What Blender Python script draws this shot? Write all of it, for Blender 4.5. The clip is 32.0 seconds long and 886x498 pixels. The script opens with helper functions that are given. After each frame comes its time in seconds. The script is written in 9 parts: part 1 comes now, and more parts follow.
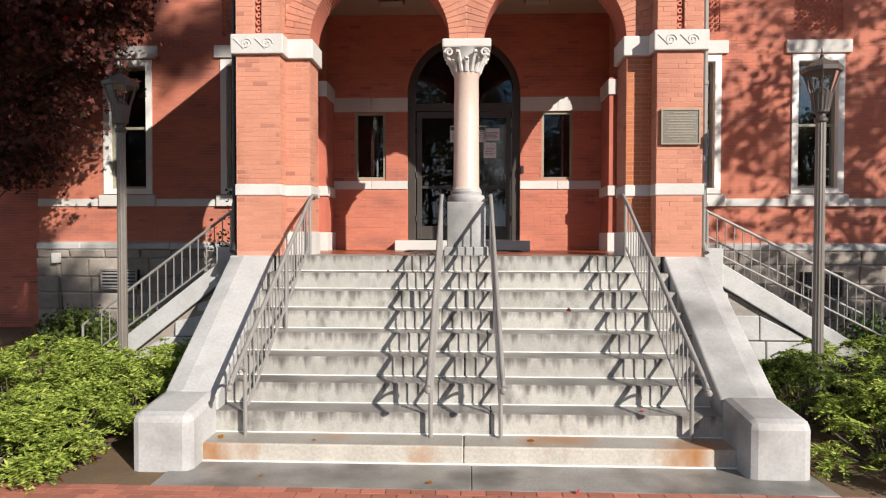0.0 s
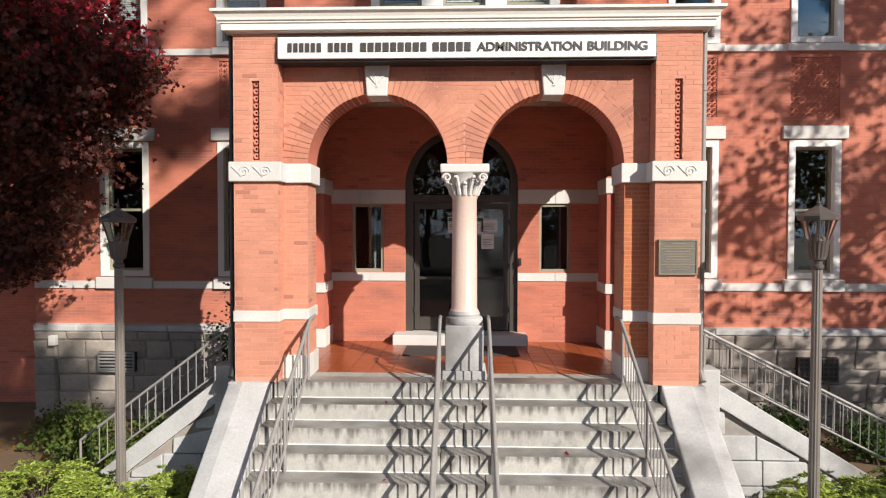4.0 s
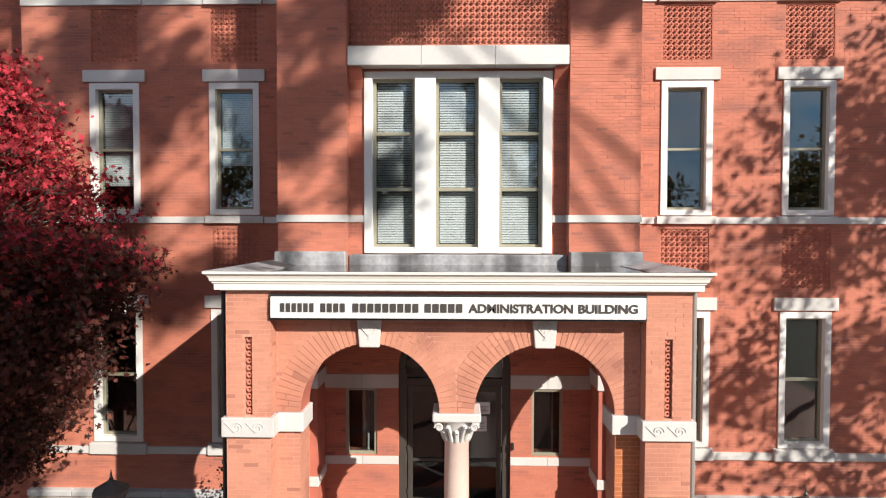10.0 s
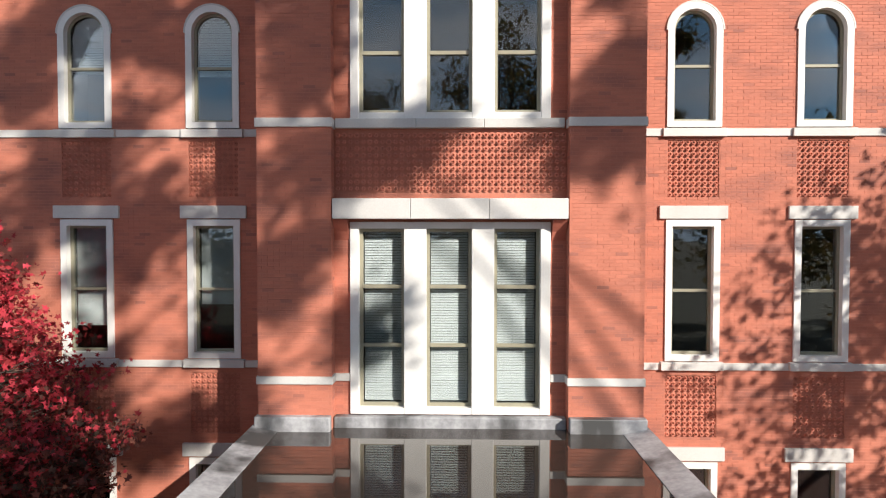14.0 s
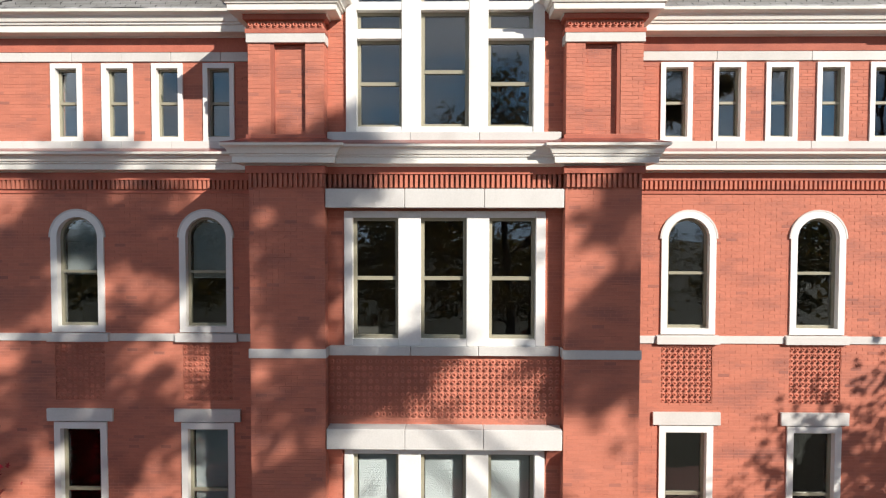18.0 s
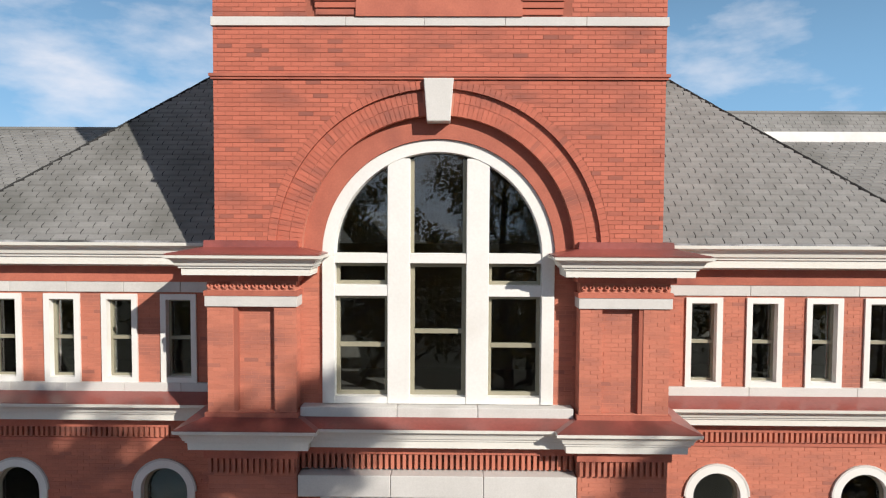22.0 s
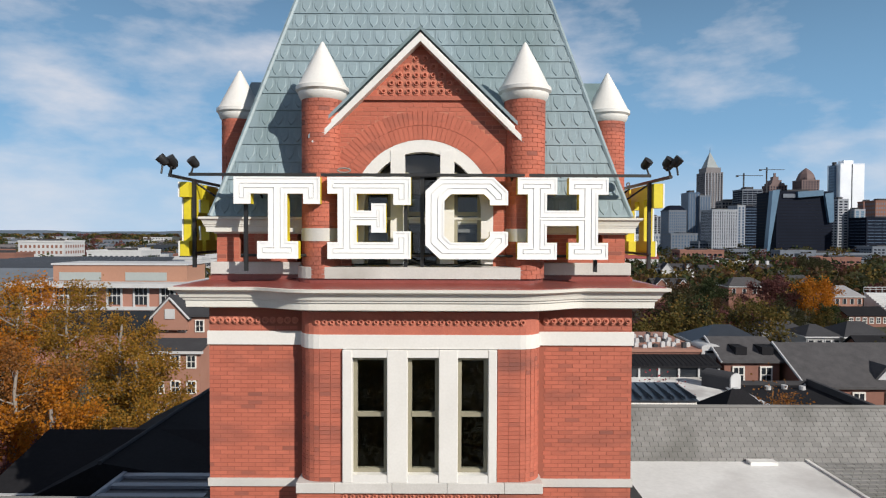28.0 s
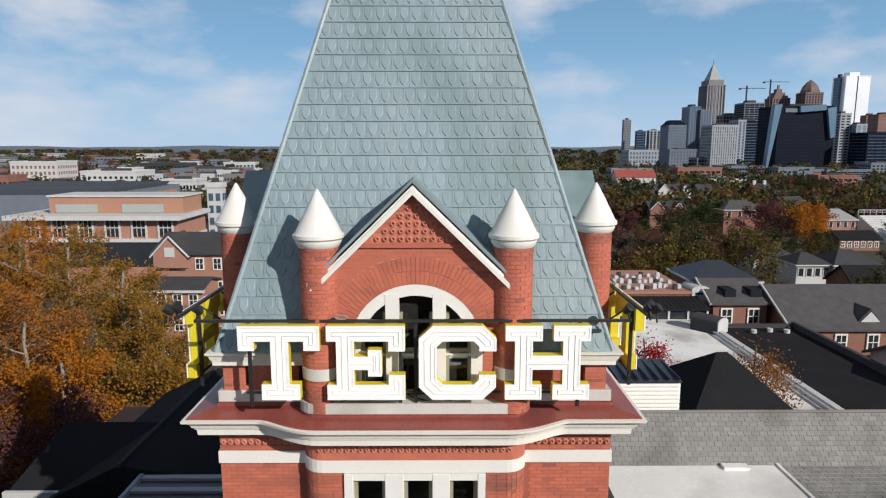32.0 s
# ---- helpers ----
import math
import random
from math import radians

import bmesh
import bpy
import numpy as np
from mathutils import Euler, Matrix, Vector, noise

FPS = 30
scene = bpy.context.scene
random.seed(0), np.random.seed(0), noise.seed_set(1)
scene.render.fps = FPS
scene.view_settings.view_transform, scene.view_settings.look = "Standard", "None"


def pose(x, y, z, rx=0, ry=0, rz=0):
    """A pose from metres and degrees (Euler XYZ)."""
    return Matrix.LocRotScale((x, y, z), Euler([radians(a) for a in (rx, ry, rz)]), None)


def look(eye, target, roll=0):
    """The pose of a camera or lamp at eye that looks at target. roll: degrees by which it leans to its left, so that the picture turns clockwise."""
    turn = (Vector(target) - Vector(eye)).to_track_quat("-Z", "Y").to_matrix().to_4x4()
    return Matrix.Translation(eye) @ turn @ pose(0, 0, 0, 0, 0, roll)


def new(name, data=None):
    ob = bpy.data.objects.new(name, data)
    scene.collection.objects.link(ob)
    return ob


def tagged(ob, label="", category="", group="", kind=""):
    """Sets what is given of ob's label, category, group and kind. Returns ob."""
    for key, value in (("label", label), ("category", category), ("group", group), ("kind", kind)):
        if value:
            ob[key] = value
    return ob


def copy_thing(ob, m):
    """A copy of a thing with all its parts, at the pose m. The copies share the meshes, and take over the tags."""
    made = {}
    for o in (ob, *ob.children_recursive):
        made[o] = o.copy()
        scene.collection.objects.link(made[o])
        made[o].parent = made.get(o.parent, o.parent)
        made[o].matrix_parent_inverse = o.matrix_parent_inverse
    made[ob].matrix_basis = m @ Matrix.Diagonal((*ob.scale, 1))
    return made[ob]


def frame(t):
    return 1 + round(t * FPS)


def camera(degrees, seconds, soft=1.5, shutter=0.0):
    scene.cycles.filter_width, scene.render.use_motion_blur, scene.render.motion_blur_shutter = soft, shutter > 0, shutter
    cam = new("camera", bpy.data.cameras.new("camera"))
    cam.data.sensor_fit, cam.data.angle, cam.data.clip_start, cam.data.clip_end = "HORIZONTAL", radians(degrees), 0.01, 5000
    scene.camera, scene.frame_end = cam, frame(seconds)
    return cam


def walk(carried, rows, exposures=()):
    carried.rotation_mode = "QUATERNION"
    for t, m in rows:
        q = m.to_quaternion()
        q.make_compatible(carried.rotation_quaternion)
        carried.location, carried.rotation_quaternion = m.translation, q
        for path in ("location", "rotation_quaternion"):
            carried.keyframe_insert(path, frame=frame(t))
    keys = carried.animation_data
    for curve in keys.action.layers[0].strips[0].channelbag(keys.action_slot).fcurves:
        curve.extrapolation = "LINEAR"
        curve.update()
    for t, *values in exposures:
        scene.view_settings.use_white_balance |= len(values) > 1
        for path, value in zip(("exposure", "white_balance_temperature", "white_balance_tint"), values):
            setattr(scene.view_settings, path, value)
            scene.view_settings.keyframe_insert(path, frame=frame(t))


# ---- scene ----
cam = camera(70.0, 32.0, soft=1.2)
PATH = [
    (0, (0.004, -0.325, 2.081), (-0.07, 1.673, 2.036), 0.1),
    (0.5, (0.012, -0.314, 2.264), (-0.06, 1.684, 2.216), 0.2),
    (1, (0.005, -0.298, 2.444), (-0.064, 1.701, 2.396), 0.2),
    (1.5, (0.002, -0.289, 2.622), (-0.068, 1.709, 2.574), 0.2),
    (2, (-0.003, -0.295, 2.796), (-0.071, 1.703, 2.749), 0.2),
    (2.5, (-0.021, -0.298, 3.022), (-0.086, 1.701, 2.973), 0.1),
    (3, (-0.019, -0.298, 3.301), (-0.084, 1.7, 3.247), 0.1),
    (3.5, (-0.021, -0.297, 3.551), (-0.085, 1.701, 3.498), 0.1),
    (5.5, (-0.016, -0.299, 4.588), (-0.076, 1.699, 4.533), 0.1),
    (6, (-0.022, -0.322, 4.861), (-0.079, 1.676, 4.804), 0.1),
    (6.5, (-0.018, -0.334, 5.108), (-0.075, 1.665, 5.052), 0.1),
    (7, (-0.024, -0.336, 5.355), (-0.079, 1.662, 5.302), 0.1),
    (7.5, (-0.031, -0.328, 5.626), (-0.085, 1.671, 5.575), 0.1),
    (8, (-0.015, -0.297, 5.942), (-0.068, 1.702, 5.887), 0.1),
    (8.5, (-0.001, -0.284, 6.247), (-0.053, 1.715, 6.191), 0.1),
    (9, (0.01, -0.273, 6.562), (-0.042, 1.726, 6.504), 0.1),
    (9.5, (0.004, -0.256, 6.881), (-0.045, 1.743, 6.823), 0.1),
    (10, (0.023, -0.251, 7.208), (-0.027, 1.747, 7.147), 0.1),
    (10.5, (0.031, -0.234, 7.507), (-0.018, 1.765, 7.446), 0.1),
    (11, (0.053, -0.085, 7.818), (0.004, 1.914, 7.756), 0.1),
    (11.5, (0.063, 0.221, 8.153), (0.016, 2.219, 8.087), 0.1),
    (12, (0.078, 0.481, 8.476), (0.032, 2.479, 8.411), 0.1),
    (12.5, (0.105, 0.556, 8.838), (0.056, 2.554, 8.771), 0.1),
    (13, (0.103, 0.544, 9.258), (0.056, 2.542, 9.184), 0.1),
    (13.5, (0.123, 0.521, 9.557), (0.077, 2.52, 9.501), 0.1),
    (15.5, (0.114, 0.525, 11.362), (0.074, 2.523, 11.291), 0.0),
    (16, (0.1, 0.532, 11.846), (0.063, 2.53, 11.773), 0.1),
    (16.5, (0.089, 0.535, 12.303), (0.053, 2.534, 12.234), 0.1),
    (17, (0.095, 0.557, 12.812), (0.06, 2.556, 12.739), 0.1),
    (17.5, (0.114, 0.591, 13.291), (0.082, 2.59, 13.222), 0.1),
    (18, (0.133, 0.617, 13.813), (0.103, 2.615, 13.742), 0.1),
    (18.5, (0.137, 0.643, 14.361), (0.109, 2.642, 14.284), 0.1),
    (19, (0.101, 0.69, 14.966), (0.082, 2.688, 14.872), 0.2),
    (19.5, (0.179, 0.917, 15.376), (0.147, 2.915, 15.297), 0.1),
    (20, (0.173, 1.63, 15.986), (0.141, 3.628, 15.893), 0.3),
    (20.5, (0.215, 2.068, 16.368), (0.174, 4.066, 16.301), 0.2),
    (21, (0.189, 2.202, 16.868), (0.154, 4.2, 16.801), 0.2),
    (21.5, (0.172, 2.254, 17.461), (0.143, 4.252, 17.375), 0.3),
    (22, (0.166, 2.266, 18.0), (0.144, 4.264, 17.912), 0.3),
    (22.5, (0.168, 2.284, 18.675), (0.153, 4.283, 18.598), 0.3),
    (23, (0.187, 2.282, 19.506), (0.175, 4.281, 19.437), 0.3),
    (23.5, (0.224, 2.286, 20.239), (0.209, 4.286, 20.186), 0.3),
    (24, (0.183, 2.289, 20.948), (0.181, 4.288, 20.891), 0.3),
    (24.5, (0.205, 2.308, 21.609), (0.2, 4.307, 21.555), 0.3),
    (26.5, (0.241, 2.207, 24.44), (0.24, 4.206, 24.387), 0.3),
    (27, (0.252, 2.111, 25.177), (0.253, 4.111, 25.123), 0.4),
    (27.5, (0.29, 1.996, 25.954), (0.29, 3.995, 25.903), 0.1),
    (28, (0.318, 1.771, 26.732), (0.319, 3.77, 26.683), 0.2),
    (28.5, (0.334, 1.606, 27.467), (0.339, 3.606, 27.419), 0.1),
    (29, (0.382, 1.521, 27.922), (0.384, 3.52, 27.872), 0.1),
    (29.5, (0.397, 1.527, 28.232), (0.402, 3.526, 28.179), 0.3),
    (30, (0.421, 1.526, 28.515), (0.423, 3.522, 28.399), 0.1),
    (30.5, (0.384, 1.52, 28.871), (0.395, 3.503, 28.611), 0.1),
    (31, (0.368, 1.57, 29.243), (0.382, 3.544, 28.928), 0.1),
    (31.5, (0.359, 1.511, 29.635), (0.371, 3.485, 29.318), -0.1),
    (32, (0.384, 1.589, 30.044), (0.395, 3.564, 29.727), -0.0),
]
EXPOSURES = [(0, 0.53), (6, 0.62), (8, 0.66), (12, 0.57), (16, 0.68), (18, 0.5), (20, 0.26), (21, 0.2), (22, 0.22), (24, 0.28), (26.5, 0.2), (28.5, -0.07), (32, -0.07)]
walk(cam, [(t, look(e, g, r)) for t, e, g, r in PATH], EXPOSURES)

# ---------------------------------------------------------------- sky and sun
SUN_DIR = Vector((0.9, -1.0, 0.70))
SUN_EL = math.atan2(SUN_DIR.z, math.hypot(SUN_DIR.x, SUN_DIR.y))
SUN_AZ = math.atan2(SUN_DIR.x, SUN_DIR.y)
world = bpy.data.worlds.new("sky")
scene.world = world
world.use_nodes = True
wn = world.node_tree
sky = wn.nodes.new("ShaderNodeTexSky")
sky.sky_type, sky.sun_disc, sky.sun_elevation, sky.sun_rotation = "NISHITA", False, SUN_EL, SUN_AZ
sky.air_density, sky.dust_density, sky.ozone_density = 0.9, 0.0, 3.0
wc, wmap, wno, wr = wn.nodes.new("ShaderNodeTexCoord"), wn.nodes.new("ShaderNodeMapping"), wn.nodes.new("ShaderNodeTexNoise"), wn.nodes.new("ShaderNodeMapRange")
wmap.inputs["Scale"].default_value = (2.4, 2.4, 6.0)
wmap.inputs["Location"].default_value = (0.35, 0.2, 0.1)
wno.inputs["Scale"].default_value, wno.inputs["Detail"].default_value, wno.inputs["Roughness"].default_value = 1.7, 7, 0.55
wr.inputs["From Min"].default_value, wr.inputs["From Max"].default_value = 0.5, 0.8
wn.links.new(wc.outputs["Generated"], wmap.inputs["Vector"])
wn.links.new(wmap.outputs[0], wno.inputs["Vector"])
wsouth, wadd, wway = wn.nodes.new("ShaderNodeMapRange"), wn.nodes.new("ShaderNodeMath"), wn.nodes.new("ShaderNodeSeparateXYZ")
wn.links.new(wc.outputs["Generated"], wway.inputs[0])
wn.links.new(wway.outputs["Y"], wsouth.inputs["Value"])
wsouth.inputs["From Min"].default_value, wsouth.inputs["From Max"].default_value = -0.2, -0.8
wsouth.inputs["To Min"].default_value, wsouth.inputs["To Max"].default_value = 0.0, 0.11
wwest, wadd_west = wn.nodes.new("ShaderNodeMapRange"), wn.nodes.new("ShaderNodeMath")
wn.links.new(wway.outputs["X"], wwest.inputs["Value"])
wwest.inputs["From Min"].default_value, wwest.inputs["From Max"].default_value = -0.1, -0.5
wwest.inputs["To Min"].default_value, wwest.inputs["To Max"].default_value = 0.0, 0.1
wn.links.new(wno.outputs["Fac"], wadd_west.inputs[0])
wn.links.new(wwest.outputs[0], wadd_west.inputs[1])
wn.links.new(wadd_west.outputs[0], wadd.inputs[0])
wband, wboth = wn.nodes.new("ShaderNodeMapRange"), wn.nodes.new("ShaderNodeMath")
wn.links.new(wway.outputs["Z"], wband.inputs["Value"])
wband.inputs["From Min"].default_value, wband.inputs["From Max"].default_value = 0.2, 0.5
wband.inputs["To Min"].default_value, wband.inputs["To Max"].default_value = 1.0, 0.25
wboth.operation = "MULTIPLY"
wn.links.new(wsouth.outputs[0], wboth.inputs[0])
wn.links.new(wband.outputs[0], wboth.inputs[1])
wn.links.new(wboth.outputs[0], wadd.inputs[1])
wn.links.new(wadd.outputs[0], wr.inputs["Value"])
wmix = wn.nodes.new("ShaderNodeMix")
wmix.data_type = "RGBA"
wmix.inputs[7].default_value = (17.0, 16.7, 17.6, 1)
wn.links.new(wr.outputs[0], wmix.inputs[0])
bg = wn.nodes["Background"]
bg.inputs["Strength"].default_value = 0.047
wsep, wh, whz = wn.nodes.new("ShaderNodeSeparateXYZ"), wn.nodes.new("ShaderNodeMapRange"), wn.nodes.new("ShaderNodeMix")
wn.links.new(wc.outputs["Generated"], wsep.inputs[0])
wn.links.new(wsep.outputs["Z"], wh.inputs["Value"])
wh.interpolation_type = "SMOOTHSTEP"
wh.inputs["From Min"].default_value, wh.inputs["From Max"].default_value = -0.05, 0.64
wh.inputs["To Min"].default_value, wh.inputs["To Max"].default_value = 0.9, 0.0
whz.data_type = "RGBA"
whz.inputs[7].default_value = (5.7, 11.3, 17.8, 1)
wn.links.new(wh.outputs[0], whz.inputs[0])
wn.links.new(sky.outputs[0], whz.inputs[6])
wn.links.new(whz.outputs[2], wmix.inputs[6])
# pale haze low over the skyline
wlow, whaze = wn.nodes.new("ShaderNodeMapRange"), wn.nodes.new("ShaderNodeMix")
wlow.interpolation_type = "SMOOTHSTEP"
wlow.inputs["From Min"].default_value, wlow.inputs["From Max"].default_value = 0.0, 0.16
wlow.inputs["To Min"].default_value, wlow.inputs["To Max"].default_value = 0.6, 0.0
whaze.data_type = "RGBA"
whaze.inputs[7].default_value = (12.4, 14.9, 17.9, 1)
wn.links.new(wsep.outputs["Z"], wlow.inputs["Value"])
wn.links.new(wlow.outputs[0], whaze.inputs[0])
wn.links.new(wmix.outputs[2], whaze.inputs[6])
wn.links.new(whaze.outputs[2], bg.inputs["Color"])
sun = new("sun", bpy.data.lights.new("sun", "SUN"))
sun.data.energy, sun.data.angle, sun.data.color = 5.0, radians(0.45), (1.0, 0.935, 0.85)
sun.matrix_basis = look(SUN_DIR * 60, (0, 0, 0))

# ---------------------------------------------------------------- materials
def mat(name, col, rough=0.7, metal=0.0, spec=0.5):
    m = bpy.data.materials.new(name)
    m.use_nodes = True
    b = m.node_tree.nodes["Principled BSDF"]
    b.inputs["Base Color"].default_value = (*col, 1)
    b.inputs["Roughness"].default_value = rough
    b.inputs["Metallic"].default_value = metal
    b.inputs["Specular IOR Level"].default_value = spec
    return m


def worn(name, col, col2, scale=3.0, fine=40.0, rough=0.7, bump=0.15, metal=0.0, vary=0.0, stain=None, stain_at=(0.55, 0.75), streak=1.0, spec=0.5, odd=0.0):
    """Two colours mixed by noise at two sizes, random shade per piece, stains, fine relief."""
    m = mat(name, col, rough, metal, spec)
    nt = m.node_tree
    N, L = nt.nodes, nt.links
    b = N["Principled BSDF"]
    geo, info = N.new("ShaderNodeNewGeometry"), N.new("ShaderNodeObjectInfo")
    mp = N.new("ShaderNodeMapping")
    mp.inputs["Scale"].default_value = (1, 1, streak)
    L.new(geo.outputs["Position"], mp.inputs["Vector"])
    big, small = N.new("ShaderNodeTexNoise"), N.new("ShaderNodeTexNoise")
    big.inputs["Scale"].default_value, small.inputs["Scale"].default_value = scale, fine
    big.inputs["Detail"].default_value, small.inputs["Detail"].default_value = 5, 3
    L.new(mp.outputs[0], big.inputs["Vector"])
    L.new(geo.outputs["Position"], small.inputs["Vector"])
    mix = N.new("ShaderNodeMix")
    mix.data_type = "RGBA"
    ramp = N.new("ShaderNodeMapRange")
    ramp.inputs["From Min"].default_value, ramp.inputs["From Max"].default_value = 0.3, 0.7
    add = N.new("ShaderNodeMath")
    add.operation = "MULTIPLY_ADD"
    add.inputs[1].default_value, add.inputs[2].default_value = 0.45, 0.0
    L.new(small.outputs["Fac"], add.inputs[0])
    sub = N.new("ShaderNodeMath")
    sub.operation = "MULTIPLY_ADD"
    sub.inputs[1].default_value = 0.55
    L.new(big.outputs["Fac"], sub.inputs[0])
    L.new(add.outputs[0], sub.inputs[2])
    L.new(sub.outputs[0], ramp.inputs["Value"])
    L.new(ramp.outputs[0], mix.inputs[0])
    mix.inputs[6].default_value, mix.inputs[7].default_value = (*col, 1), (*col2, 1)
    out = mix.outputs[2]
    if vary:
        fr = N.new("ShaderNodeMath")
        fr.operation = "ADD"
        L.new(geo.outputs["Random Per Island"], fr.inputs[0])
        L.new(info.outputs["Random"], fr.inputs[1])
        f2 = N.new("ShaderNodeMath")
        f2.operation = "FRACT"
        L.new(fr.outputs[0], f2.inputs[0])
        mr = N.new("ShaderNodeMapRange")
        mr.inputs["To Min"].default_value, mr.inputs["To Max"].default_value = 1 - vary, 1 + vary * 0.55
        L.new(f2.outputs[0], mr.inputs["Value"])
        hsv = N.new("ShaderNodeHueSaturation")
        L.new(mr.outputs[0], hsv.inputs["Value"])
        L.new(out, hsv.inputs["Color"])
        out = hsv.outputs["Color"]
        if odd:
            f3, f4, f5, m3 = N.new("ShaderNodeMath"), N.new("ShaderNodeMath"), N.new("ShaderNodeMapRange"), N.new("ShaderNodeMix")
            f3.operation, f4.operation, m3.data_type = "MULTIPLY", "FRACT", "RGBA"
            f3.inputs[1].default_value = 7.31
            L.new(f2.outputs[0], f3.inputs[0])
            L.new(f3.outputs[0], f4.inputs[0])
            f5.inputs["From Min"].default_value, f5.inputs["From Max"].default_value = 1 - odd, 1.0
            f5.inputs["To Max"].default_value = 0.75
            L.new(f4.outputs[0], f5.inputs["Value"])
            L.new(f5.outputs[0], m3.inputs[0])
            L.new(out, m3.inputs[6])
            m3.inputs[7].default_value = (*stain, 1)
            out = m3.outputs[2]
    if stain:
        st = N.new("ShaderNodeTexNoise")
        st.inputs["Scale"].default_value, st.inputs["Detail"].default_value = scale * 0.45, 7
        L.new(mp.outputs[0], st.inputs["Vector"])
        sr = N.new("ShaderNodeMapRange")
        sr.inputs["From Min"].default_value, sr.inputs["From Max"].default_value = stain_at
        L.new(st.outputs["Fac"], sr.inputs["Value"])
        m2 = N.new("ShaderNodeMix")
        m2.data_type = "RGBA"
        L.new(sr.outputs[0], m2.inputs[0])
        L.new(out, m2.inputs[6])
        m2.inputs[7].default_value = (*stain, 1)
        out = m2.outputs[2]
    L.new(out, b.inputs["Base Color"])
    if bump:
        bp = N.new("ShaderNodeBump")
        bp.inputs["Strength"].default_value, bp.inputs["Distance"].default_value = bump, 0.01
        L.new(sub.outputs[0], bp.inputs["Height"])
        L.new(bp.outputs[0], b.inputs["Normal"])
    return m


def glass_mat(name, tint=(0.84, 0.88, 0.88), rough=0.01, wobble=0.02, ior=1.5):
    """Window glass: clear, with a mirror coat by Fresnel, a little uneven."""
    m = bpy.data.materials.new(name)
    m.use_nodes = True
    nt = m.node_tree
    N, L = nt.nodes, nt.links
    N.remove(N["Principled BSDF"])
    tr, gl, mx, fr = N.new("ShaderNodeBsdfTransparent"), N.new("ShaderNodeBsdfGlossy"), N.new("ShaderNodeMixShader"), N.new("ShaderNodeFresnel")
    tr.inputs[0].default_value = (*tint, 1)
    gl.inputs["Roughness"].default_value = rough
    fr.inputs["IOR"].default_value = ior
    no, bp, geo = N.new("ShaderNodeTexNoise"), N.new("ShaderNodeBump"), N.new("ShaderNodeNewGeometry")
    no.inputs["Scale"].default_value = 2.2
    L.new(geo.outputs["Position"], no.inputs["Vector"])
    L.new(no.outputs["Fac"], bp.inputs["Height"])
    bp.inputs["Strength"].default_value, bp.inputs["Distance"].default_value = wobble, 0.05
    L.new(bp.outputs[0], gl.inputs["Normal"])
    L.new(fr.outputs[0], mx.inputs[0])
    L.new(tr.outputs[0], mx.inputs[1])
    L.new(gl.outputs[0], mx.inputs[2])
    L.new(mx.outputs[0], N["Material Output"].inputs[0])
    return m


BRICK = worn("brick", (0.52, 0.182, 0.116), (0.44, 0.146, 0.093), 2.2, 45, 0.85, 0.3, vary=0.08, stain=(0.25, 0.10, 0.078), stain_at=(0.5, 0.78), streak=3.0, odd=0.05)
BRICK_PAINT = worn("moulded_brick", (0.50, 0.155, 0.098), (0.36, 0.105, 0.07), 2.6, 40, 0.85, 0.3, vary=0.14, stain=(0.20, 0.065, 0.052), stain_at=(0.56, 0.8))
PORCH_BRICK = worn("pale_worn_brick", (0.56, 0.25, 0.162), (0.455, 0.188, 0.122), 2.2, 45, 0.85, 0.3, vary=0.08, stain=(0.28, 0.11, 0.078), stain_at=(0.5, 0.75), streak=1.2, odd=0.06)
DARK_MORTAR = worn("dark_mortar", (0.36, 0.112, 0.072), (0.27, 0.085, 0.056), 3.0, 90, 0.95, 0.3)
PALE_MORTAR = worn("pale_mortar", (0.60, 0.31, 0.22), (0.46, 0.21, 0.145), 2.2, 60, 0.95, 0.3)
MORTAR = worn("mortar", (0.52, 0.20, 0.132), (0.44, 0.16, 0.106), 3.0, 90, 0.95, 0.3)
TERRA = worn("terracotta", (0.58, 0.21, 0.138), (0.48, 0.165, 0.108), 3.0, 60, 0.85, 0.2, vary=0.16)
LIME = worn("limestone", (0.62, 0.60, 0.57), (0.50, 0.485, 0.457), 1.6, 45, 0.8, 0.2, vary=0.06, stain=(0.30, 0.28, 0.25), stain_at=(0.6, 0.85), streak=0.4)
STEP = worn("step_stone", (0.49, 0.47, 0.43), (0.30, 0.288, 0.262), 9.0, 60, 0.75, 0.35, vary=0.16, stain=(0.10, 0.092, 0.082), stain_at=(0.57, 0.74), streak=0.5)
TREAD = worn("damp_tread_stone", (0.30, 0.288, 0.268), (0.17, 0.163, 0.153), 3.4, 40, 0.42, 0.25, vary=0.16, stain=(0.085, 0.08, 0.072), stain_at=(0.46, 0.68))
RUSTTREAD = worn("rusty_tread_stone", (0.36, 0.335, 0.30), (0.22, 0.205, 0.18), 2.2, 40, 0.42, 0.25, stain=(0.30, 0.12, 0.03), stain_at=(0.52, 0.7))
RUSTSTEP = worn("rusty_step_stone", (0.54, 0.50, 0.44), (0.33, 0.30, 0.26), 3.0, 40, 0.75, 0.35, stain=(0.30, 0.125, 0.03), stain_at=(0.52, 0.68), streak=0.4)


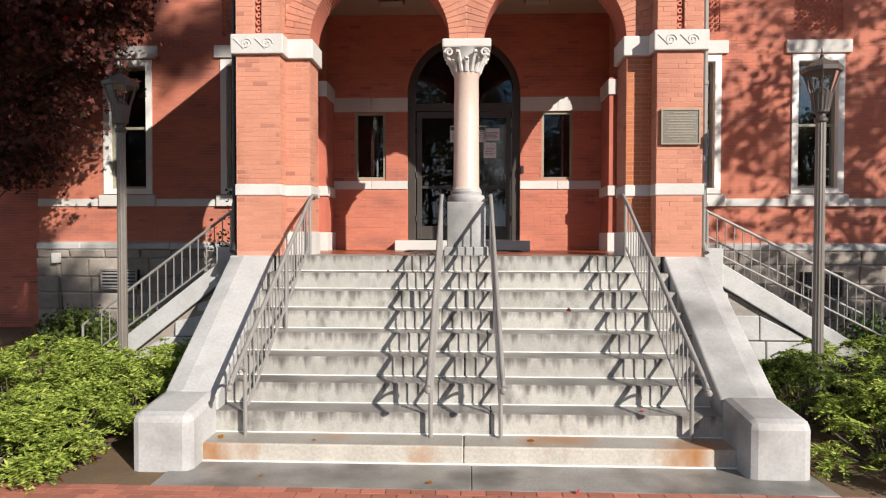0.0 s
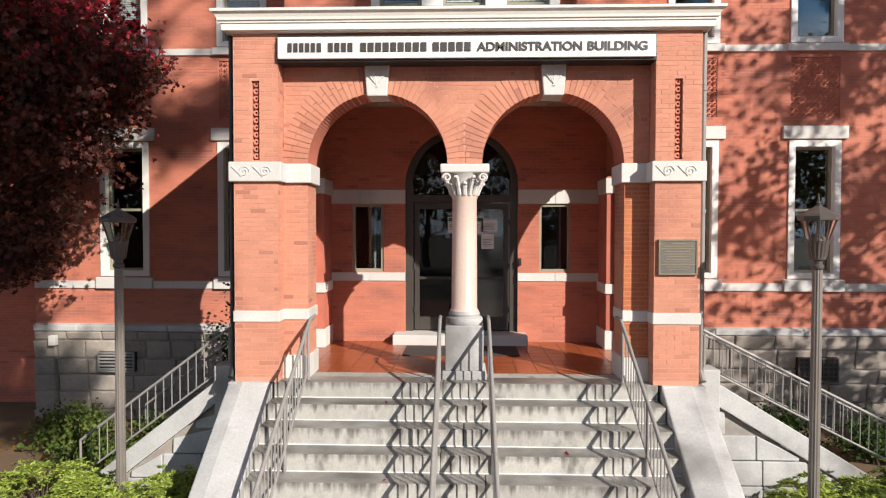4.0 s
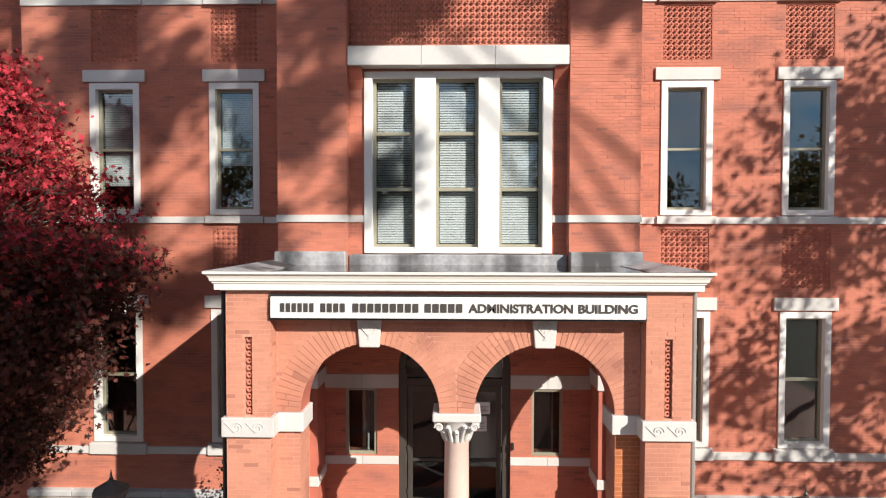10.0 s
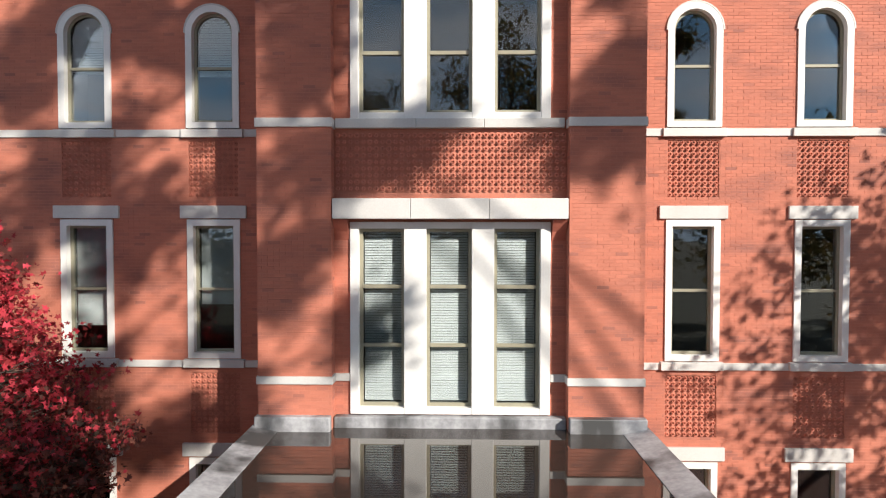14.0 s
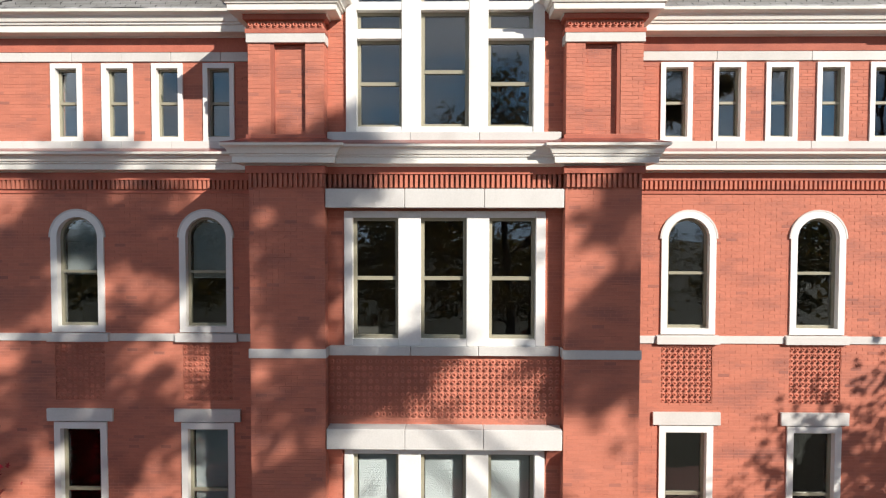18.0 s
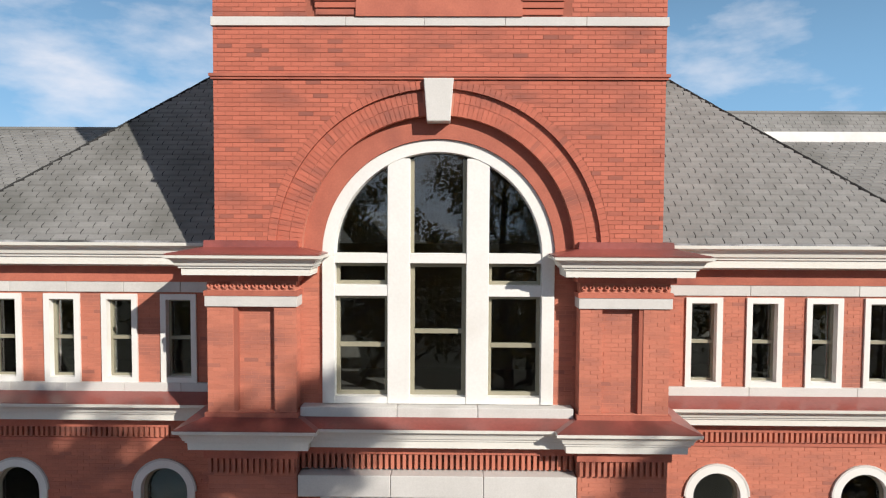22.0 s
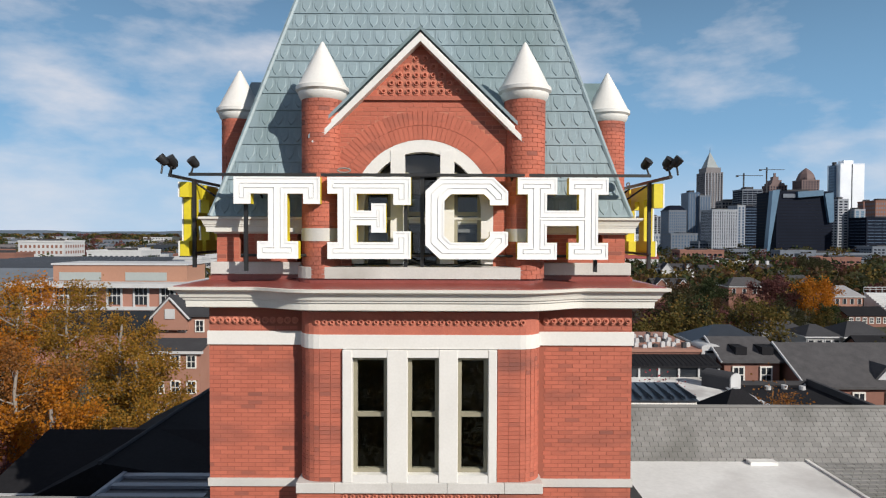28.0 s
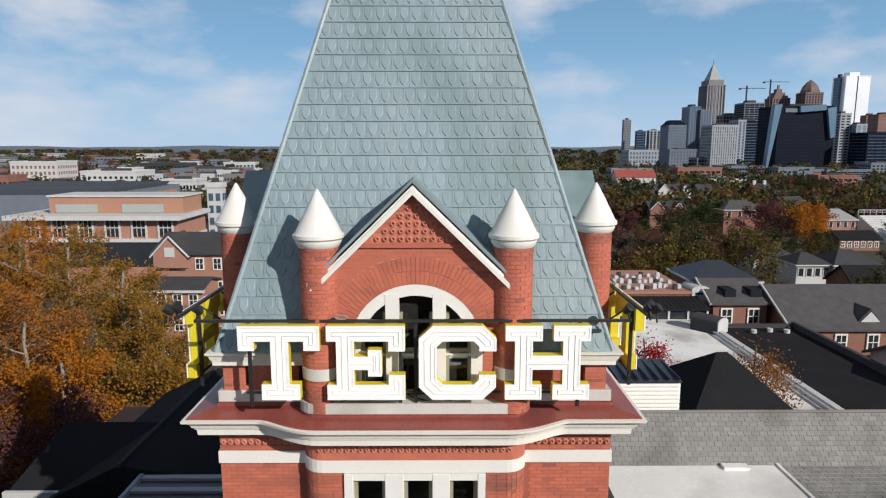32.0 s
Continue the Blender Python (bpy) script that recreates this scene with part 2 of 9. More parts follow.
def nosing_shade_drips(m, z0, pitch, colour):
    """Dark streaks that run down each riser from the nosing over it, of uneven length. The dark band right under the
    nosing is shade put into the colour.
    """
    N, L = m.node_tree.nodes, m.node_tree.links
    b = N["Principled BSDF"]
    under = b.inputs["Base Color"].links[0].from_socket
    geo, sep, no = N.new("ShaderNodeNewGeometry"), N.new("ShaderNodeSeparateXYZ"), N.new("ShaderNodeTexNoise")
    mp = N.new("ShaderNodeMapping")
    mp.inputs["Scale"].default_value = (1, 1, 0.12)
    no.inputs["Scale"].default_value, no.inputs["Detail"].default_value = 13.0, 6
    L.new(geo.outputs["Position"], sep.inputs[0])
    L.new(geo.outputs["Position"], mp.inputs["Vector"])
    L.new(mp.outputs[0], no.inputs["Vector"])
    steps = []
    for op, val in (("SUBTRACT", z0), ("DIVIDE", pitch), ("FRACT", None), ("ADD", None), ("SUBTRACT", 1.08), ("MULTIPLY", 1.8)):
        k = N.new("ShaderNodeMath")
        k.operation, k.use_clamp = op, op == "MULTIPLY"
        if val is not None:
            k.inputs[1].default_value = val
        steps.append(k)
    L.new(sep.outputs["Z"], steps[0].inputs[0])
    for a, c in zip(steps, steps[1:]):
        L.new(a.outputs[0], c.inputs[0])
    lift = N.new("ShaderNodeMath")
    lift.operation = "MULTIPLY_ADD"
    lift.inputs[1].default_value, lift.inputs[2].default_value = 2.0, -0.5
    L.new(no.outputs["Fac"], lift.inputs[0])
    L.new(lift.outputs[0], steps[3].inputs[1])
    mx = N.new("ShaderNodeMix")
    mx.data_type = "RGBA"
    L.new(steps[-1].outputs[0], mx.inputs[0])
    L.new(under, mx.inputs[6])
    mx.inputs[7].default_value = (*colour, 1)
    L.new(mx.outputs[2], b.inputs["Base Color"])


# grime streaks, and the shade under the nosings painted into the risers
nosing_shade_drips(STEP, 0.165 - 0.2045, 0.2045, (0.12, 0.11, 0.098))
SEAL = worn("white_joint", (0.78, 0.77, 0.74), (0.68, 0.67, 0.64), 6, 40, 0.8, 0.1)
CHEEK = worn("cheek_stone", (0.50, 0.495, 0.485), (0.34, 0.335, 0.33), 2.0, 35, 0.7, 0.25, stain=(0.17, 0.165, 0.16), stain_at=(0.48, 0.7))
FOOTJOINT = worn("pale_joint", (0.42, 0.40, 0.37), (0.33, 0.315, 0.29), 3.0, 60, 0.9, 0.3)
BASE = worn("rough_stone", (0.37, 0.325, 0.28), (0.25, 0.215, 0.185), 4.0, 14, 0.9, 1.0, vary=0.2, stain=(0.2, 0.19, 0.18))
WHITE = worn("white_paint", (0.76, 0.745, 0.71), (0.67, 0.655, 0.62), 1.5, 30, 0.5, 0.05, stain=(0.52, 0.48, 0.42), stain_at=(0.66, 0.95))
CREAM = worn("cream_paint", (0.77, 0.75, 0.69), (0.68, 0.66, 0.60), 1.2, 30, 0.5, 0.05, stain=(0.42, 0.37, 0.30), stain_at=(0.66, 0.95), streak=0.5)
SASH = worn("olive_sash", (0.30, 0.28, 0.20), (0.24, 0.22, 0.16), 2.0, 30, 0.5, 0.05)
GLASS = glass_mat("window_glass", ior=1.82)
DOORGLASS = glass_mat("door_glass", tint=(0.5, 0.52, 0.54), ior=1.6)
# near-black walls: the gloom of unlit rooms is put into the colour
DARK = worn("room_gloom_colour", (0.10, 0.095, 0.085), (0.06, 0.055, 0.05), 0.7, 10, 0.9, 0.0)
BLIND = worn("blind_slats", (0.66, 0.68, 0.68), (0.58, 0.60, 0.60), 3.0, 30, 0.6, 0.0)
SLATE = worn("slate", (0.262, 0.258, 0.248), (0.20, 0.197, 0.19), 0.9, 25, 0.85, 0.3, vary=0.13, stain=(0.11, 0.11, 0.10), stain_at=(0.5, 0.72), spec=0.3)
UNDER = mat("under_slate", (0.035, 0.035, 0.035), 0.9, 0, 0.1)
COPPER = worn("green_metal", (0.265, 0.34, 0.37), (0.208, 0.278, 0.308), 1.6, 25, 0.5, 0.1, vary=0.10, stain=(0.14, 0.20, 0.205), stain_at=(0.5, 0.72), streak=0.12)
REDROOF = worn("red_metal", (0.30, 0.085, 0.07), (0.20, 0.05, 0.04), 1.6, 20, 0.3, 0.1, stain=(0.09, 0.04, 0.035), stain_at=(0.5, 0.75))
TILEFLOOR = worn("porch_tile", (0.36, 0.095, 0.035), (0.27, 0.065, 0.025), 1.5, 30, 0.3, 0.1, vary=0.1)
RAIL = worn("rail_metal", (0.27, 0.255, 0.24), (0.20, 0.19, 0.18), 4.0, 50, 0.5, 0.05)
LAMPMETAL = worn("lamp_metal", (0.085, 0.07, 0.062), (0.055, 0.048, 0.042), 4.0, 50, 0.45, 0.05)
LAMPPOST = worn("lamp_post_metal", (0.19, 0.165, 0.145), (0.13, 0.115, 0.10), 4.0, 50, 0.5, 0.05)
BLACK = worn("black_metal", (0.025, 0.025, 0.026), (0.015, 0.015, 0.016), 4.0, 50, 0.45, 0.05)
DOORMETAL = worn("door_metal", (0.085, 0.075, 0.065), (0.06, 0.052, 0.045), 4.0, 50, 0.4, 0.0, metal=0.3)
BRONZE = worn("bronze", (0.16, 0.15, 0.13), (0.11, 0.10, 0.09), 4.0, 60, 0.5, 0.1, metal=0.3)
PAVER = worn("paving_brick", (0.44, 0.16, 0.10), (0.29, 0.11, 0.08), 1.0, 40, 0.85, 0.3, vary=0.25, stain=(0.13, 0.08, 0.06))
SOIL = worn("soil", (0.10, 0.07, 0.045), (0.16, 0.10, 0.05), 2.0, 30, 0.95, 0.5)
GRASS = worn("lawn", (0.034, 0.040, 0.02), (0.055, 0.045, 0.026), 0.02, 0.3, 0.95, 0.3)


# ---------------------------------------------------------------- mesh helpers
class Mesh:
    def __init__(self):
        self.v, self.f = [], []

    def add(self, verts, faces):
        n = len(self.v)
        self.v += [tuple(p) for p in verts]
        self.f += [tuple(i + n for i in f) for f in faces]
        return self

    def box(self, x0, x1, y0, y1, z0, z1):
        p = [(x0, y0, z0), (x1, y0, z0), (x1, y1, z0), (x0, y1, z0), (x0, y0, z1), (x1, y0, z1), (x1, y1, z1), (x0, y1, z1)]
        return self.add(p, [(0, 1, 5, 4), (1, 2, 6, 5), (2, 3, 7, 6), (3, 0, 4, 7), (4, 5, 6, 7), (3, 2, 1, 0)])

    def hexa(self, p):
        """A box from its four lower and four upper corners."""
        return self.add(p, [(0, 1, 5, 4), (1, 2, 6, 5), (2, 3, 7, 6), (3, 0, 4, 7), (4, 5, 6, 7), (3, 2, 1, 0)])

    def prism(self, poly, y0, y1):
        """A polygon of (x, z), anticlockwise seen from -y, extruded from y0 back to y1."""
        n = len(poly)
        v = [(x, y0, z) for x, z in poly] + [(x, y1, z) for x, z in poly]
        f = [tuple(range(n)), tuple(range(2 * n - 1, n - 1, -1))]
        f += [((i + 1) % n, i, i + n, (i + 1) % n + n) for i in range(n)]
        return self.add(v, f)

    def slab(self, poly, z0, z1):
        """A polygon of (x, y), anticlockwise seen from above, extruded from z0 up to z1."""
        n = len(poly)
        v = [(x, y, z0) for x, y in poly] + [(x, y, z1) for x, y in poly]
        f = [tuple(range(n - 1, -1, -1)), tuple(range(n, 2 * n))]
        f += [(i, (i + 1) % n, (i + 1) % n + n, i + n) for i in range(n)]
        return self.add(v, f)

    def side(self, poly, x0, x1):
        """A polygon of (y, z) extruded from x0 to x1."""
        n = len(poly)
        v = [(x0, y, z) for y, z in poly] + [(x1, y, z) for y, z in poly]
        f = [tuple(range(n)), tuple(range(2 * n - 1, n - 1, -1))]
        f += [((i + 1) % n, i, i + n, (i + 1) % n + n) for i in range(n)]
        return self.add(v, f)

    def lathe(self, prof, cx, cy, n=16, turn=0.0):
        """Rings of (radius, z) round an upright axis."""
        v = [(cx + r * math.cos(2 * math.pi * (k + turn) / n), cy + r * math.sin(2 * math.pi * (k + turn) / n), z) for r, z in prof for k in range(n)]
        f = [(i * n + k, i * n + (k + 1) % n, (i + 1) * n + (k + 1) % n, (i + 1) * n + k) for i in range(len(prof) - 1) for k in range(n)]
        f += [tuple(range(n - 1, -1, -1)), tuple(range((len(prof) - 1) * n, len(prof) * n))]
        return self.add(v, f)

    def bar(self, a, b, r, n=8, r2=None):
        """A round bar from a to b."""
        a, b = Vector(a), Vector(b)
        q = (b - a).to_track_quat("Z", "Y").to_matrix()
        v = []
        for p, rr in ((a, r), (b, r if r2 is None else r2)):
            v += [p + q @ Vector((rr * math.cos(2 * math.pi * k / n), rr * math.sin(2 * math.pi * k / n), 0)) for k in range(n)]
        f = [(k, (k + 1) % n, (k + 1) % n + n, k + n) for k in range(n)]
        f += [tuple(range(n - 1, -1, -1)), tuple(range(n, 2 * n))]
        return self.add(v, f)

    def ring(self, cx, cz, r0, r1, y0, y1, a0=0.0, a1=180.0, n=24):
        """A flat ring's sector in a wall plane, from y0 (front) to y1."""
        v = []
        for k in range(n + 1):
            a = radians(a0 + (a1 - a0) * k / n)
            c, s = math.cos(a), math.sin(a)
            v += [(cx + r0 * c, y0, cz + r0 * s), (cx + r1 * c, y0, cz + r1 * s), (cx + r1 * c, y1, cz + r1 * s), (cx + r0 * c, y1, cz + r0 * s)]
        f = [(4 * k + i, 4 * k + (i + 1) % 4, 4 * k + 4 + (i + 1) % 4, 4 * k + 4 + i) for k in range(n) for i in range(4)]
        f += [(3, 2, 1, 0), (4 * n, 4 * n + 1, 4 * n + 2, 4 * n + 3)]
        return self.add(v, f)

    def sweep(self, path, prof, closed=False):
        """A moulding: a profile of (out, z) carried along a plan line of (x, y), out to the right of its way."""
        n, m = len(path), len(prof)
        nor = []
        for i in range(n):
            d = []
            for a, b in ((i - 1, i), (i, i + 1)):
                if closed or (0 <= a and b < n):
                    e = Vector(path[b % n]) - Vector(path[a % n])
                    d.append(Vector((e.y, -e.x)).normalized())
            s = sum(d, Vector((0, 0)))
            nor.append(s / max(s.dot(d[0]), 0.2))
        v = [(path[i][0] + nor[i].x * o, path[i][1] + nor[i].y * o, z) for i in range(n) for o, z in prof]
        f = [(i * m + k, i * m + (k + 1) % m, (i + 1) % n * m + (k + 1) % m, (i + 1) % n * m + k) for i in range(n if closed else n - 1) for k in range(m)]
        if not closed:
            f += [tuple(range(m - 1, -1, -1)), tuple(range((n - 1) * m, n * m))]
        return self.add(v, f)

    def data(self, name, material, smooth=False):
        me = bpy.data.meshes.new(name)
        me.from_pydata(self.v, [], self.f)
        me.validate()
        bm = bmesh.new()
        bm.from_mesh(me)
        bmesh.ops.recalc_face_normals(bm, faces=bm.faces)
        bm.to_mesh(me)
        bm.free()
        me.materials.append(material)
        if smooth:
            me.polygons.foreach_set("use_smooth", [True] * len(me.polygons))
            me.set_sharp_from_angle(angle=radians(40))
        return me


def quick(name, v, f, material):
    """Many pieces at once, with their faces already wound."""
    me = bpy.data.meshes.new(name)
    me.from_pydata(v, [], f)
    me.materials.append(material)
    return me


def part(name, me, material, parent=None, label="", smooth=False, bevel=0.0, kind=""):
    data = me.data(name, material, smooth) if isinstance(me, Mesh) else me
    ob = new(name, data)
    ob.parent = parent
    if bevel:
        b = ob.modifiers.new("edge", "BEVEL")
        b.width, b.segments, b.limit_method, b.angle_limit = bevel, 2, "ANGLE", radians(40)
    return tagged(ob, label=label, kind=kind)


def thing(name, label, category, at=(0, 0, 0), group="", kind=""):
    ob = new(name)
    ob.matrix_basis = pose(*at)
    return tagged(ob, label, category, group, kind)


def box(*a):
    return Mesh().box(*a)


def moulding(z0, z1, out):
    """A cornice's outline: a flat soffit, an upright face, a fillet, a hollow curve and the lip."""
    h = z1 - z0
    return [(o * out, z0 + k * h) for o, k in ((0, 0), (0.12, 0.0), (0.16, 0.08), (0.56, 0.11), (0.58, 0.4), (0.64, 0.43), (0.65, 0.51), (0.71, 0.54), (0.745, 0.66), (0.81, 0.79), (0.92, 0.86), (0.98, 0.88), (1, 1), (0, 1.06))]


# ---------------------------------------------------------------- brickwork
BL, BH, JT = 0.2025, 0.0613, 0.006


def rect_hole(x0, x1, z0, z1):
    return lambda z: (x0, x1) if z0 < z < z1 else None


def arch_hole(cx, hw, z0, zs, r):
    def span(z):
        if z0 < z <= zs:
            return (cx - hw, cx + hw)
        if zs < z < zs + r:
            h = math.sqrt(r * r - (z - zs) ** 2)
            return (cx - h, cx + h)
        return None
    return span


def free_spans(x0, x1, z, holes):
    out = [(x0, x1)]
    for h in holes:
        s = h(z)
        if s:
            out = [p for a, b in out for p in ((a, min(b, s[0])), (max(a, s[1]), b)) if p[1] - p[0] > 0.01]
    return out


def courses(x0, x1, z0, z1, holes, bl=BL, bh=BH, jt=JT, seed=1):
    """Rectangles of running bond round the holes."""
    rnd = random.Random(seed)
    n0, n1 = round(z0 / bh), round(z1 / bh)
    for k in range(n0, n1):
        za, zb = max(z0, k * bh), min(z1, (k + 1) * bh)
        off = (0.5 if k % 2 else 0.0) * bl
        for a, b in free_spans(x0, x1, (za + zb) / 2, holes):
            u = math.floor((a - off) / bl) * bl + off
            while u < b:
                p, q = max(u, a), min(u + bl, b)
                if q - p > 0.03:
                    yield p + jt / 2, q - jt / 2, za + jt / 2, zb - jt / 2, rnd.uniform(-0.0015, 0.0015)
                u += bl


def facing(way, at):
    """Turns (along, up, out) of a wall into the world: way is the side that it faces."""
    return {"-y": lambda u, z, d: (u, at - d, z), "+y": lambda u, z, d: (-u, at + d, z),
            "-x": lambda u, z, d: (at - d, -u, z), "+x": lambda u, z, d: (at + d, u, z)}[way]


BRICK_MESH = {}


def bricks(parent, way, at, x0, x1, z0, z1, holes=(), material=None, proud=0.0045, name="bricks", bl=BL, bh=BH, jt=JT, seed=1, single=None, limit=300):
    """Running bond; whole bricks inside single = (along, along, up, up) are parts of their own."""
    put = facing(way, at)
    v, f, made = [], [], 0
    quads = [(4, 5, 6, 7), (0, 1, 5, 4), (1, 2, 6, 5), (2, 3, 7, 6), (3, 0, 4, 7)]
    for a, b, c, d, j in courses(x0, x1, z0, z1, holes, bl, bh, jt, seed):
        o, e = proud + round(j, 3), 0.002
        eight = [put(a, c, -0.01), put(b, c, -0.01), put(b, d, -0.01), put(a, d, -0.01), put(a + e, c + e, o), put(b - e, c + e, o), put(b - e, d - e, o), put(a + e, d - e, o)]
        if single and made < limit and b - a > 0.6 * bl and single[0] < a and b < single[1] and single[2] < c and d < single[3]:
            at0 = Vector(put(a, c, 0))
            key = (way, round(b - a, 3), round(d - c, 3), round(o, 3), (material or BRICK).name)
            if key not in BRICK_MESH:
                BRICK_MESH[key] = quick("brick", [tuple(Vector(p) - at0) for p in eight], quads, material or BRICK)
            one = new("brick", BRICK_MESH[key])
            one.parent = parent
            one.matrix_basis = Matrix.Translation(at0)
            made += 1
            continue
        n = len(v)
        v += eight
        f += [tuple(n + q for q in face) for face in quads]
    return part(name, quick(name, v, f, material or BRICK), None, parent, kind="stuff")


def backing(parent, way, at, x0, x1, z0, z1, holes=(), thick=0.35, material=None, name="mortar"):
    """The wall's body behind the bricks, with its openings."""
    put = facing(way, at)
    rows, m = [], Mesh()
    n = max(1, round((z1 - z0) / (BH * 0.5)))
    for k in range(n):
        a, b = z0 + (z1 - z0) * k / n, z0 + (z1 - z0) * (k + 1) / n
        s = [(round(p, 4), round(q, 4)) for p, q in free_spans(x0, x1, (a + b) / 2, holes)]
        if rows and rows[-1][2] == s:
            rows[-1][1] = b
        else:
            rows.append([a, b, s])
    for a, b, s in rows:
        for p, q in s:
            m.hexa([put(p, a, 0), put(q, a, 0), put(q, a, -thick), put(p, a, -thick), put(p, b, 0), put(q, b, 0), put(q, b, -thick), put(p, b, -thick)])
    return part(name, m, material or MORTAR, parent)

# ---------------------------------------------------------------- plan
WY = 12.33            # face of the wings
PY, RY = 11.0, 11.27  # tower: pilasters, wall between them
PLAZA = worn("plaza_paving", (0.26, 0.115, 0.08), (0.18, 0.085, 0.062), 1.2, 30, 0.85, 0.3, stain=(0.10, 0.065, 0.05))
WINGS = ((-8.75, -3.22), (3.22, 13.5))
NAVE = 13.92          # middle of the tower in depth

# ---------------------------------------------------------------- ground
ground = part("ground", Mesh().slab([(-4000, -600), (4000, -600), (4000, 4900), (-4000, 4900)], -0.6, -0.03), GRASS)
tagged(ground, "wide land of lawns and woods round the building", "ground", kind="structure")
bed = part("planting_bed", Mesh().box(-14, 16, 4.4, 14, -0.35, -0.012), SOIL)
tagged(bed, "brown soil and leaf litter beside the stairs", "soil", kind="structure")
pavement = part("pavement", box(-14, 16, -12, 4.62, -0.35, -0.016), PLAZA)
tagged(pavement, "walk of red paving bricks before the stairs", "pavement", kind="structure")
apron = part("apron_slab", Mesh().box(-2.62, 0.05, 4.79, 5.6, -0.2, 0.0).box(0.055, 3.0, 4.79, 5.6, -0.2, 0.0), TREAD, bevel=0.008)
tagged(apron, "worn grey stone slabs at the foot of the stairs", "slab", kind="structure")

# ---------------------------------------------------------------- stairs
stairs = thing("entrance_stairs", "wide flight of weathered grey stone steps with rust stains", "stairs", kind="structure")
SY, ST, SR, S1 = 5.36, 0.33, 0.2045, 0.165
for i in range(9):
    y, z = SY + ST * i, S1 + SR * i
    for x0, x1 in ((-2.53, -0.02 + 0.3 * math.sin(i * 2.1)), (-0.015 + 0.3 * math.sin(i * 2.1), 2.53)):
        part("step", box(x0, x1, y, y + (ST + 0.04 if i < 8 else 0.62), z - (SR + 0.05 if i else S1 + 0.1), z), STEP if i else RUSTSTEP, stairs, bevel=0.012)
        part("tread", box(x0 + 0.01, x1 - 0.01, y + 0.012, y + ST + 0.02, z - 0.01, z + 0.004), TREAD if i else RUSTTREAD, stairs)
    part("joint_seal", box(-2.52, 2.52, y - 0.012, y + 0.004, z - (SR if i else S1) - 0.004, z - (SR if i else S1) + 0.012), SEAL, stairs)
for s in (-1, 1):
    cheek = thing("stair_cheek_wall", "smooth pale stone cheek wall with a square block at its foot", "wall", group="cheek walls")
    x0, x1, f0, f1 = 2.57, 3.14, 2.41, 2.95
    m = Mesh()
    lo, hi = (5.72, 0.52), (7.98, 1.84)
    v = [(s * f0, lo[0], -0.1), (s * f1, lo[0], -0.1), (s * x1, hi[0], -0.1), (s * x0, hi[0], -0.1), (s * f0, lo[0], lo[1]), (s * f1, lo[0], lo[1]), (s * x1, hi[0], hi[1] - 0.06), (s * x0, hi[0], hi[1] - 0.06),
         (s * (f0 * 0.35 + f1 * 0.65), lo[0], lo[1] + 0.035), (s * (x0 * 0.35 + x1 * 0.65), hi[0], hi[1] - 0.025)]
    m.add(v, [(0, 1, 5, 8, 4), (2, 3, 7, 9, 6), (1, 2, 6, 5), (3, 0, 4, 7), (4, 8, 9, 7), (8, 5, 6, 9), (3, 2, 1, 0)])
    part("sloping_wall", m, CHEEK, cheek, bevel=0.02)
    part("foot_block", Mesh().hexa([(s * f0, 5.1, -0.1), (s * f1, 5.1, -0.1), (s * f1, 5.74, -0.1), (s * f0, 5.74, -0.1), (s * f0, 5.1, 0.5), (s * f1, 5.1, 0.5), (s * f1, 5.74, 0.57), (s * f0, 5.74, 0.57)]), CHEEK, cheek, bevel=0.075)
    part("head_block", box(min(s * x0, s * x1), max(s * x0, s * x1), 7.96, 8.3, 0.4, 1.8), CHEEK, cheek, bevel=0.015)

# ---------------------------------------------------------------- porch
porch = thing("porch", "red brick entrance porch with two round arches", "porch", kind="structure")
part("floor_slab", box(-3.0, 3.0, 8.6, 12.3, 1.2, 1.797), STEP, porch)

GLAZED = worn("orange_glazed_brick", (0.50, 0.17, 0.06), (0.38, 0.115, 0.04), 1.6, 40, 0.35, 0.2, vary=0.12, stain=(0.20, 0.065, 0.03), stain_at=(0.5, 0.72), streak=2.5)


def porch_bricks(*args, **more):
    return bricks(*args, material=PORCH_BRICK, proud=0.003, **more)


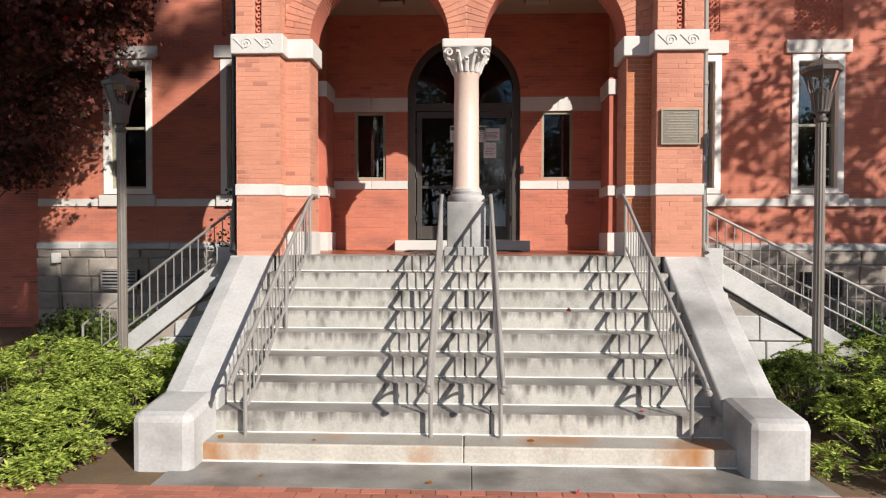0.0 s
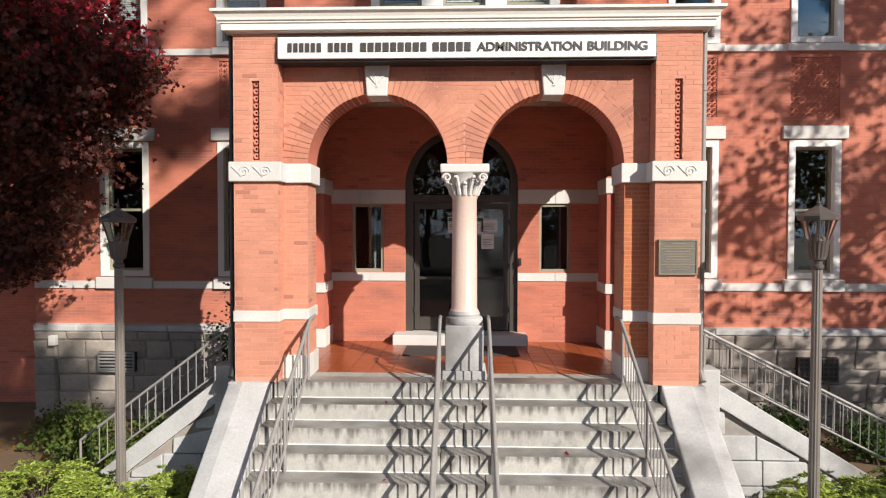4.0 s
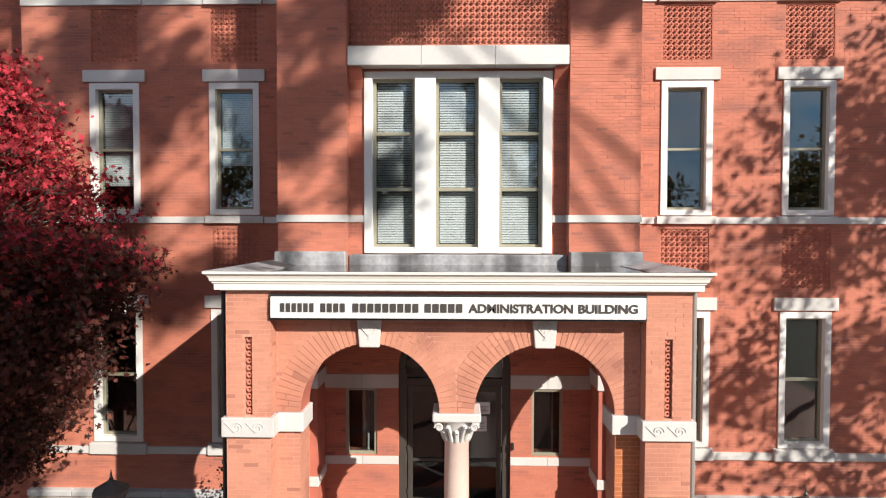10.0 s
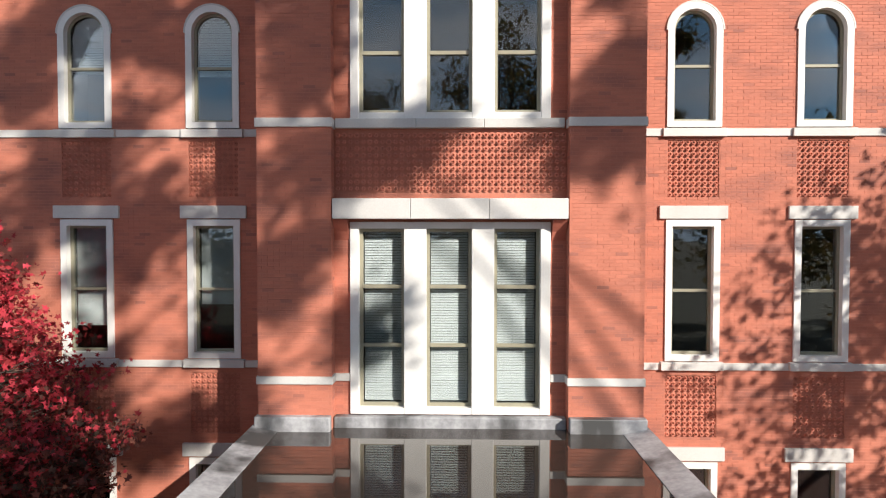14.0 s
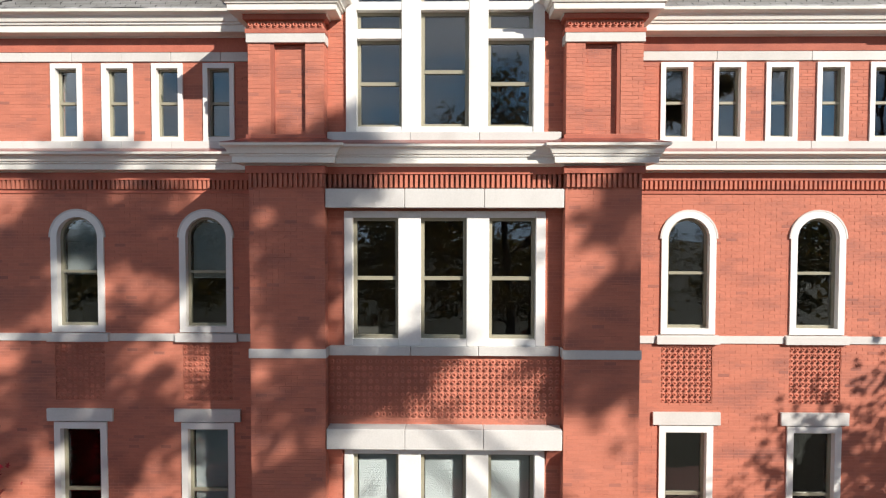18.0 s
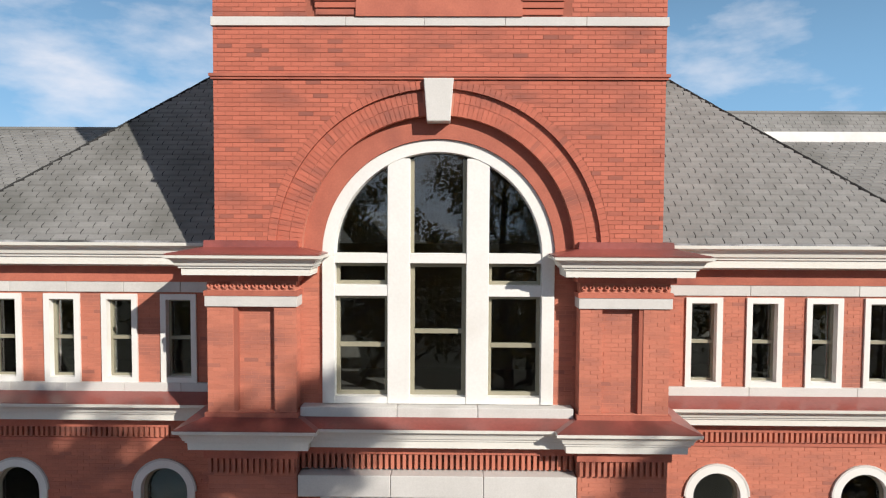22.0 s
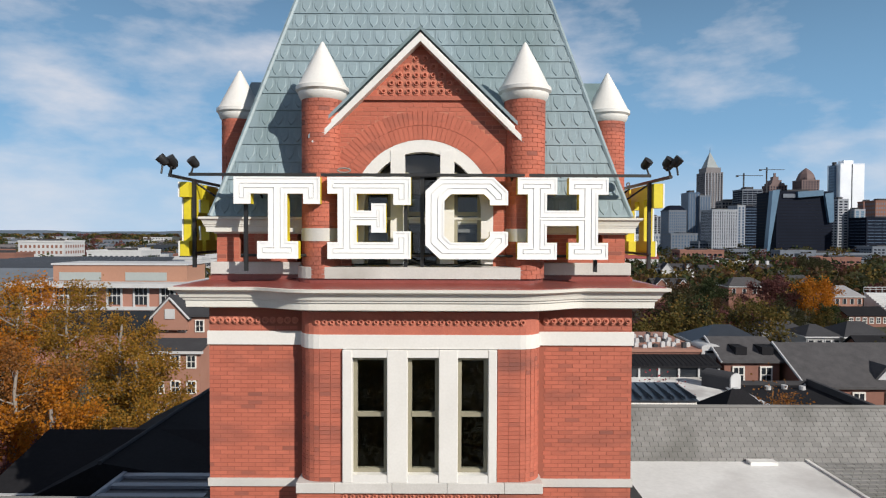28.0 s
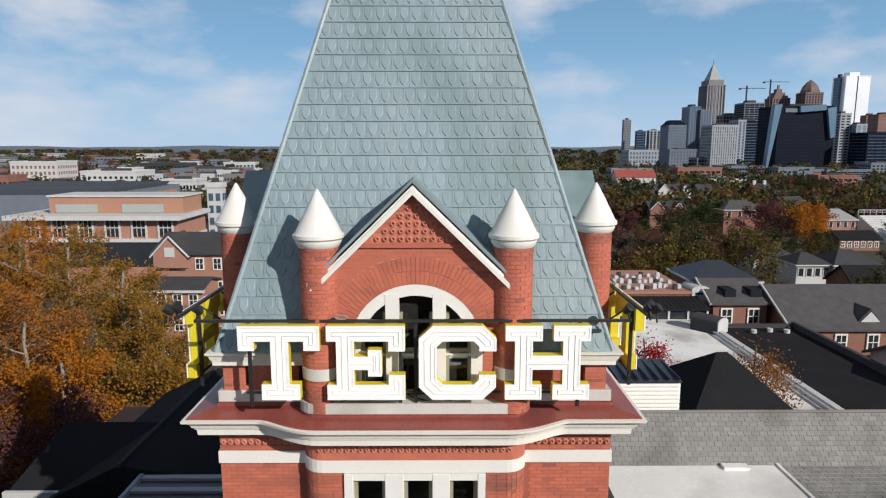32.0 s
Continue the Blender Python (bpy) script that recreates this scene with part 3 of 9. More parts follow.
ARCH = 1.18
for s in (-1, 1):
    a, b = sorted((s * 2.46, s * 3.06))
    backing(porch, "-y", 8.006, a + 0.006, b - 0.006, 1.8, 6.4, [rect_hole(s * 2.76 - 0.05, s * 2.76 + 0.05, 4.74, 5.8)], thick=0.8, material=PALE_MORTAR)
    porch_bricks(porch, "-y", 8.006, a, b, 1.86, 4.46, seed=3 + s, single=(a, b, 1.86, 4.46), limit=100)
    porch_bricks(porch, "-y", 8.006, a, b, 4.72, 6.4, holes=[rect_hole(s * 2.76 - 0.05, s * 2.76 + 0.05, 4.74, 5.8)], seed=5 + s, single=(a, b, 4.72, 6.4), limit=60)
    side = "-x" if s > 0 else "+x"
    u0, u1 = (-8.25, -8.0) if s > 0 else (8.0, 8.25)
    porch_bricks(porch, side, s * 2.466, u0, u1, 1.86, 4.46, seed=8)
    porch_bricks(porch, side, s * 2.466, u0, u1, 4.72, 6.4, seed=8)
    # inner piers that carry the arches
    c, d = sorted((s * 2.13, s * 2.47))
    backing(porch, "-y", 8.256, c + 0.006 if s > 0 else c, d if s > 0 else d - 0.006, 1.8, 4.72, thick=0.49, material=PALE_MORTAR)
    bricks(porch, "-y", 8.256, c, d, 1.86, 4.46, seed=11 + s, material=GLAZED if s > 0 else PORCH_BRICK, proud=0.003)
    v0, v1 = (-8.75, -8.25) if s > 0 else (8.25, 8.75)
    porch_bricks(porch, side, s * 2.136, v0, v1, 1.86, 4.46, seed=12)
    part("pier_foot", box(min(c, d) - (0.02 if s > 0 else -0.003), max(c, d) + (0.02 if s < 0 else -0.003), 8.2, 8.78, 1.8, 2.12), LIME, porch, bevel=0.01)
    for z0, z1, o, nm in ((2.6, 2.75, 0.012, "belt_band"), (4.46, 4.72, 0.05, "carved_cap")):
        part(nm, box(a - o, b + o, 8.0 - o, 8.24, z0, z1), LIME, porch, bevel=0.012)
        part(nm, box(min(c, d) - (o if s > 0 else -0.004), max(c, d) + (o if s < 0 else -0.004), 8.25 - o, 8.77, z0, z1), LIME, porch, bevel=0.012)
    # carved scrolls on the caps
    m = Mesh()
    for cx in (s * 2.62, s * 2.9):
        for k in range(22):
            t0 = k / 22 * 3.2 * math.pi
            r = 0.075 * (1 - k / 26)
            p = (cx + r * math.cos(t0), 7.947, 4.59 + r * math.sin(t0))
            t1 = (k + 1) / 22 * 3.2 * math.pi
            r1 = 0.075 * (1 - (k + 1) / 26)
            m.bar(p, (cx + r1 * math.cos(t1), 7.947, 4.59 + r1 * math.sin(t1)), 0.009, 5)
        m.bar((cx - 0.16, 7.947, 4.66), (cx - 0.03, 7.947, 4.53), 0.01, 5)
    part("cap_scroll", m, LIME, porch)
    # slit with bosses
    part("slit_back", box(s * 2.76 - 0.05, s * 2.76 + 0.05, 8.09, 8.13, 4.74, 5.8), TERRA, porch)
    for k in range(11):
        part("boss", Mesh().ring(s * 2.76, 4.8 + k * 0.095, 0.016, 0.038, 8.04, 8.1, 0, 360, 12), TERRA, porch)
    # side arches to the outer stairs
    hole = [arch_hole(s * -9.62 if s > 0 else 9.62, 0.85, 1.8, 4.72, 0.85)]
    w0, w1 = (-11.2, -8.75) if s > 0 else (8.75, 11.2)
    backing(porch, side, s * 2.556, w0, w1, 1.8, 6.1, hole, thick=0.5, material=PALE_MORTAR)
    porch_bricks(porch, side, s * 2.556, w0, w1, 1.8, 6.1, hole, seed=14)
    part("inner_pilaster", box(*sorted((s * 2.42, s * 2.56)), 10.55, 11.2, 1.8, 4.75), BRICK_PAINT, porch)
    for z0, z1 in ((1.8, 2.12), (2.75, 2.92), (4.46, 4.72)):
        part("pilaster_band", box(*sorted((s * 2.395, s * 2.56)), 10.52, 11.21, z0, z1), LIME, porch, bevel=0.008)
# the wall over the arches
arches = [arch_hole(-ARCH, 0.95, 4.7, 4.72, 0.95), arch_hole(ARCH, 0.95, 4.7, 4.72, 0.95)]
backing(porch, "-y", 8.256, -2.46, 2.46, 4.72, 6.45, arches, thick=0.5, material=PALE_MORTAR)
porch_bricks(porch, "-y", 8.256, -2.46, 2.46, 4.72, 6.45, [arch_hole(-ARCH, 1.3, 4.6, 4.72, 1.3), arch_hole(ARCH, 1.3, 4.6, 4.72, 1.3)], seed=21)
for s in (-1, 1):
    part("arch_soffit", Mesh().ring(s * ARCH, 4.72, 0.945, 1.0, 8.258, 8.76, 0, 180, 40), BRICK_PAINT, porch)
    n = 44
    for k in range(n):
        a0, a1 = 180 * k / n + 0.2, 180 * (k + 1) / n - 0.2
        mid = radians((a0 + a1) / 2)
        inward = -s * math.cos(mid)
        lim = 1.3 if inward < 0.02 else min(1.3, 1.17 / inward)
        if 80 < (a0 + a1) / 2 < 100:
            continue
        split = 1.12 + (0.06 if k % 2 else 0.0)
        part("voussoir", Mesh().ring(s * ARCH, 4.72, 0.947, min(split, lim) - 0.004, 8.247, 8.3, a0, a1, 1), PORCH_BRICK, porch)
        if lim > split + 0.02:
            part("voussoir", Mesh().ring(s * ARCH, 4.72, split, lim, 8.247, 8.3, a0, a1, 1), PORCH_BRICK, porch)
    part("keystone", Mesh().prism([(s * ARCH - 0.135, 5.62), (s * ARCH + 0.135, 5.62), (s * ARCH + 0.17, 6.05), (s * ARCH - 0.17, 6.05)], 8.19, 8.6), LIME, porch, bevel=0.015)
    m = Mesh()
    for k in range(9):
        a = radians(20 + 17.5 * k)
        m.bar((s * ARCH + 0.005 * k - 0.02, 8.187, 5.74), (s * ARCH + 0.1 * math.cos(a), 8.187, 5.84 + 0.12 * math.sin(a)), 0.009, 5, 0.016)
    part("keystone_carving", m, LIME, porch)
# middle column
column = thing("porch_column", "round polished stone column with a carved leaf capital on a square plinth", "column", (0, 8.5, 1.55))
m0 = lambda *a: box(*a)
part("plinth", m0(-0.26, 0.26, -0.26, 0.26, 0.36, 0.98), CHEEK, column, bevel=0.015)
part("plinth_foot", m0(-0.3, 0.3, -0.3, 0.3, 0.0, 0.37), CHEEK, column, bevel=0.015)
part("base_ring", Mesh().lathe([(0.25, 0.98), (0.265, 1.02), (0.25, 1.07), (0.21, 1.09), (0.22, 1.12), (0.2, 1.16)], 0, 0, 32), CHEEK, column, smooth=True)
SHAFT = worn("pink_stone", (0.60, 0.47, 0.40), (0.50, 0.38, 0.32), 2.5, 30, 0.4, 0.05, stain=(0.38, 0.29, 0.25), streak=0.25)
part("shaft", Mesh().lathe([(0.2, 1.16), (0.178, 1.2), (0.172, 2.2), (0.168, 2.7), (0.18, 2.72), (0.18, 2.76)], 0, 0, 40), SHAFT, column, smooth=True)
cap = part("capital", Mesh().lathe([(0.17, 2.74), (0.185, 2.85), (0.22, 2.98), (0.29, 3.06)], 0, 0, 32), LIME, column, smooth=True)
for k in range(16):
    a = 2 * math.pi * k / 16
    c, s_ = math.cos(a), math.sin(a)
    m = Mesh()
    hgt, out = (3.0, 0.30) if k % 2 else (2.92, 0.25)
    pts = [(0.175, 2.76), (0.215, 2.86), (out - 0.03, hgt - 0.04), (out, hgt), (out + 0.015, hgt - 0.03)]
    for (r0, z0), (r1, z1) in zip(pts, pts[1:]):
        m.bar((r0 * c, r0 * s_, z0), (r1 * c, r1 * s_, z1), 0.032, 6, 0.028)
    part("leaf", m, LIME, cap, smooth=True)
part("abacus", m0(-0.33, 0.33, -0.28, 0.28, 3.05, 3.17), LIME, column, bevel=0.02)
for s in (-1, 1):
    m = Mesh()
    for k in range(14):
        a, r = k / 14 * 2.6 * math.pi, 0.06 * (1 - k / 18)
        a1, r1 = (k + 1) / 14 * 2.6 * math.pi, 0.06 * (1 - (k + 1) / 18)
        m.bar((s * (0.24 + r * math.cos(a)), -0.27, 2.98 + r * math.sin(a)), (s * (0.24 + r1 * math.cos(a1)), -0.27, 2.98 + r1 * math.sin(a1)), 0.016, 6)
    part("volute", m, LIME, cap)

# porch ceiling, inner wall, door
ceiling = part("porch_ceiling", box(-2.6, 2.6, 8.7, 11.3, 6.06, 6.12), worn("tan_plaster", (0.40, 0.33, 0.26), (0.33, 0.27, 0.21), 1.2, 30, 0.9, 0.1))
tagged(ceiling, "plain tan plaster porch ceiling", "ceiling", kind="structure")
DX = -0.05
inner_holes = [arch_hole(DX, 1.02, 1.8, 4.66, 1.02), rect_hole(-2.04, -1.47, 3.08, 4.31), rect_hole(1.36, 1.91, 3.08, 4.31), rect_hole(-2.6, -1.07, 4.31, 4.57), rect_hole(0.97, 2.6, 4.31, 4.57), rect_hole(-2.6, -1.07, 2.91, 3.06), rect_hole(0.97, 2.6, 2.91, 3.06)]
inner = thing("wall_porch_inner", "red brick wall at the back of the porch with pale stone bands", "wall", kind="structure")
backing(inner, "-y", 11.206, -3.0, 3.0, 1.8, 6.3, inner_holes[:3], thick=0.4)
bricks(inner, "-y", 11.206, -2.55, 2.55, 1.8, 6.1, inner_holes, seed=31, single=(-2.55, 2.55, 1.8, 5.2))
for x0, x1 in ((-2.55, -1.74), (-1.736, -1.07), (0.97, 1.64), (1.644, 2.55)):
    for z0, z1 in ((4.315, 4.57), (2.91, 3.06)):
        part("stone_band", box(x0, x1, 11.185, 11.3, z0, z1), LIME, inner, bevel=0.006)


def pane_box(x0, x1, y, z0, z1):
    return box(x0, x1, y, y + 0.006, z0, z1)


def clear(ob):
    ob.visible_shadow = False
    return ob


for nm, cx in (("window_1", -1.755), ("window_2", 1.635)):
    w = thing(nm, "narrow porch window with a dark frame", "window", (cx, 11.2, 3.08), kind="structure")
    m = Mesh()
    for b in ((-0.285, -0.235, 0.03, 0.14, 0, 1.23), (0.235, 0.285, 0.03, 0.14, 0, 1.23), (-0.235, 0.235, 0.03, 0.14, 0, 0.05), (-0.235, 0.235, 0.03, 0.14, 1.18, 1.23)):
        m.box(*b)
    part("frame", m, SASH, w, bevel=0.006)
    clear(part("pane", pane_box(-0.235, 0.235, 0.08, 0.05, 1.18), DOORGLASS, w))
    part("blind_edge", box(0.1, 0.13, 0.12, 0.15, 0.05, 1.18), WHITE, w)

door = thing("door_1", "glazed double entrance door in a dark metal frame under a round fanlight", "door", (DX, 11.28, 1.98), kind="structure")
m = Mesh().ring(0, 2.68, 0.9, 1.02, 0, 0.12, 0, 180, 32)
for b in ((-1.02, -0.88, 0, 0.12, 0, 2.68), (0.88, 1.02, 0, 0.12, 0, 2.68), (-0.88, 0.88, 0, 0.12, 2.36, 2.5), (-0.04, 0.04, 0.02, 0.1, 2.5, 3.6)):
    m.box(*b)
part("door_frame", m, DOORMETAL, door, bevel=0.006)
for s in (-1, 1):
    a, b = sorted((s * 0.03, s * 0.86))
    leaf = Mesh()
    for q in ((a, a + 0.09, 0.03, 0.09, 0.02, 2.35), (b - 0.09, b, 0.03, 0.09, 0.02, 2.35), (a + 0.09, b - 0.09, 0.03, 0.09, 0.02, 0.26), (a + 0.09, b - 0.09, 0.03, 0.09, 2.24, 2.35), (a + 0.09, b - 0.09, 0.03, 0.09, 0.95, 1.0)):
        leaf.box(*q)
    lf = part("door_leaf", leaf, DOORMETAL, door, bevel=0.004)
    clear(part("pane", pane_box(a + 0.09, b - 0.09, 0.055, 0.26, 2.24), DOORGLASS, lf))
    part("pull_handle", Mesh().bar((s * 0.12, -0.02, 0.9), (s * 0.12, -0.02, 1.3), 0.014).bar((s * 0.12, -0.02, 0.92), (s * 0.12, 0.04, 0.92), 0.01).bar((s * 0.12, -0.02, 1.28), (s * 0.12, 0.04, 1.28), 0.01), BRONZE, lf)
    for k in range(3):
        part("hinge", Mesh().bar((s * 0.87, 0.0, 0.35 + 0.8 * k), (s * 0.87, 0.0, 0.45 + 0.8 * k), 0.018), BLACK, lf)
poly = [(0.89 * math.cos(math.pi * k / 24), 2.68 + 0.89 * math.sin(math.pi * k / 24)) for k in range(25)] + [(-0.89, 2.5), (0.89, 2.5)]
clear(part("fanlight_pane", Mesh().prism(poly, 0.06, 0.066), DOORGLASS, door))
part("threshold_step", box(-1.21, 1.17, -0.5, 0.1, -0.18, 0.0), LIME, door, bevel=0.012)
mat_ = thing("door_mat", "dark ribbed mat before the door", "mat", (DX, 10.2, 1.806))
part("mat_body", box(-0.95, 0.95, -0.35, 0.5, 0, 0.012), worn("mat_pile", (0.06, 0.045, 0.04), (0.04, 0.03, 0.03), 5, 90, 0.95, 0.6), mat_)
PAPER = worn("paper", (0.78, 0.78, 0.76), (0.72, 0.72, 0.70), 5, 40, 0.7, 0.0)
GREENBAR = mat("green_band", (0.03, 0.12, 0.05), 0.6)
INK = mat("dark_ink", (0.05, 0.05, 0.055), 0.7)
for x, z, w, h, band in ((-0.16, 4.02, 0.22, 0.3, 1), (0.26, 4.02, 0.24, 0.3, 1), (0.49, 4.05, 0.29, 0.22, 0), (0.46, 3.73, 0.23, 0.28, 0)):
    nt = thing("notice", "white paper notice taped to the glass door", "notice", (x + DX + 0.02, 11.33, z - 0.24), group="door notices")
    part("sheet", box(-w / 2, w / 2, 0, 0.004, 0, h), PAPER, nt)
    if band:
        part("heading", box(-w / 2 + 0.01, w / 2 - 0.01, -0.004, 0, h - 0.085, h - 0.02), GREENBAR, nt)
    for k in range(5):
        part("text_line", box(-w / 2 + 0.03, w / 2 - 0.03 - 0.02 * (k % 3), -0.003, 0, h * 0.62 - k * h * 0.11, h * 0.62 - k * h * 0.11 + 0.008), INK, nt)
bell = thing("door_button", "small dark push-button box on the brick wall", "switch", (1.01, 11.19, 3.2))
part("case", box(-0.025, 0.025, -0.03, 0.01, 0, 0.13), BLACK, bell, bevel=0.006)
for x in (-1.26, 1.17):
    lm = thing("ceiling_light", "flush dark ceiling light under the porch", "lamp", (x, 10.3, 5.9), group="porch lights")
    part("housing", box(-0.22, 0.22, -0.12, 0.12, 0.06, 0.16), DOORMETAL, lm, bevel=0.02)
    part("diffuser", box(-0.19, 0.19, -0.1, 0.1, 0.02, 0.06), worn("diffuser", (0.4, 0.38, 0.33), (0.35, 0.33, 0.29), 4, 30, 0.4, 0.0), lm, bevel=0.015)

# porch roof
roof = thing("porch_roof", "flat wet porch roof behind a white moulded cornice", "roof", kind="structure")
PROF = [(-0.1, 6.4), (0.03, 6.4), (0.035, 6.415), (0.09, 6.42), (0.094, 6.5), (0.112, 6.507), (0.114, 6.53), (0.135, 6.537), (0.142, 6.57), (0.16, 6.605), (0.187, 6.628), (0.2, 6.633), (0.204, 6.665), (-0.1, 6.54)]
part("cornice", Mesh().sweep([(-3.08, 11.0), (-3.08, 8.0), (3.08, 8.0), (3.08, 11.0)], PROF), CREAM, roof)
part("eaves_band", Mesh().sweep([(-3.04, 11.0), (-3.04, 8.03), (3.04, 8.03), (3.04, 11.0)], [(-0.2, 6.36), (0.012, 6.36), (0.012, 6.42), (-0.2, 6.42)]), BRICK_PAINT, roof)
WET = worn("wet_roof", (0.04, 0.03, 0.024), (0.025, 0.02, 0.017), 0.8, 12, 0.03, 0.01, spec=1.0)
LEAD = worn("lead_flashing", (0.44, 0.44, 0.45), (0.20, 0.20, 0.21), 2.6, 14, 0.5, 0.2, stain=(0.05, 0.05, 0.05), stain_at=(0.45, 0.6), streak=0.35)
part("roof_deck", box(-3.0, 3.0, 8.0, 11.2, 6.45, 6.575), WET, roof)
m = Mesh()
for pts in (((-3.28, 7.8), (3.28, 7.8), (2.85, 8.12), (-2.85, 8.12)), ((3.28, 7.8), (3.28, 11.0), (2.85, 11.0), (2.85, 8.12)), ((-3.28, 11.0), (-3.28, 7.8), (-2.85, 8.12), (-2.85, 11.0))):
    m.add([(x, y, 6.67 if abs(x) > 3 else 6.585) for x, y in pts] + [(x, y, 6.655 if abs(x) > 3 else 6.56) for x, y in pts], [(0, 1, 2, 3), (7, 6, 5, 4), (0, 4, 5, 1), (1, 5, 6, 2), (2, 6, 7, 3), (3, 7, 4, 0)])
part("roof_edge", m, LEAD, roof)
for x0, x1 in ((-3.25, -1.98), (1.98, 3.25)):
    part("flashing_curb", box(x0, x1, 10.86, 11.06, 6.55, 6.82), LEAD, roof, bevel=0.02)
part("flashing_curb", box(-1.96, 1.96, 11.1, 11.32, 6.55, 6.76), LEAD, roof, bevel=0.02)

# name board
SIGNTXT = worn("sign_letters", (0.055, 0.05, 0.048), (0.04, 0.038, 0.036), 5, 40, 0.5, 0.0)
board = thing("name_board", "long white board with dark raised capitals over the arches", "sign", (0, 7.93, 6.05))
part("panel", box(-2.44, 2.44, 0.0, 0.33, 0.0, 0.28), WHITE, board, bevel=0.006)
part("board_edge", box(-2.46, 2.46, 0.04, 0.33, -0.03, 0.31), BLACK, board)


def letters(text, size, x0, x1, y, z, material, parent, depth=0.012, name="lettering"):
    """Raised letters fitted to a width on a board that faces -y."""
    cu = bpy.data.curves.new(name, "FONT")
    cu.body, cu.size, cu.extrude, cu.offset = text, size, depth / 2, 0.0045
    ob = new(name, cu)
    bpy.context.view_layer.update()
    w = ob.dimensions.x
    me = bpy.data.meshes.new_from_object(ob)
    bpy.data.objects.remove(ob)
    xs = [v.co.x for v in me.vertices]
    lo, sx = min(xs), (x1 - x0) / (max(xs) - min(xs))
    for v in me.vertices:
        v.co = Vector((x0 + (v.co.x - lo) * sx, y - v.co.z, z + v.co.y))
    me.materials.append(material)
    return part(name, me, None, parent)


letters("ADMINISTRATION", 0.155, 0.15, 1.5, -0.004, 0.085, SIGNTXT, board)
letters("BUILDING", 0.155, 1.57, 2.33, -0.004, 0.085, SIGNTXT, board)
for x0, x1, n in ((-2.31, -1.85, 6), (-1.78, -1.44, 4), (-1.36, -0.48, 9), (-0.42, 0.09, 5)):
    for k in range(n):
        a = x0 + (x1 - x0) * k / n
        part("letter_bar", box(a + 0.006, a + (x1 - x0) / n - 0.018, -0.014, 0.002, 0.085, 0.197), SIGNTXT, board)
plaque = thing("bronze_plaque", "dark bronze plaque with a lighter rim on the brick pier", "plaque", (2.76, 7.99, 3.25))
part("plate", box(-0.235, 0.235, -0.02, 0.01, 0.01, 0.45), BRONZE, plaque, bevel=0.006)
RIM = worn("bronze_rim", (0.30, 0.25, 0.17), (0.22, 0.19, 0.13), 5, 40, 0.4, 0.0, metal=0.5)
m = Mesh()
for b in ((-0.25, 0.25, -0.03, 0.01, 0, 0.02), (-0.25, 0.25, -0.03, 0.01, 0.44, 0.46), (-0.25, -0.23, -0.03, 0.01, 0.02, 0.44), (0.23, 0.25, -0.03, 0.01, 0.02, 0.44)):
    m.box(*b)
part("rim", m, RIM, plaque)
for k in range(11):
    w = 0.16 + 0.03 * ((k * 7) % 3) - (0.07 if k in (0, 5, 10) else 0)
    part("text_line", box(-w, w, -0.024, -0.018, 0.4 - k * 0.034, 0.412 - k * 0.034), RIM, plaque)
for s in (-1, 1):
    pipe = thing("drain_pipe", "slim grey rain pipe down the porch corner", "pipe", (s * 3.12, 8.12, 1.85), group="rain pipes")
    part("pipe_shaft", Mesh().bar((0, 0, 0.1), (0, 0, 4.6), 0.035, 10), RAIL if s > 0 else BLACK, pipe)
    part("pipe_shoe", Mesh().bar((0, 0, 0.12), (0.0, -0.1, 0.0), 0.04, 10), RAIL if s > 0 else BLACK, pipe)
    for z in (0.6, 2.2, 3.8):
        part("clamp", Mesh().lathe([(0.045, z), (0.045, z + 0.05)], 0, 0, 10), RAIL if s > 0 else BLACK, pipe)

# ---------------------------------------------------------------- windows
count = [2]


def blind(w, x0, x1, y, z0, z1, rise=0.043, deep=0.016, spring=None):
    """Slats from z1 down to z0; above the height spring they follow a round head."""
    m, n = Mesh(), max(2, int((z1 - z0) / 0.045))
    for k in range(n):
        z = z0 + (z1 - z0) * k / n
        a, b = x0, x1
        if spring and z + rise > spring:
            half = math.sqrt(max(0.0, x1 ** 2 - (z + rise - spring) ** 2))
            a, b = -half, half
        if b - a > 0.05:
            m.add([(a, y, z), (b, y, z), (b, y + deep, z + rise), (a, y + deep, z + rise)], [(0, 1, 2, 3)])
    m.box(x0, x1, y - 0.005, y + 0.03, z0 - 0.03, z0 - 0.005)
    me = bpy.data.meshes.new("blind")
    me.from_pydata(m.v, [], m.f)
    me.materials.append(BLIND)
    return part("blind", me, None, w, "pale slatted blind, partly lowered")


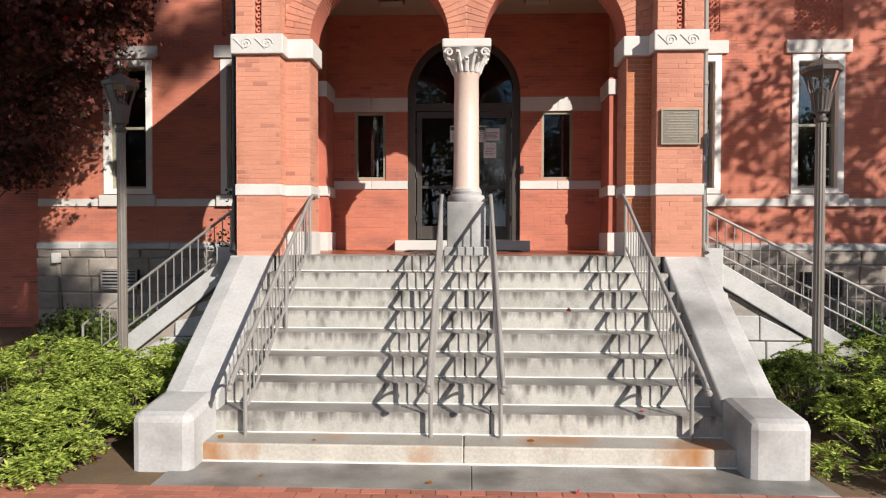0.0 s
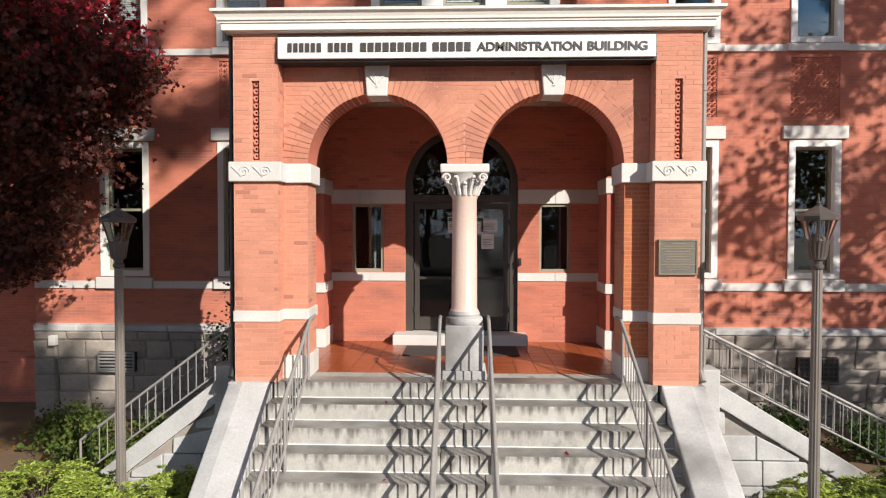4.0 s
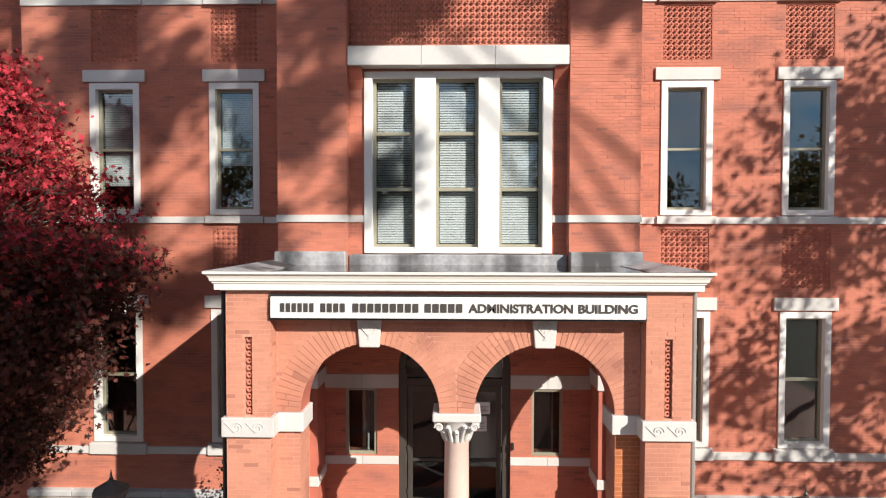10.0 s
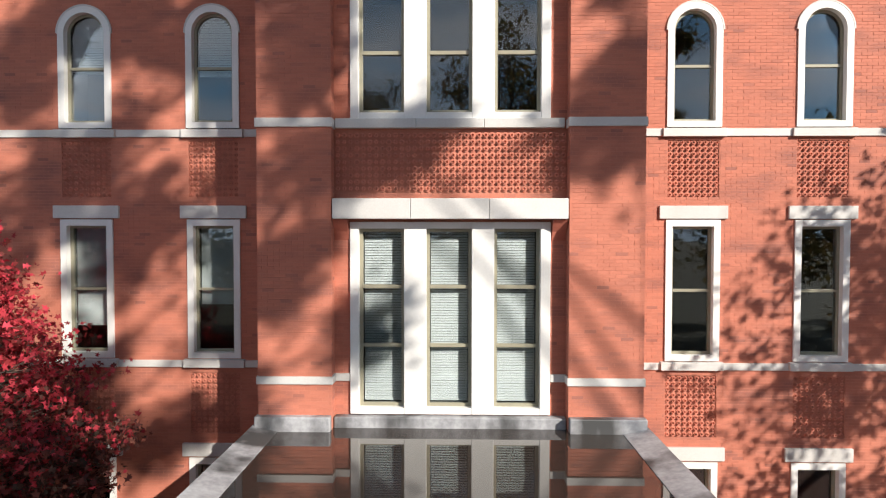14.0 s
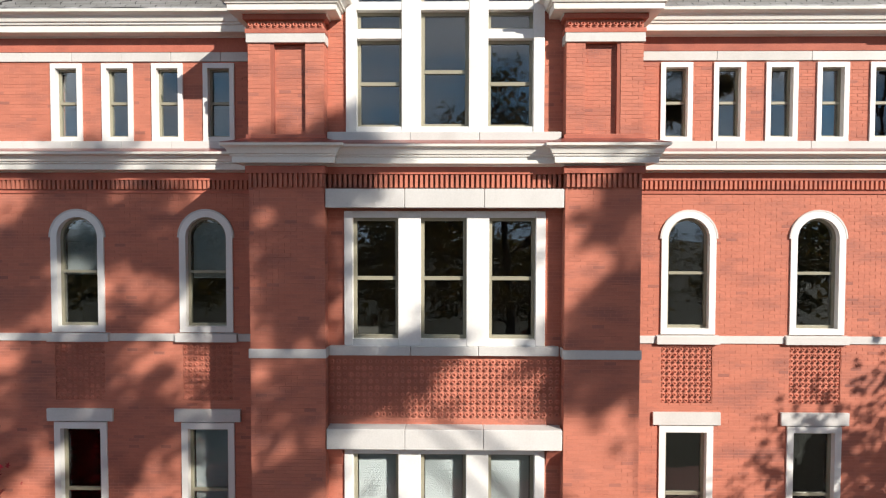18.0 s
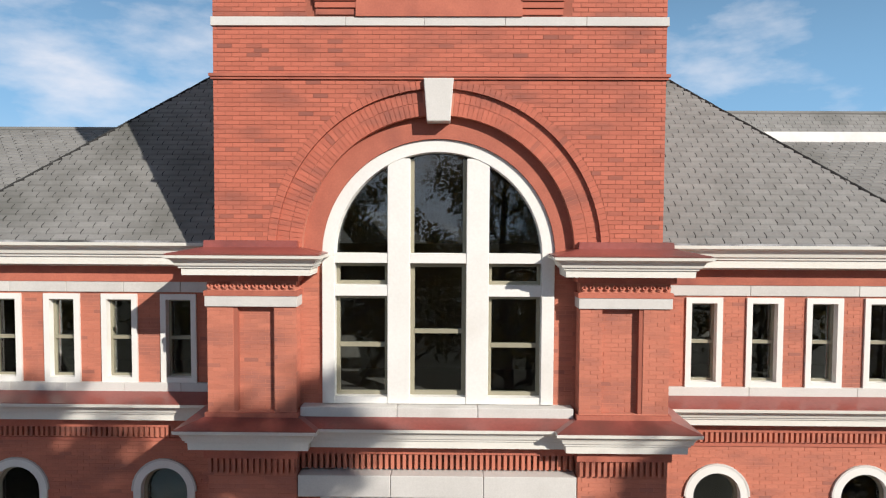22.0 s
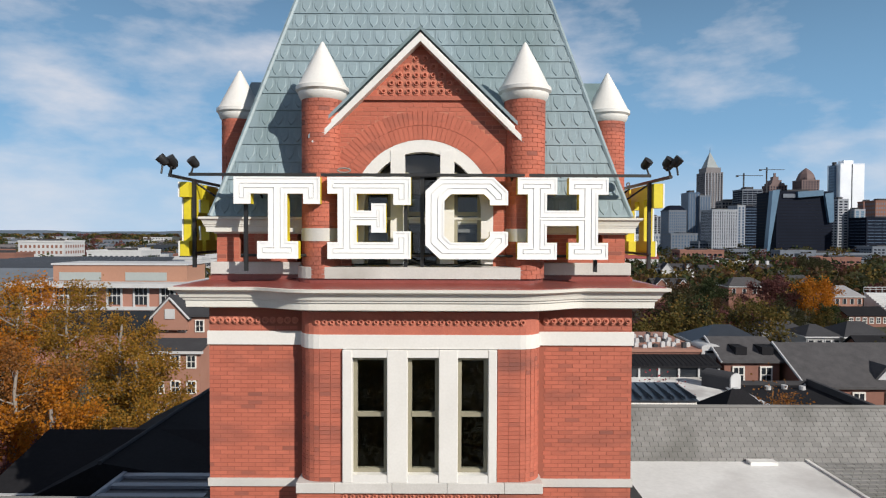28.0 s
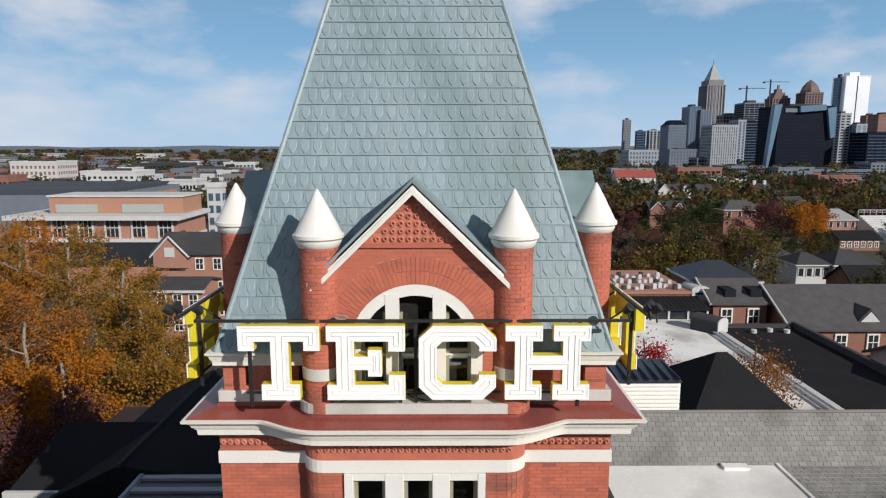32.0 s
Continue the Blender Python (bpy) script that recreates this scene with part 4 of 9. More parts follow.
def window(cx, y, z0, z1, half, label, rails=(0.5,), arched=False, drawn=0.0, casing=0.12, sash=0.05):
    """A sash window: white casing, olive sash bars, panes between the rails, a blind drawn some way down."""
    count[0] += 1
    w = thing("window_%d" % count[0], label, "window", (cx, y, z0), kind="structure")
    h = z1 - z0
    zs = h - half if arched else h
    m, q = Mesh(), Mesh()
    i = half - casing
    m.box(-half, -i, -0.03, 0.14, 0, zs).box(i, half, -0.03, 0.14, 0, zs).box(-i, i, -0.03, 0.14, 0, casing * 0.9)
    j = i - sash
    q.box(-i, -j, 0.09, 0.17, casing * 0.9, zs).box(j, i, 0.09, 0.17, casing * 0.9, zs)
    lo = casing * 0.9 + sash
    q.box(-j, j, 0.09, 0.17, lo - sash, lo)
    if arched:
        m.ring(0, zs, i, half, -0.03, 0.14, 0, 180, 20)
        q.ring(0, zs, j, i, 0.09, 0.17, 0, 180, 20)
        hi = zs + j
    else:
        m.box(-i, i, -0.03, 0.14, h - casing, h)
        q.box(-j, j, 0.09, 0.17, h - casing - sash, h - casing)
        hi = h - casing - sash
    cuts = [lo] + [lo + (hi - lo) * r for r in rails] + [hi]
    for c in cuts[1:-1]:
        q.box(-j, j, 0.08, 0.16, c - 0.025, c + 0.025)
    part("casing", m, WHITE, w, "white painted casing")
    part("sash", q, SASH, w, "olive metal sash")
    for n, (a, b) in enumerate(zip(cuts, cuts[1:])):
        a, b = a + (0.025 if n else 0), b - (0.025 if n < len(rails) else 0)
        if arched and n == len(rails):
            poly = [(-j, a), (j, a)] + [(j * math.cos(math.pi * k / 16), zs + j * math.sin(math.pi * k / 16)) for k in range(17)]
            clear(part("pane", Mesh().prism(poly, 0.12, 0.126), GLASS, w))
        else:
            clear(part("pane", pane_box(-j, j, 0.12 + 0.012 * n, a, b), GLASS, w))
    if drawn:
        blind(w, -j + 0.01, j - 0.01, 0.2, hi - (hi - lo) * drawn, hi, spring=zs if arched else None)
    return w


# ---------------------------------------------------------------- wings
LINTEL, SILL = 0.625, 0.58
COLS = {-1: (-6.87, -4.455), 1: (4.48, 6.84, 9.24, 11.6)}
ATTIC = {-1: (-7.02, -6.07, -5.14, -4.185), 1: (4.215, 5.175, 6.12, 7.04, 8.0, 8.95, 9.9, 10.85)}
DRAWN = {-1: ((0.0, 0.0), (0.8, 0.62), (0.52, 0.55)), 1: ((0, 0, 0, 0), (0.0, 0.0, 0, 0), (0.0, 0.0, 0, 0))}


def boss_panel(parent, x0, x1, y, z0, z1, step=0.108):
    """A terracotta panel of small ringed bosses."""
    part("panel_back", box(x0, x1, y + 0.038, y + 0.1, z0, z1), TERRA, parent)
    m = Mesh()
    nx, nz = max(1, round((x1 - x0) / step)), max(1, round((z1 - z0) / step))
    for i in range(nx):
        for k in range(nz):
            cx, cz = x0 + (i + 0.5) * (x1 - x0) / nx, z0 + (k + 0.5) * (z1 - z0) / nz
            v = []
            for r, d in ((0.34 * step, 0.006), (0.28 * step, -0.014), (0.19 * step, -0.012), (0.14 * step, 0.024)):
                v += [(cx + r * math.cos(math.pi * (a + 0.5) / 4), y + d, cz + r * math.sin(math.pi * (a + 0.5) / 4)) for a in range(8)]
            f = [(8 * j + a, 8 * j + (a + 1) % 8, 8 * j + 8 + (a + 1) % 8, 8 * j + 8 + a) for j in range(3) for a in range(8)]
            m.add(v, f + [tuple(range(24, 32))])
            h = 0.5 * min((x1 - x0) / nx, (z1 - z0) / nz) - 0.004
            t = 0.414 * h
            sq8 = [(h, t), (t, h), (-t, h), (-h, t), (-h, -t), (-t, -h), (t, -h), (h, -t)]
            m.add([(cx + p, y + 0.006, cz + q) for p, q in sq8] + v[:8], [(a, (a + 1) % 8, 8 + (a + 1) % 8, 8 + a) for a in range(8)])
    return part("bosses", quick("bosses", m.v, m.f, TERRA), None, parent, kind="stuff")


def dentils(parent, x0, x1, y, z0, z1, step=0.085, out=0.06):
    m = Mesh()
    n = round((x1 - x0) / step)
    for k in range(n):
        a = x0 + (x1 - x0) * (k + 0.2) / n
        m.box(a, a + step * 0.55, y - out, y + 0.02, z0, z1)
    return part("dentils", quick("dentils", m.v, m.f, BRICK), None, parent, kind="stuff")


for s, (x0, x1) in zip((-1, 1), WINGS):
    wall = thing("wall_west" if s < 0 else "wall_east", "tall red brick wing wall with pale stone bands and terracotta panels", "wall", kind="structure")
    holes, lay = [], []
    for c in COLS[s]:
        holes += [rect_hole(c - 0.5, c + 0.5, 2.9, 5.6), rect_hole(c - 0.5, c + 0.5, 7.5, 10.12), arch_hole(c, 0.5, 11.83, 13.6, 0.5)]
        lay += [rect_hole(c - LINTEL, c + LINTEL, 5.63, 5.88), rect_hole(c - LINTEL, c + LINTEL, 10.14, 10.38), rect_hole(c - SILL, c + SILL, 2.65, 2.9), rect_hole(c - SILL, c + SILL, 7.33, 7.5), rect_hole(c - SILL, c + SILL, 11.65, 11.83)]
        lay += [rect_hole(c - 0.48, c + 0.48, 6.06, 7.22), rect_hole(c - 0.48, c + 0.48, 10.53, 11.6)]
    for c in ATTIC[s]:
        holes.append(rect_hole(c - 0.29, c + 0.29, 15.38, 16.81))
    bands = [rect_hole(-20, 20, 2.65, 2.8), rect_hole(-20, 20, 7.33, 7.46), rect_hole(-20, 20, 11.66, 11.8), rect_hole(-20, 20, 14.62, 15.38), rect_hole(-20, 20, 16.83, 17.01)]
    backing(wall, "-y", WY + 0.006, x0, x1, 1.8, 17.3, holes + [rect_hole(c - 0.47, c + 0.47, a, b) for c in COLS[s] for a, b in ((6.07, 7.21), (10.54, 11.59))], thick=0.4)
    bricks(wall, "-y", WY + 0.006, x0, x1, 1.96, 17.3, holes + lay + bands, seed=41 + s, single=(3.2, 6.3, 6.0, 12.0) if s > 0 else (-6.3, -3.2, 6.0, 12.0))
    for c in COLS[s]:
        part("lintel", box(c - LINTEL, c + LINTEL, WY - 0.05, WY + 0.2, 5.63, 5.88), LIME, wall, bevel=0.008)
        part("lintel", box(c - LINTEL, c + LINTEL, WY - 0.05, WY + 0.2, 10.14, 10.38), LIME, wall, bevel=0.008)
        for z0, z1 in ((2.65, 2.9), (7.33, 7.5), (11.65, 11.83)):
            part("sill", Mesh().hexa([(c - SILL, WY - 0.08, z0), (c + SILL, WY - 0.08, z0), (c + SILL, WY + 0.25, z0), (c - SILL, WY + 0.25, z0), (c - SILL, WY - 0.08, z1 - 0.03), (c + SILL, WY - 0.08, z1 - 0.03), (c + SILL, WY + 0.25, z1 + 0.02), (c - SILL, WY + 0.25, z1 + 0.02)]), LIME, wall, bevel=0.006)
        boss_panel(wall, c - 0.48, c + 0.48, WY + 0.02, 6.06, 7.22)
        boss_panel(wall, c - 0.48, c + 0.48, WY + 0.02, 10.53, 11.6)
        part("hood_ring", Mesh().ring(c, 13.6, 0.5, 0.53, WY - 0.035, WY + 0.1, 0, 180, 20), LIME, wall)
    xs = sorted([x0, x1] + [c + k for c in COLS[s] for k in (-SILL, SILL)])
    for z0, z1 in ((2.65, 2.8), (7.33, 7.46), (11.66, 11.8)):
        for a, b in zip(xs[::2], xs[1::2]):
            if b - a > 0.05:
                part("stone_band", box(a + 0.003, b - 0.003, WY - 0.03, WY + 0.1, z0, z1), LIME, wall, bevel=0.006)
    ln = (x1 - x0) / 6
    for k in range(6):
        a, b = x0 + ln * k + 0.003, x0 + ln * (k + 1) - 0.003
        part("stone_band", box(a, b, WY - 0.06, WY + 0.2, 15.23, 15.38), LIME, wall, bevel=0.006)
        part("stone_band", box(a, b, WY - 0.03, WY + 0.1, 16.84, 17.01), LIME, wall, bevel=0.006)
        part("water_table", Mesh().hexa([(a, WY - 0.1, 1.78), (b, WY - 0.1, 1.78), (b, WY + 0.2, 1.78), (a, WY + 0.2, 1.78), (a, WY - 0.1, 1.9), (b, WY - 0.1, 1.9), (b, WY + 0.2, 1.98), (a, WY + 0.2, 1.98)]), CHEEK, wall, bevel=0.02)
    dentils(wall, x0, x1, WY, 14.5, 14.66)
    part("brick_band", box(x0, x1, WY - 0.07, WY + 0.1, 14.66, 14.8), BRICK_PAINT, wall)
    part("brick_band", box(x0, x1, WY - 0.02, WY + 0.05, 14.42, 14.47), BRICK_PAINT, wall)
    part("brick_band", box(x0, x1, WY - 0.05, WY + 0.1, 15.12, 15.23), BRICK_PAINT, wall)
    CORN, TOPC = moulding(14.8, 15.14, 0.48), moulding(17.26, 17.65, 0.5)
    ends = [(x0, WY + 3), (x0, WY), (x1, WY)] if s < 0 else [(x0, WY), (x1, WY)]
    part("cornice", Mesh().sweep(ends, CORN), CREAM, wall)
    part("flashing", Mesh().sweep(ends, [(-0.05, 15.13), (0.45, 15.138), (0.455, 15.152), (0.055, 15.245), (-0.05, 15.245)]), REDROOF, wall)
    part("eaves_cornice", Mesh().sweep(ends, TOPC), CREAM, wall)
    part("frieze", box(x0, x1, WY - 0.04, WY + 0.1, 17.01, 17.27), BRICK_PAINT, wall)
    # rough stone foot
    rnd = random.Random(50 + s)
    backing(wall, "-y", WY - 0.02, x0, x1, -0.3, 1.8, thick=0.4, material=FOOTJOINT, name="foot_core")
    z = -0.1
    while z < 1.76:
        hgt = min(rnd.choice((0.28, 0.33, 0.38)), 1.78 - z)
        x = x0
        while x < x1 - 0.05:
            ln = min(rnd.uniform(0.45, 0.95), x1 - x)
            d = rnd.uniform(0.0, 0.06)
            part("foundation_stone", Mesh().hexa([(x + 0.008, WY - 0.06, z + 0.008), (x + ln - 0.008, WY - 0.06, z + 0.008), (x + ln - 0.008, WY, z + 0.008), (x + 0.008, WY, z + 0.008), (x + 0.008, WY - 0.07 - d, z + hgt - 0.008), (x + ln - 0.008, WY - 0.06 - d, z + hgt - 0.008), (x + ln - 0.008, WY, z + hgt - 0.008), (x + 0.008, WY, z + hgt - 0.008)]), BASE, wall, bevel=0.025)
            x += ln
        z += hgt
    if s < 0:
        bricks(wall, "-x", x0 + 0.006, -15.5, -WY, 1.96, 17.3, seed=47)
    for n, c in enumerate(COLS[s]):
        d = [DRAWN[s][r][n] for r in range(3)]
        window(c, WY, 2.9, 5.6, 0.5, "tall white-cased sash window on the ground storey", drawn=d[0])
        window(c, WY, 7.5, 10.12, 0.5, "tall white-cased sash window with a half-lowered blind" if d[1] else "tall white-cased sash window", rails=(0.5,), drawn=d[1])
        window(c, WY, 11.83, 14.1, 0.5, "round-headed white-cased sash window", arched=True, drawn=d[2])
    for c in ATTIC[s]:
        window(c, WY, 15.38, 16.81, 0.29, "small white-cased attic sash window", casing=0.09, sash=0.035)

# ---------------------------------------------------------------- tower, lower part
tower = thing("wall_tower", "red brick tower front with pilasters and pale stone lintels", "wall", kind="structure")
for s in (-1, 1):
    a, b = sorted((s * 1.97, s * 3.22))
    cut = [rect_hole(*sorted((s * 2.28, s * 2.85)), 15.31, 16.78)]
    bnd = [rect_hole(-9, 9, 7.34, 7.47), rect_hole(-9, 9, 11.63, 11.78), rect_hole(-9, 9, 14.5, 15.31), rect_hole(-9, 9, 16.79, 17.54)]
    backing(tower, "-y", PY + 0.006, a + 0.006, b - 0.006, 6.5, 17.5, cut, thick=1.6)
    bricks(tower, "-y", PY + 0.006, a, b, 6.6, 17.5, cut + bnd, seed=61 + s, single=(a, b, 7.5, 12.5), limit=150)
    part("panel_back", box(*sorted((s * 2.28, s * 2.85)), PY + 0.1, PY + 0.2, 15.31, 16.78), MORTAR, tower)
    bricks(tower, "-y", PY + 0.1, *sorted((s * 2.28, s * 2.85)), 15.31, 16.78, seed=63)
    ins = "-x" if s > 0 else "+x"
    for z0, z1 in ((6.8, 7.34), (7.47, 11.63), (11.78, 14.5), (15.31, 16.79)):
        bricks(tower, ins, s * 1.976, *((-RY, -PY) if s > 0 else (PY, RY)), z0, z1, seed=64)
        bricks(tower, "+x" if s > 0 else "-x", s * 3.214, *((PY, WY) if s > 0 else (-WY, -PY)), z0, z1, seed=65)
    for z0, z1 in ((7.34, 7.47), (11.63, 11.78)):
        part("stone_band", box(a - 0.02, b + 0.02, PY - 0.03, PY + 0.3, z0, z1), LIME, tower, bevel=0.006)
    part("stone_band", box(a - 0.02, b + 0.02, PY - 0.03, PY + 0.3, 16.8, 16.95), LIME, tower, bevel=0.006)
    part("brick_band", box(a - 0.03, b + 0.03, PY - 0.04, PY + 0.3, 16.95, 17.02), BRICK_PAINT, tower)
    boss_panel(tower, a, b, PY - 0.02, 17.02, 17.16)
    part("brick_band", box(a - 0.05, b + 0.05, PY - 0.08, PY + 0.3, 17.16, 17.24), BRICK_PAINT, tower)
    dentils(tower, a, b, PY, 14.46, 14.68)
    part("brick_band", box(a - 0.03, b + 0.03, PY - 0.09, PY + 0.3, 14.68, 14.8), BRICK_PAINT, tower)
    part("brick_band", box(a - 0.03, b + 0.03, PY - 0.04, PY + 0.3, 15.15, 15.31), BRICK_PAINT, tower)
    part("capital_cornice", Mesh().sweep([(a, PY + 0.4), (a, PY), (b, PY), (b, WY)] if s > 0 else [(a, WY), (a, PY), (b, PY), (b, PY + 0.4)], moulding(17.22, 17.53, 0.43)[:-1] + [(0.0, 17.53)]), CREAM, tower)
    part("flashing", Mesh().sweep([(a, PY + 0.4), (a, PY), (b, PY), (b, WY)] if s > 0 else [(a, WY), (a, PY), (b, PY), (b, PY + 0.4)], [(-0.1, 17.535), (0.40, 17.535), (0.41, 17.55), (0.03, 17.63), (0.022, 17.72), (-0.1, 17.72)]), REDROOF, tower)
    part("cornice_top", Mesh().slab([(a - 0.38, PY - 0.38), (b + 0.38, PY - 0.38), (b + 0.38, PY + 1.2), (a - 0.38, PY + 1.2)], 17.535, 17.56), REDROOF, tower)
    part("bracket", Mesh().side([(PY + 0.02, 10.1), (RY, 10.1), (RY, 9.75), (PY + 0.2, 9.9)], *sorted((s * 1.72, s * 1.96))), BRICK_PAINT, tower)
part("cornice", Mesh().sweep([(-3.22, WY), (-3.22, PY), (-1.97, PY), (-1.97, RY - 0.12), (1.97, RY - 0.12), (1.97, PY), (3.22, PY), (3.22, WY)], moulding(14.8, 15.14, 0.36)), CREAM, tower)
part("flashing", Mesh().sweep([(-3.22, WY), (-3.22, PY), (-1.97, PY), (-1.97, RY - 0.12), (1.97, RY - 0.12), (1.97, PY), (3.22, PY), (3.22, WY)], [(-0.05, 15.13), (0.345, 15.138), (0.35, 15.152), (0.03, 15.25), (-0.05, 15.25)]), REDROOF, tower)
tw = [rect_hole(-1.7, 1.7, 6.78, 10.06), rect_hole(-1.69, 1.69, 11.8, 14.07), arch_hole(0, 1.66, 15.38, 17.5, 1.66)]
backing(tower, "-y", RY + 0.006, -1.98, 1.98, 6.5, 17.6, tw, thick=0.4)
bricks(tower, "-y", RY + 0.006, -1.97, 1.97, 6.7, 15.15, tw[:2] + [rect_hole(-2, 2, 10.11, 10.45), rect_hole(-2, 2, 10.55, 11.8), rect_hole(-2, 2, 14.12, 14.43), rect_hole(-1.97, -1.7, 7.34, 7.47), rect_hole(1.7, 1.97, 7.34, 7.47)], seed=71)
bricks(tower, "-y", RY + 0.006, -1.97, 1.97, 15.38, 17.54, [tw[2]], seed=72)
for s in (-1, 1):
    part("stone_band", box(*sorted((s * 1.705, s * 1.975)), RY - 0.03, RY + 0.1, 7.34, 7.47), LIME, tower, bevel=0.006)
for z0, z1, hw, out in ((10.11, 10.45, 1.955, 0.3), (14.12, 14.43, 1.955, 0.3)):
    for a, b in ((-hw, -hw / 3), (-hw / 3, hw / 3), (hw / 3, hw)):
        part("lintel", box(a + 0.003, b - 0.003, RY - out, RY + 0.2, z0, z1), LIME, tower, bevel=0.01)
for a, b in ((-1.94, -0.57), (-0.57, 0.57), (0.57, 1.92)):
    part("sill", box(a + 0.003, b - 0.003, RY - 0.1, RY + 0.2, 11.64, 11.8), LIME, tower, bevel=0.01)
    part("sill", box(a + 0.003, b - 0.003, RY - 0.2, RY + 0.2, 15.22, 15.37), LIME, tower, bevel=0.01)
boss_panel(tower, -1.96, 1.96, RY - 0.03, 10.57, 11.58)
dentils(tower, -1.95, 1.95, RY - 0.06, 14.46, 14.68)
part("brick_band", box(-1.96, 1.96, RY - 0.14, RY + 0.1, 14.68, 14.81), BRICK_PAINT, tower)


def triple(z0, z1, y, half, cols, rails, label, drawn=0.0, casing=0.11):
    """Three sashes side by side between broad white mullions."""
    count[0] += 1
    w = thing("window_%d" % count[0], label, "window", (0, y, z0), kind="structure")
    h = z1 - z0
    xs = [-half] + [x for c in cols for x in c] + [half]
    for a, b in zip(xs[::2], xs[1::2]):
        part("mullion", box(a, b, -0.05, 0.14, 0, h), WHITE, w, bevel=0.01)
    for a, b in cols:
        part("head", box(a, b, -0.04, 0.14, h - casing, h), WHITE, w)
        part("foot", box(a, b, -0.04, 0.14, 0, casing), WHITE, w)
        q = Mesh()
        e = 0.055
        q.box(a, a + e, 0.08, 0.16, casing, h - casing).box(b - e, b, 0.08, 0.16, casing, h - casing).box(a + e, b - e, 0.08, 0.16, casing, casing + e).box(a + e, b - e, 0.08, 0.16, h - casing - e, h - casing)
        cuts = [casing + e] + [casing + (h - 2 * casing) * r for r in rails] + [h - casing - e]
        for c in cuts[1:-1]:
            q.box(a + e, b - e, 0.07, 0.15, c - 0.03, c + 0.03)
        part("sash", q, SASH, w, "olive metal sash")
        for n, (c, d) in enumerate(zip(cuts, cuts[1:])):
            clear(part("pane", pane_box(a + e, b - e, 0.115 + 0.008 * n, c, d), GLASS, w))
        if drawn:
            blind(w, a + e + 0.01, b - e - 0.01, 0.2, casing + e + (h - 2 * casing) * (1 - drawn), h - casing - e, 0.036, 0.022)
    return w


COLS3 = ((-1.55, -0.78), (-0.4, 0.37), (0.75, 1.53))
triple(6.78, 10.06, RY, 1.7, COLS3, (0.345, 0.675), "great white-cased triple window with lowered blinds", drawn=0.985)
triple(11.8, 14.07, RY, 1.69, COLS3, (0.5,), "white-cased triple sash window with dark panes")

# great arched window
count[0] += 1
aw = thing("window_%d" % count[0], "great round-arched window with broad white mullions", "window", (0, RY, 15.38), kind="structure")
AZ = 2.12
m = Mesh().box(-1.65, -1.47, -0.06, 0.16, 0, AZ).box(1.47, 1.65, -0.06, 0.16, 0, AZ).ring(0, AZ, 1.47, 1.65, -0.06, 0.16, 0, 180, 48)
part("arched_casing", m, WHITE, aw, bevel=0.008)
for s in (-1, 1):
    part("mullion", Mesh().box(*sorted((s * 0.4, s * 0.72)), -0.05, 0.15, 0, AZ + 1.38), WHITE, aw, bevel=0.008)
    part("transom", box(*sorted((s * 0.72, s * 1.47)), -0.04, 0.15, 2.02, 2.16), WHITE, aw, bevel=0.006)
    part("transom", box(*sorted((s * 0.72, s * 1.47)), -0.04, 0.15, 1.55, 1.71), WHITE, aw, bevel=0.006)
    part("foot", box(*sorted((s * 0.72, s * 1.47)), -0.04, 0.15, 0, 0.1), WHITE, aw)
    for z0, z1, bar in ((0.1, 1.55, 1), (1.71, 2.02, 0)):
        a, b = sorted((s * 0.72, s * 1.47))
        q = Mesh().box(a, a + 0.05, 0.09, 0.16, z0, z1).box(b - 0.05, b, 0.09, 0.16, z0, z1).box(a + 0.05, b - 0.05, 0.09, 0.16, z0, z0 + 0.05).box(a + 0.05, b - 0.05, 0.09, 0.16, z1 - 0.05, z1)
        if bar:
            q.box(a + 0.05, b - 0.05, 0.08, 0.15, 0.8, 0.86)
        part("sash", q, SASH, aw)
        clear(part("pane", pane_box(a + 0.05, b - 0.05, 0.12, z0 + 0.05, z1 - 0.05), GLASS, aw))
    pts = [(s * 0.72, 2.16), (s * 1.47, 2.16)] + [(s * 1.47 * math.cos(a), AZ + 1.47 * math.sin(a)) for a in [radians(2 + 58.6 * k / 12) for k in range(13)]]
    clear(part("pane", Mesh().prism(pts, 0.12, 0.126), GLASS, aw))
part("transom", box(-0.4, 0.4, -0.04, 0.15, 2.02, 2.16), WHITE, aw, bevel=0.006)
part("foot", box(-0.4, 0.4, -0.04, 0.15, 0, 0.1), WHITE, aw)
q = Mesh().box(-0.4, -0.34, 0.09, 0.16, 0.1, 2.02).box(0.34, 0.4, 0.09, 0.16, 0.1, 2.02).box(-0.34, 0.34, 0.09, 0.16, 0.1, 0.16).box(-0.34, 0.34, 0.09, 0.16, 1.96, 2.02).box(-0.34, 0.34, 0.08, 0.15, 1.0, 1.06)
q.box(-0.4, -0.35, 0.09, 0.16, 2.16, 3.5).box(0.35, 0.4, 0.09, 0.16, 2.16, 3.5)
part("sash", q, SASH, aw)
clear(part("pane", pane_box(-0.34, 0.34, 0.12, 0.16, 1.96), GLASS, aw))
clear(part("pane", Mesh().prism([(-0.36, 2.16), (0.36, 2.16), (0.36, 3.54), (0.18, 3.58), (-0.18, 3.58), (-0.36, 3.54)], 0.12, 0.126), GLASS, aw))

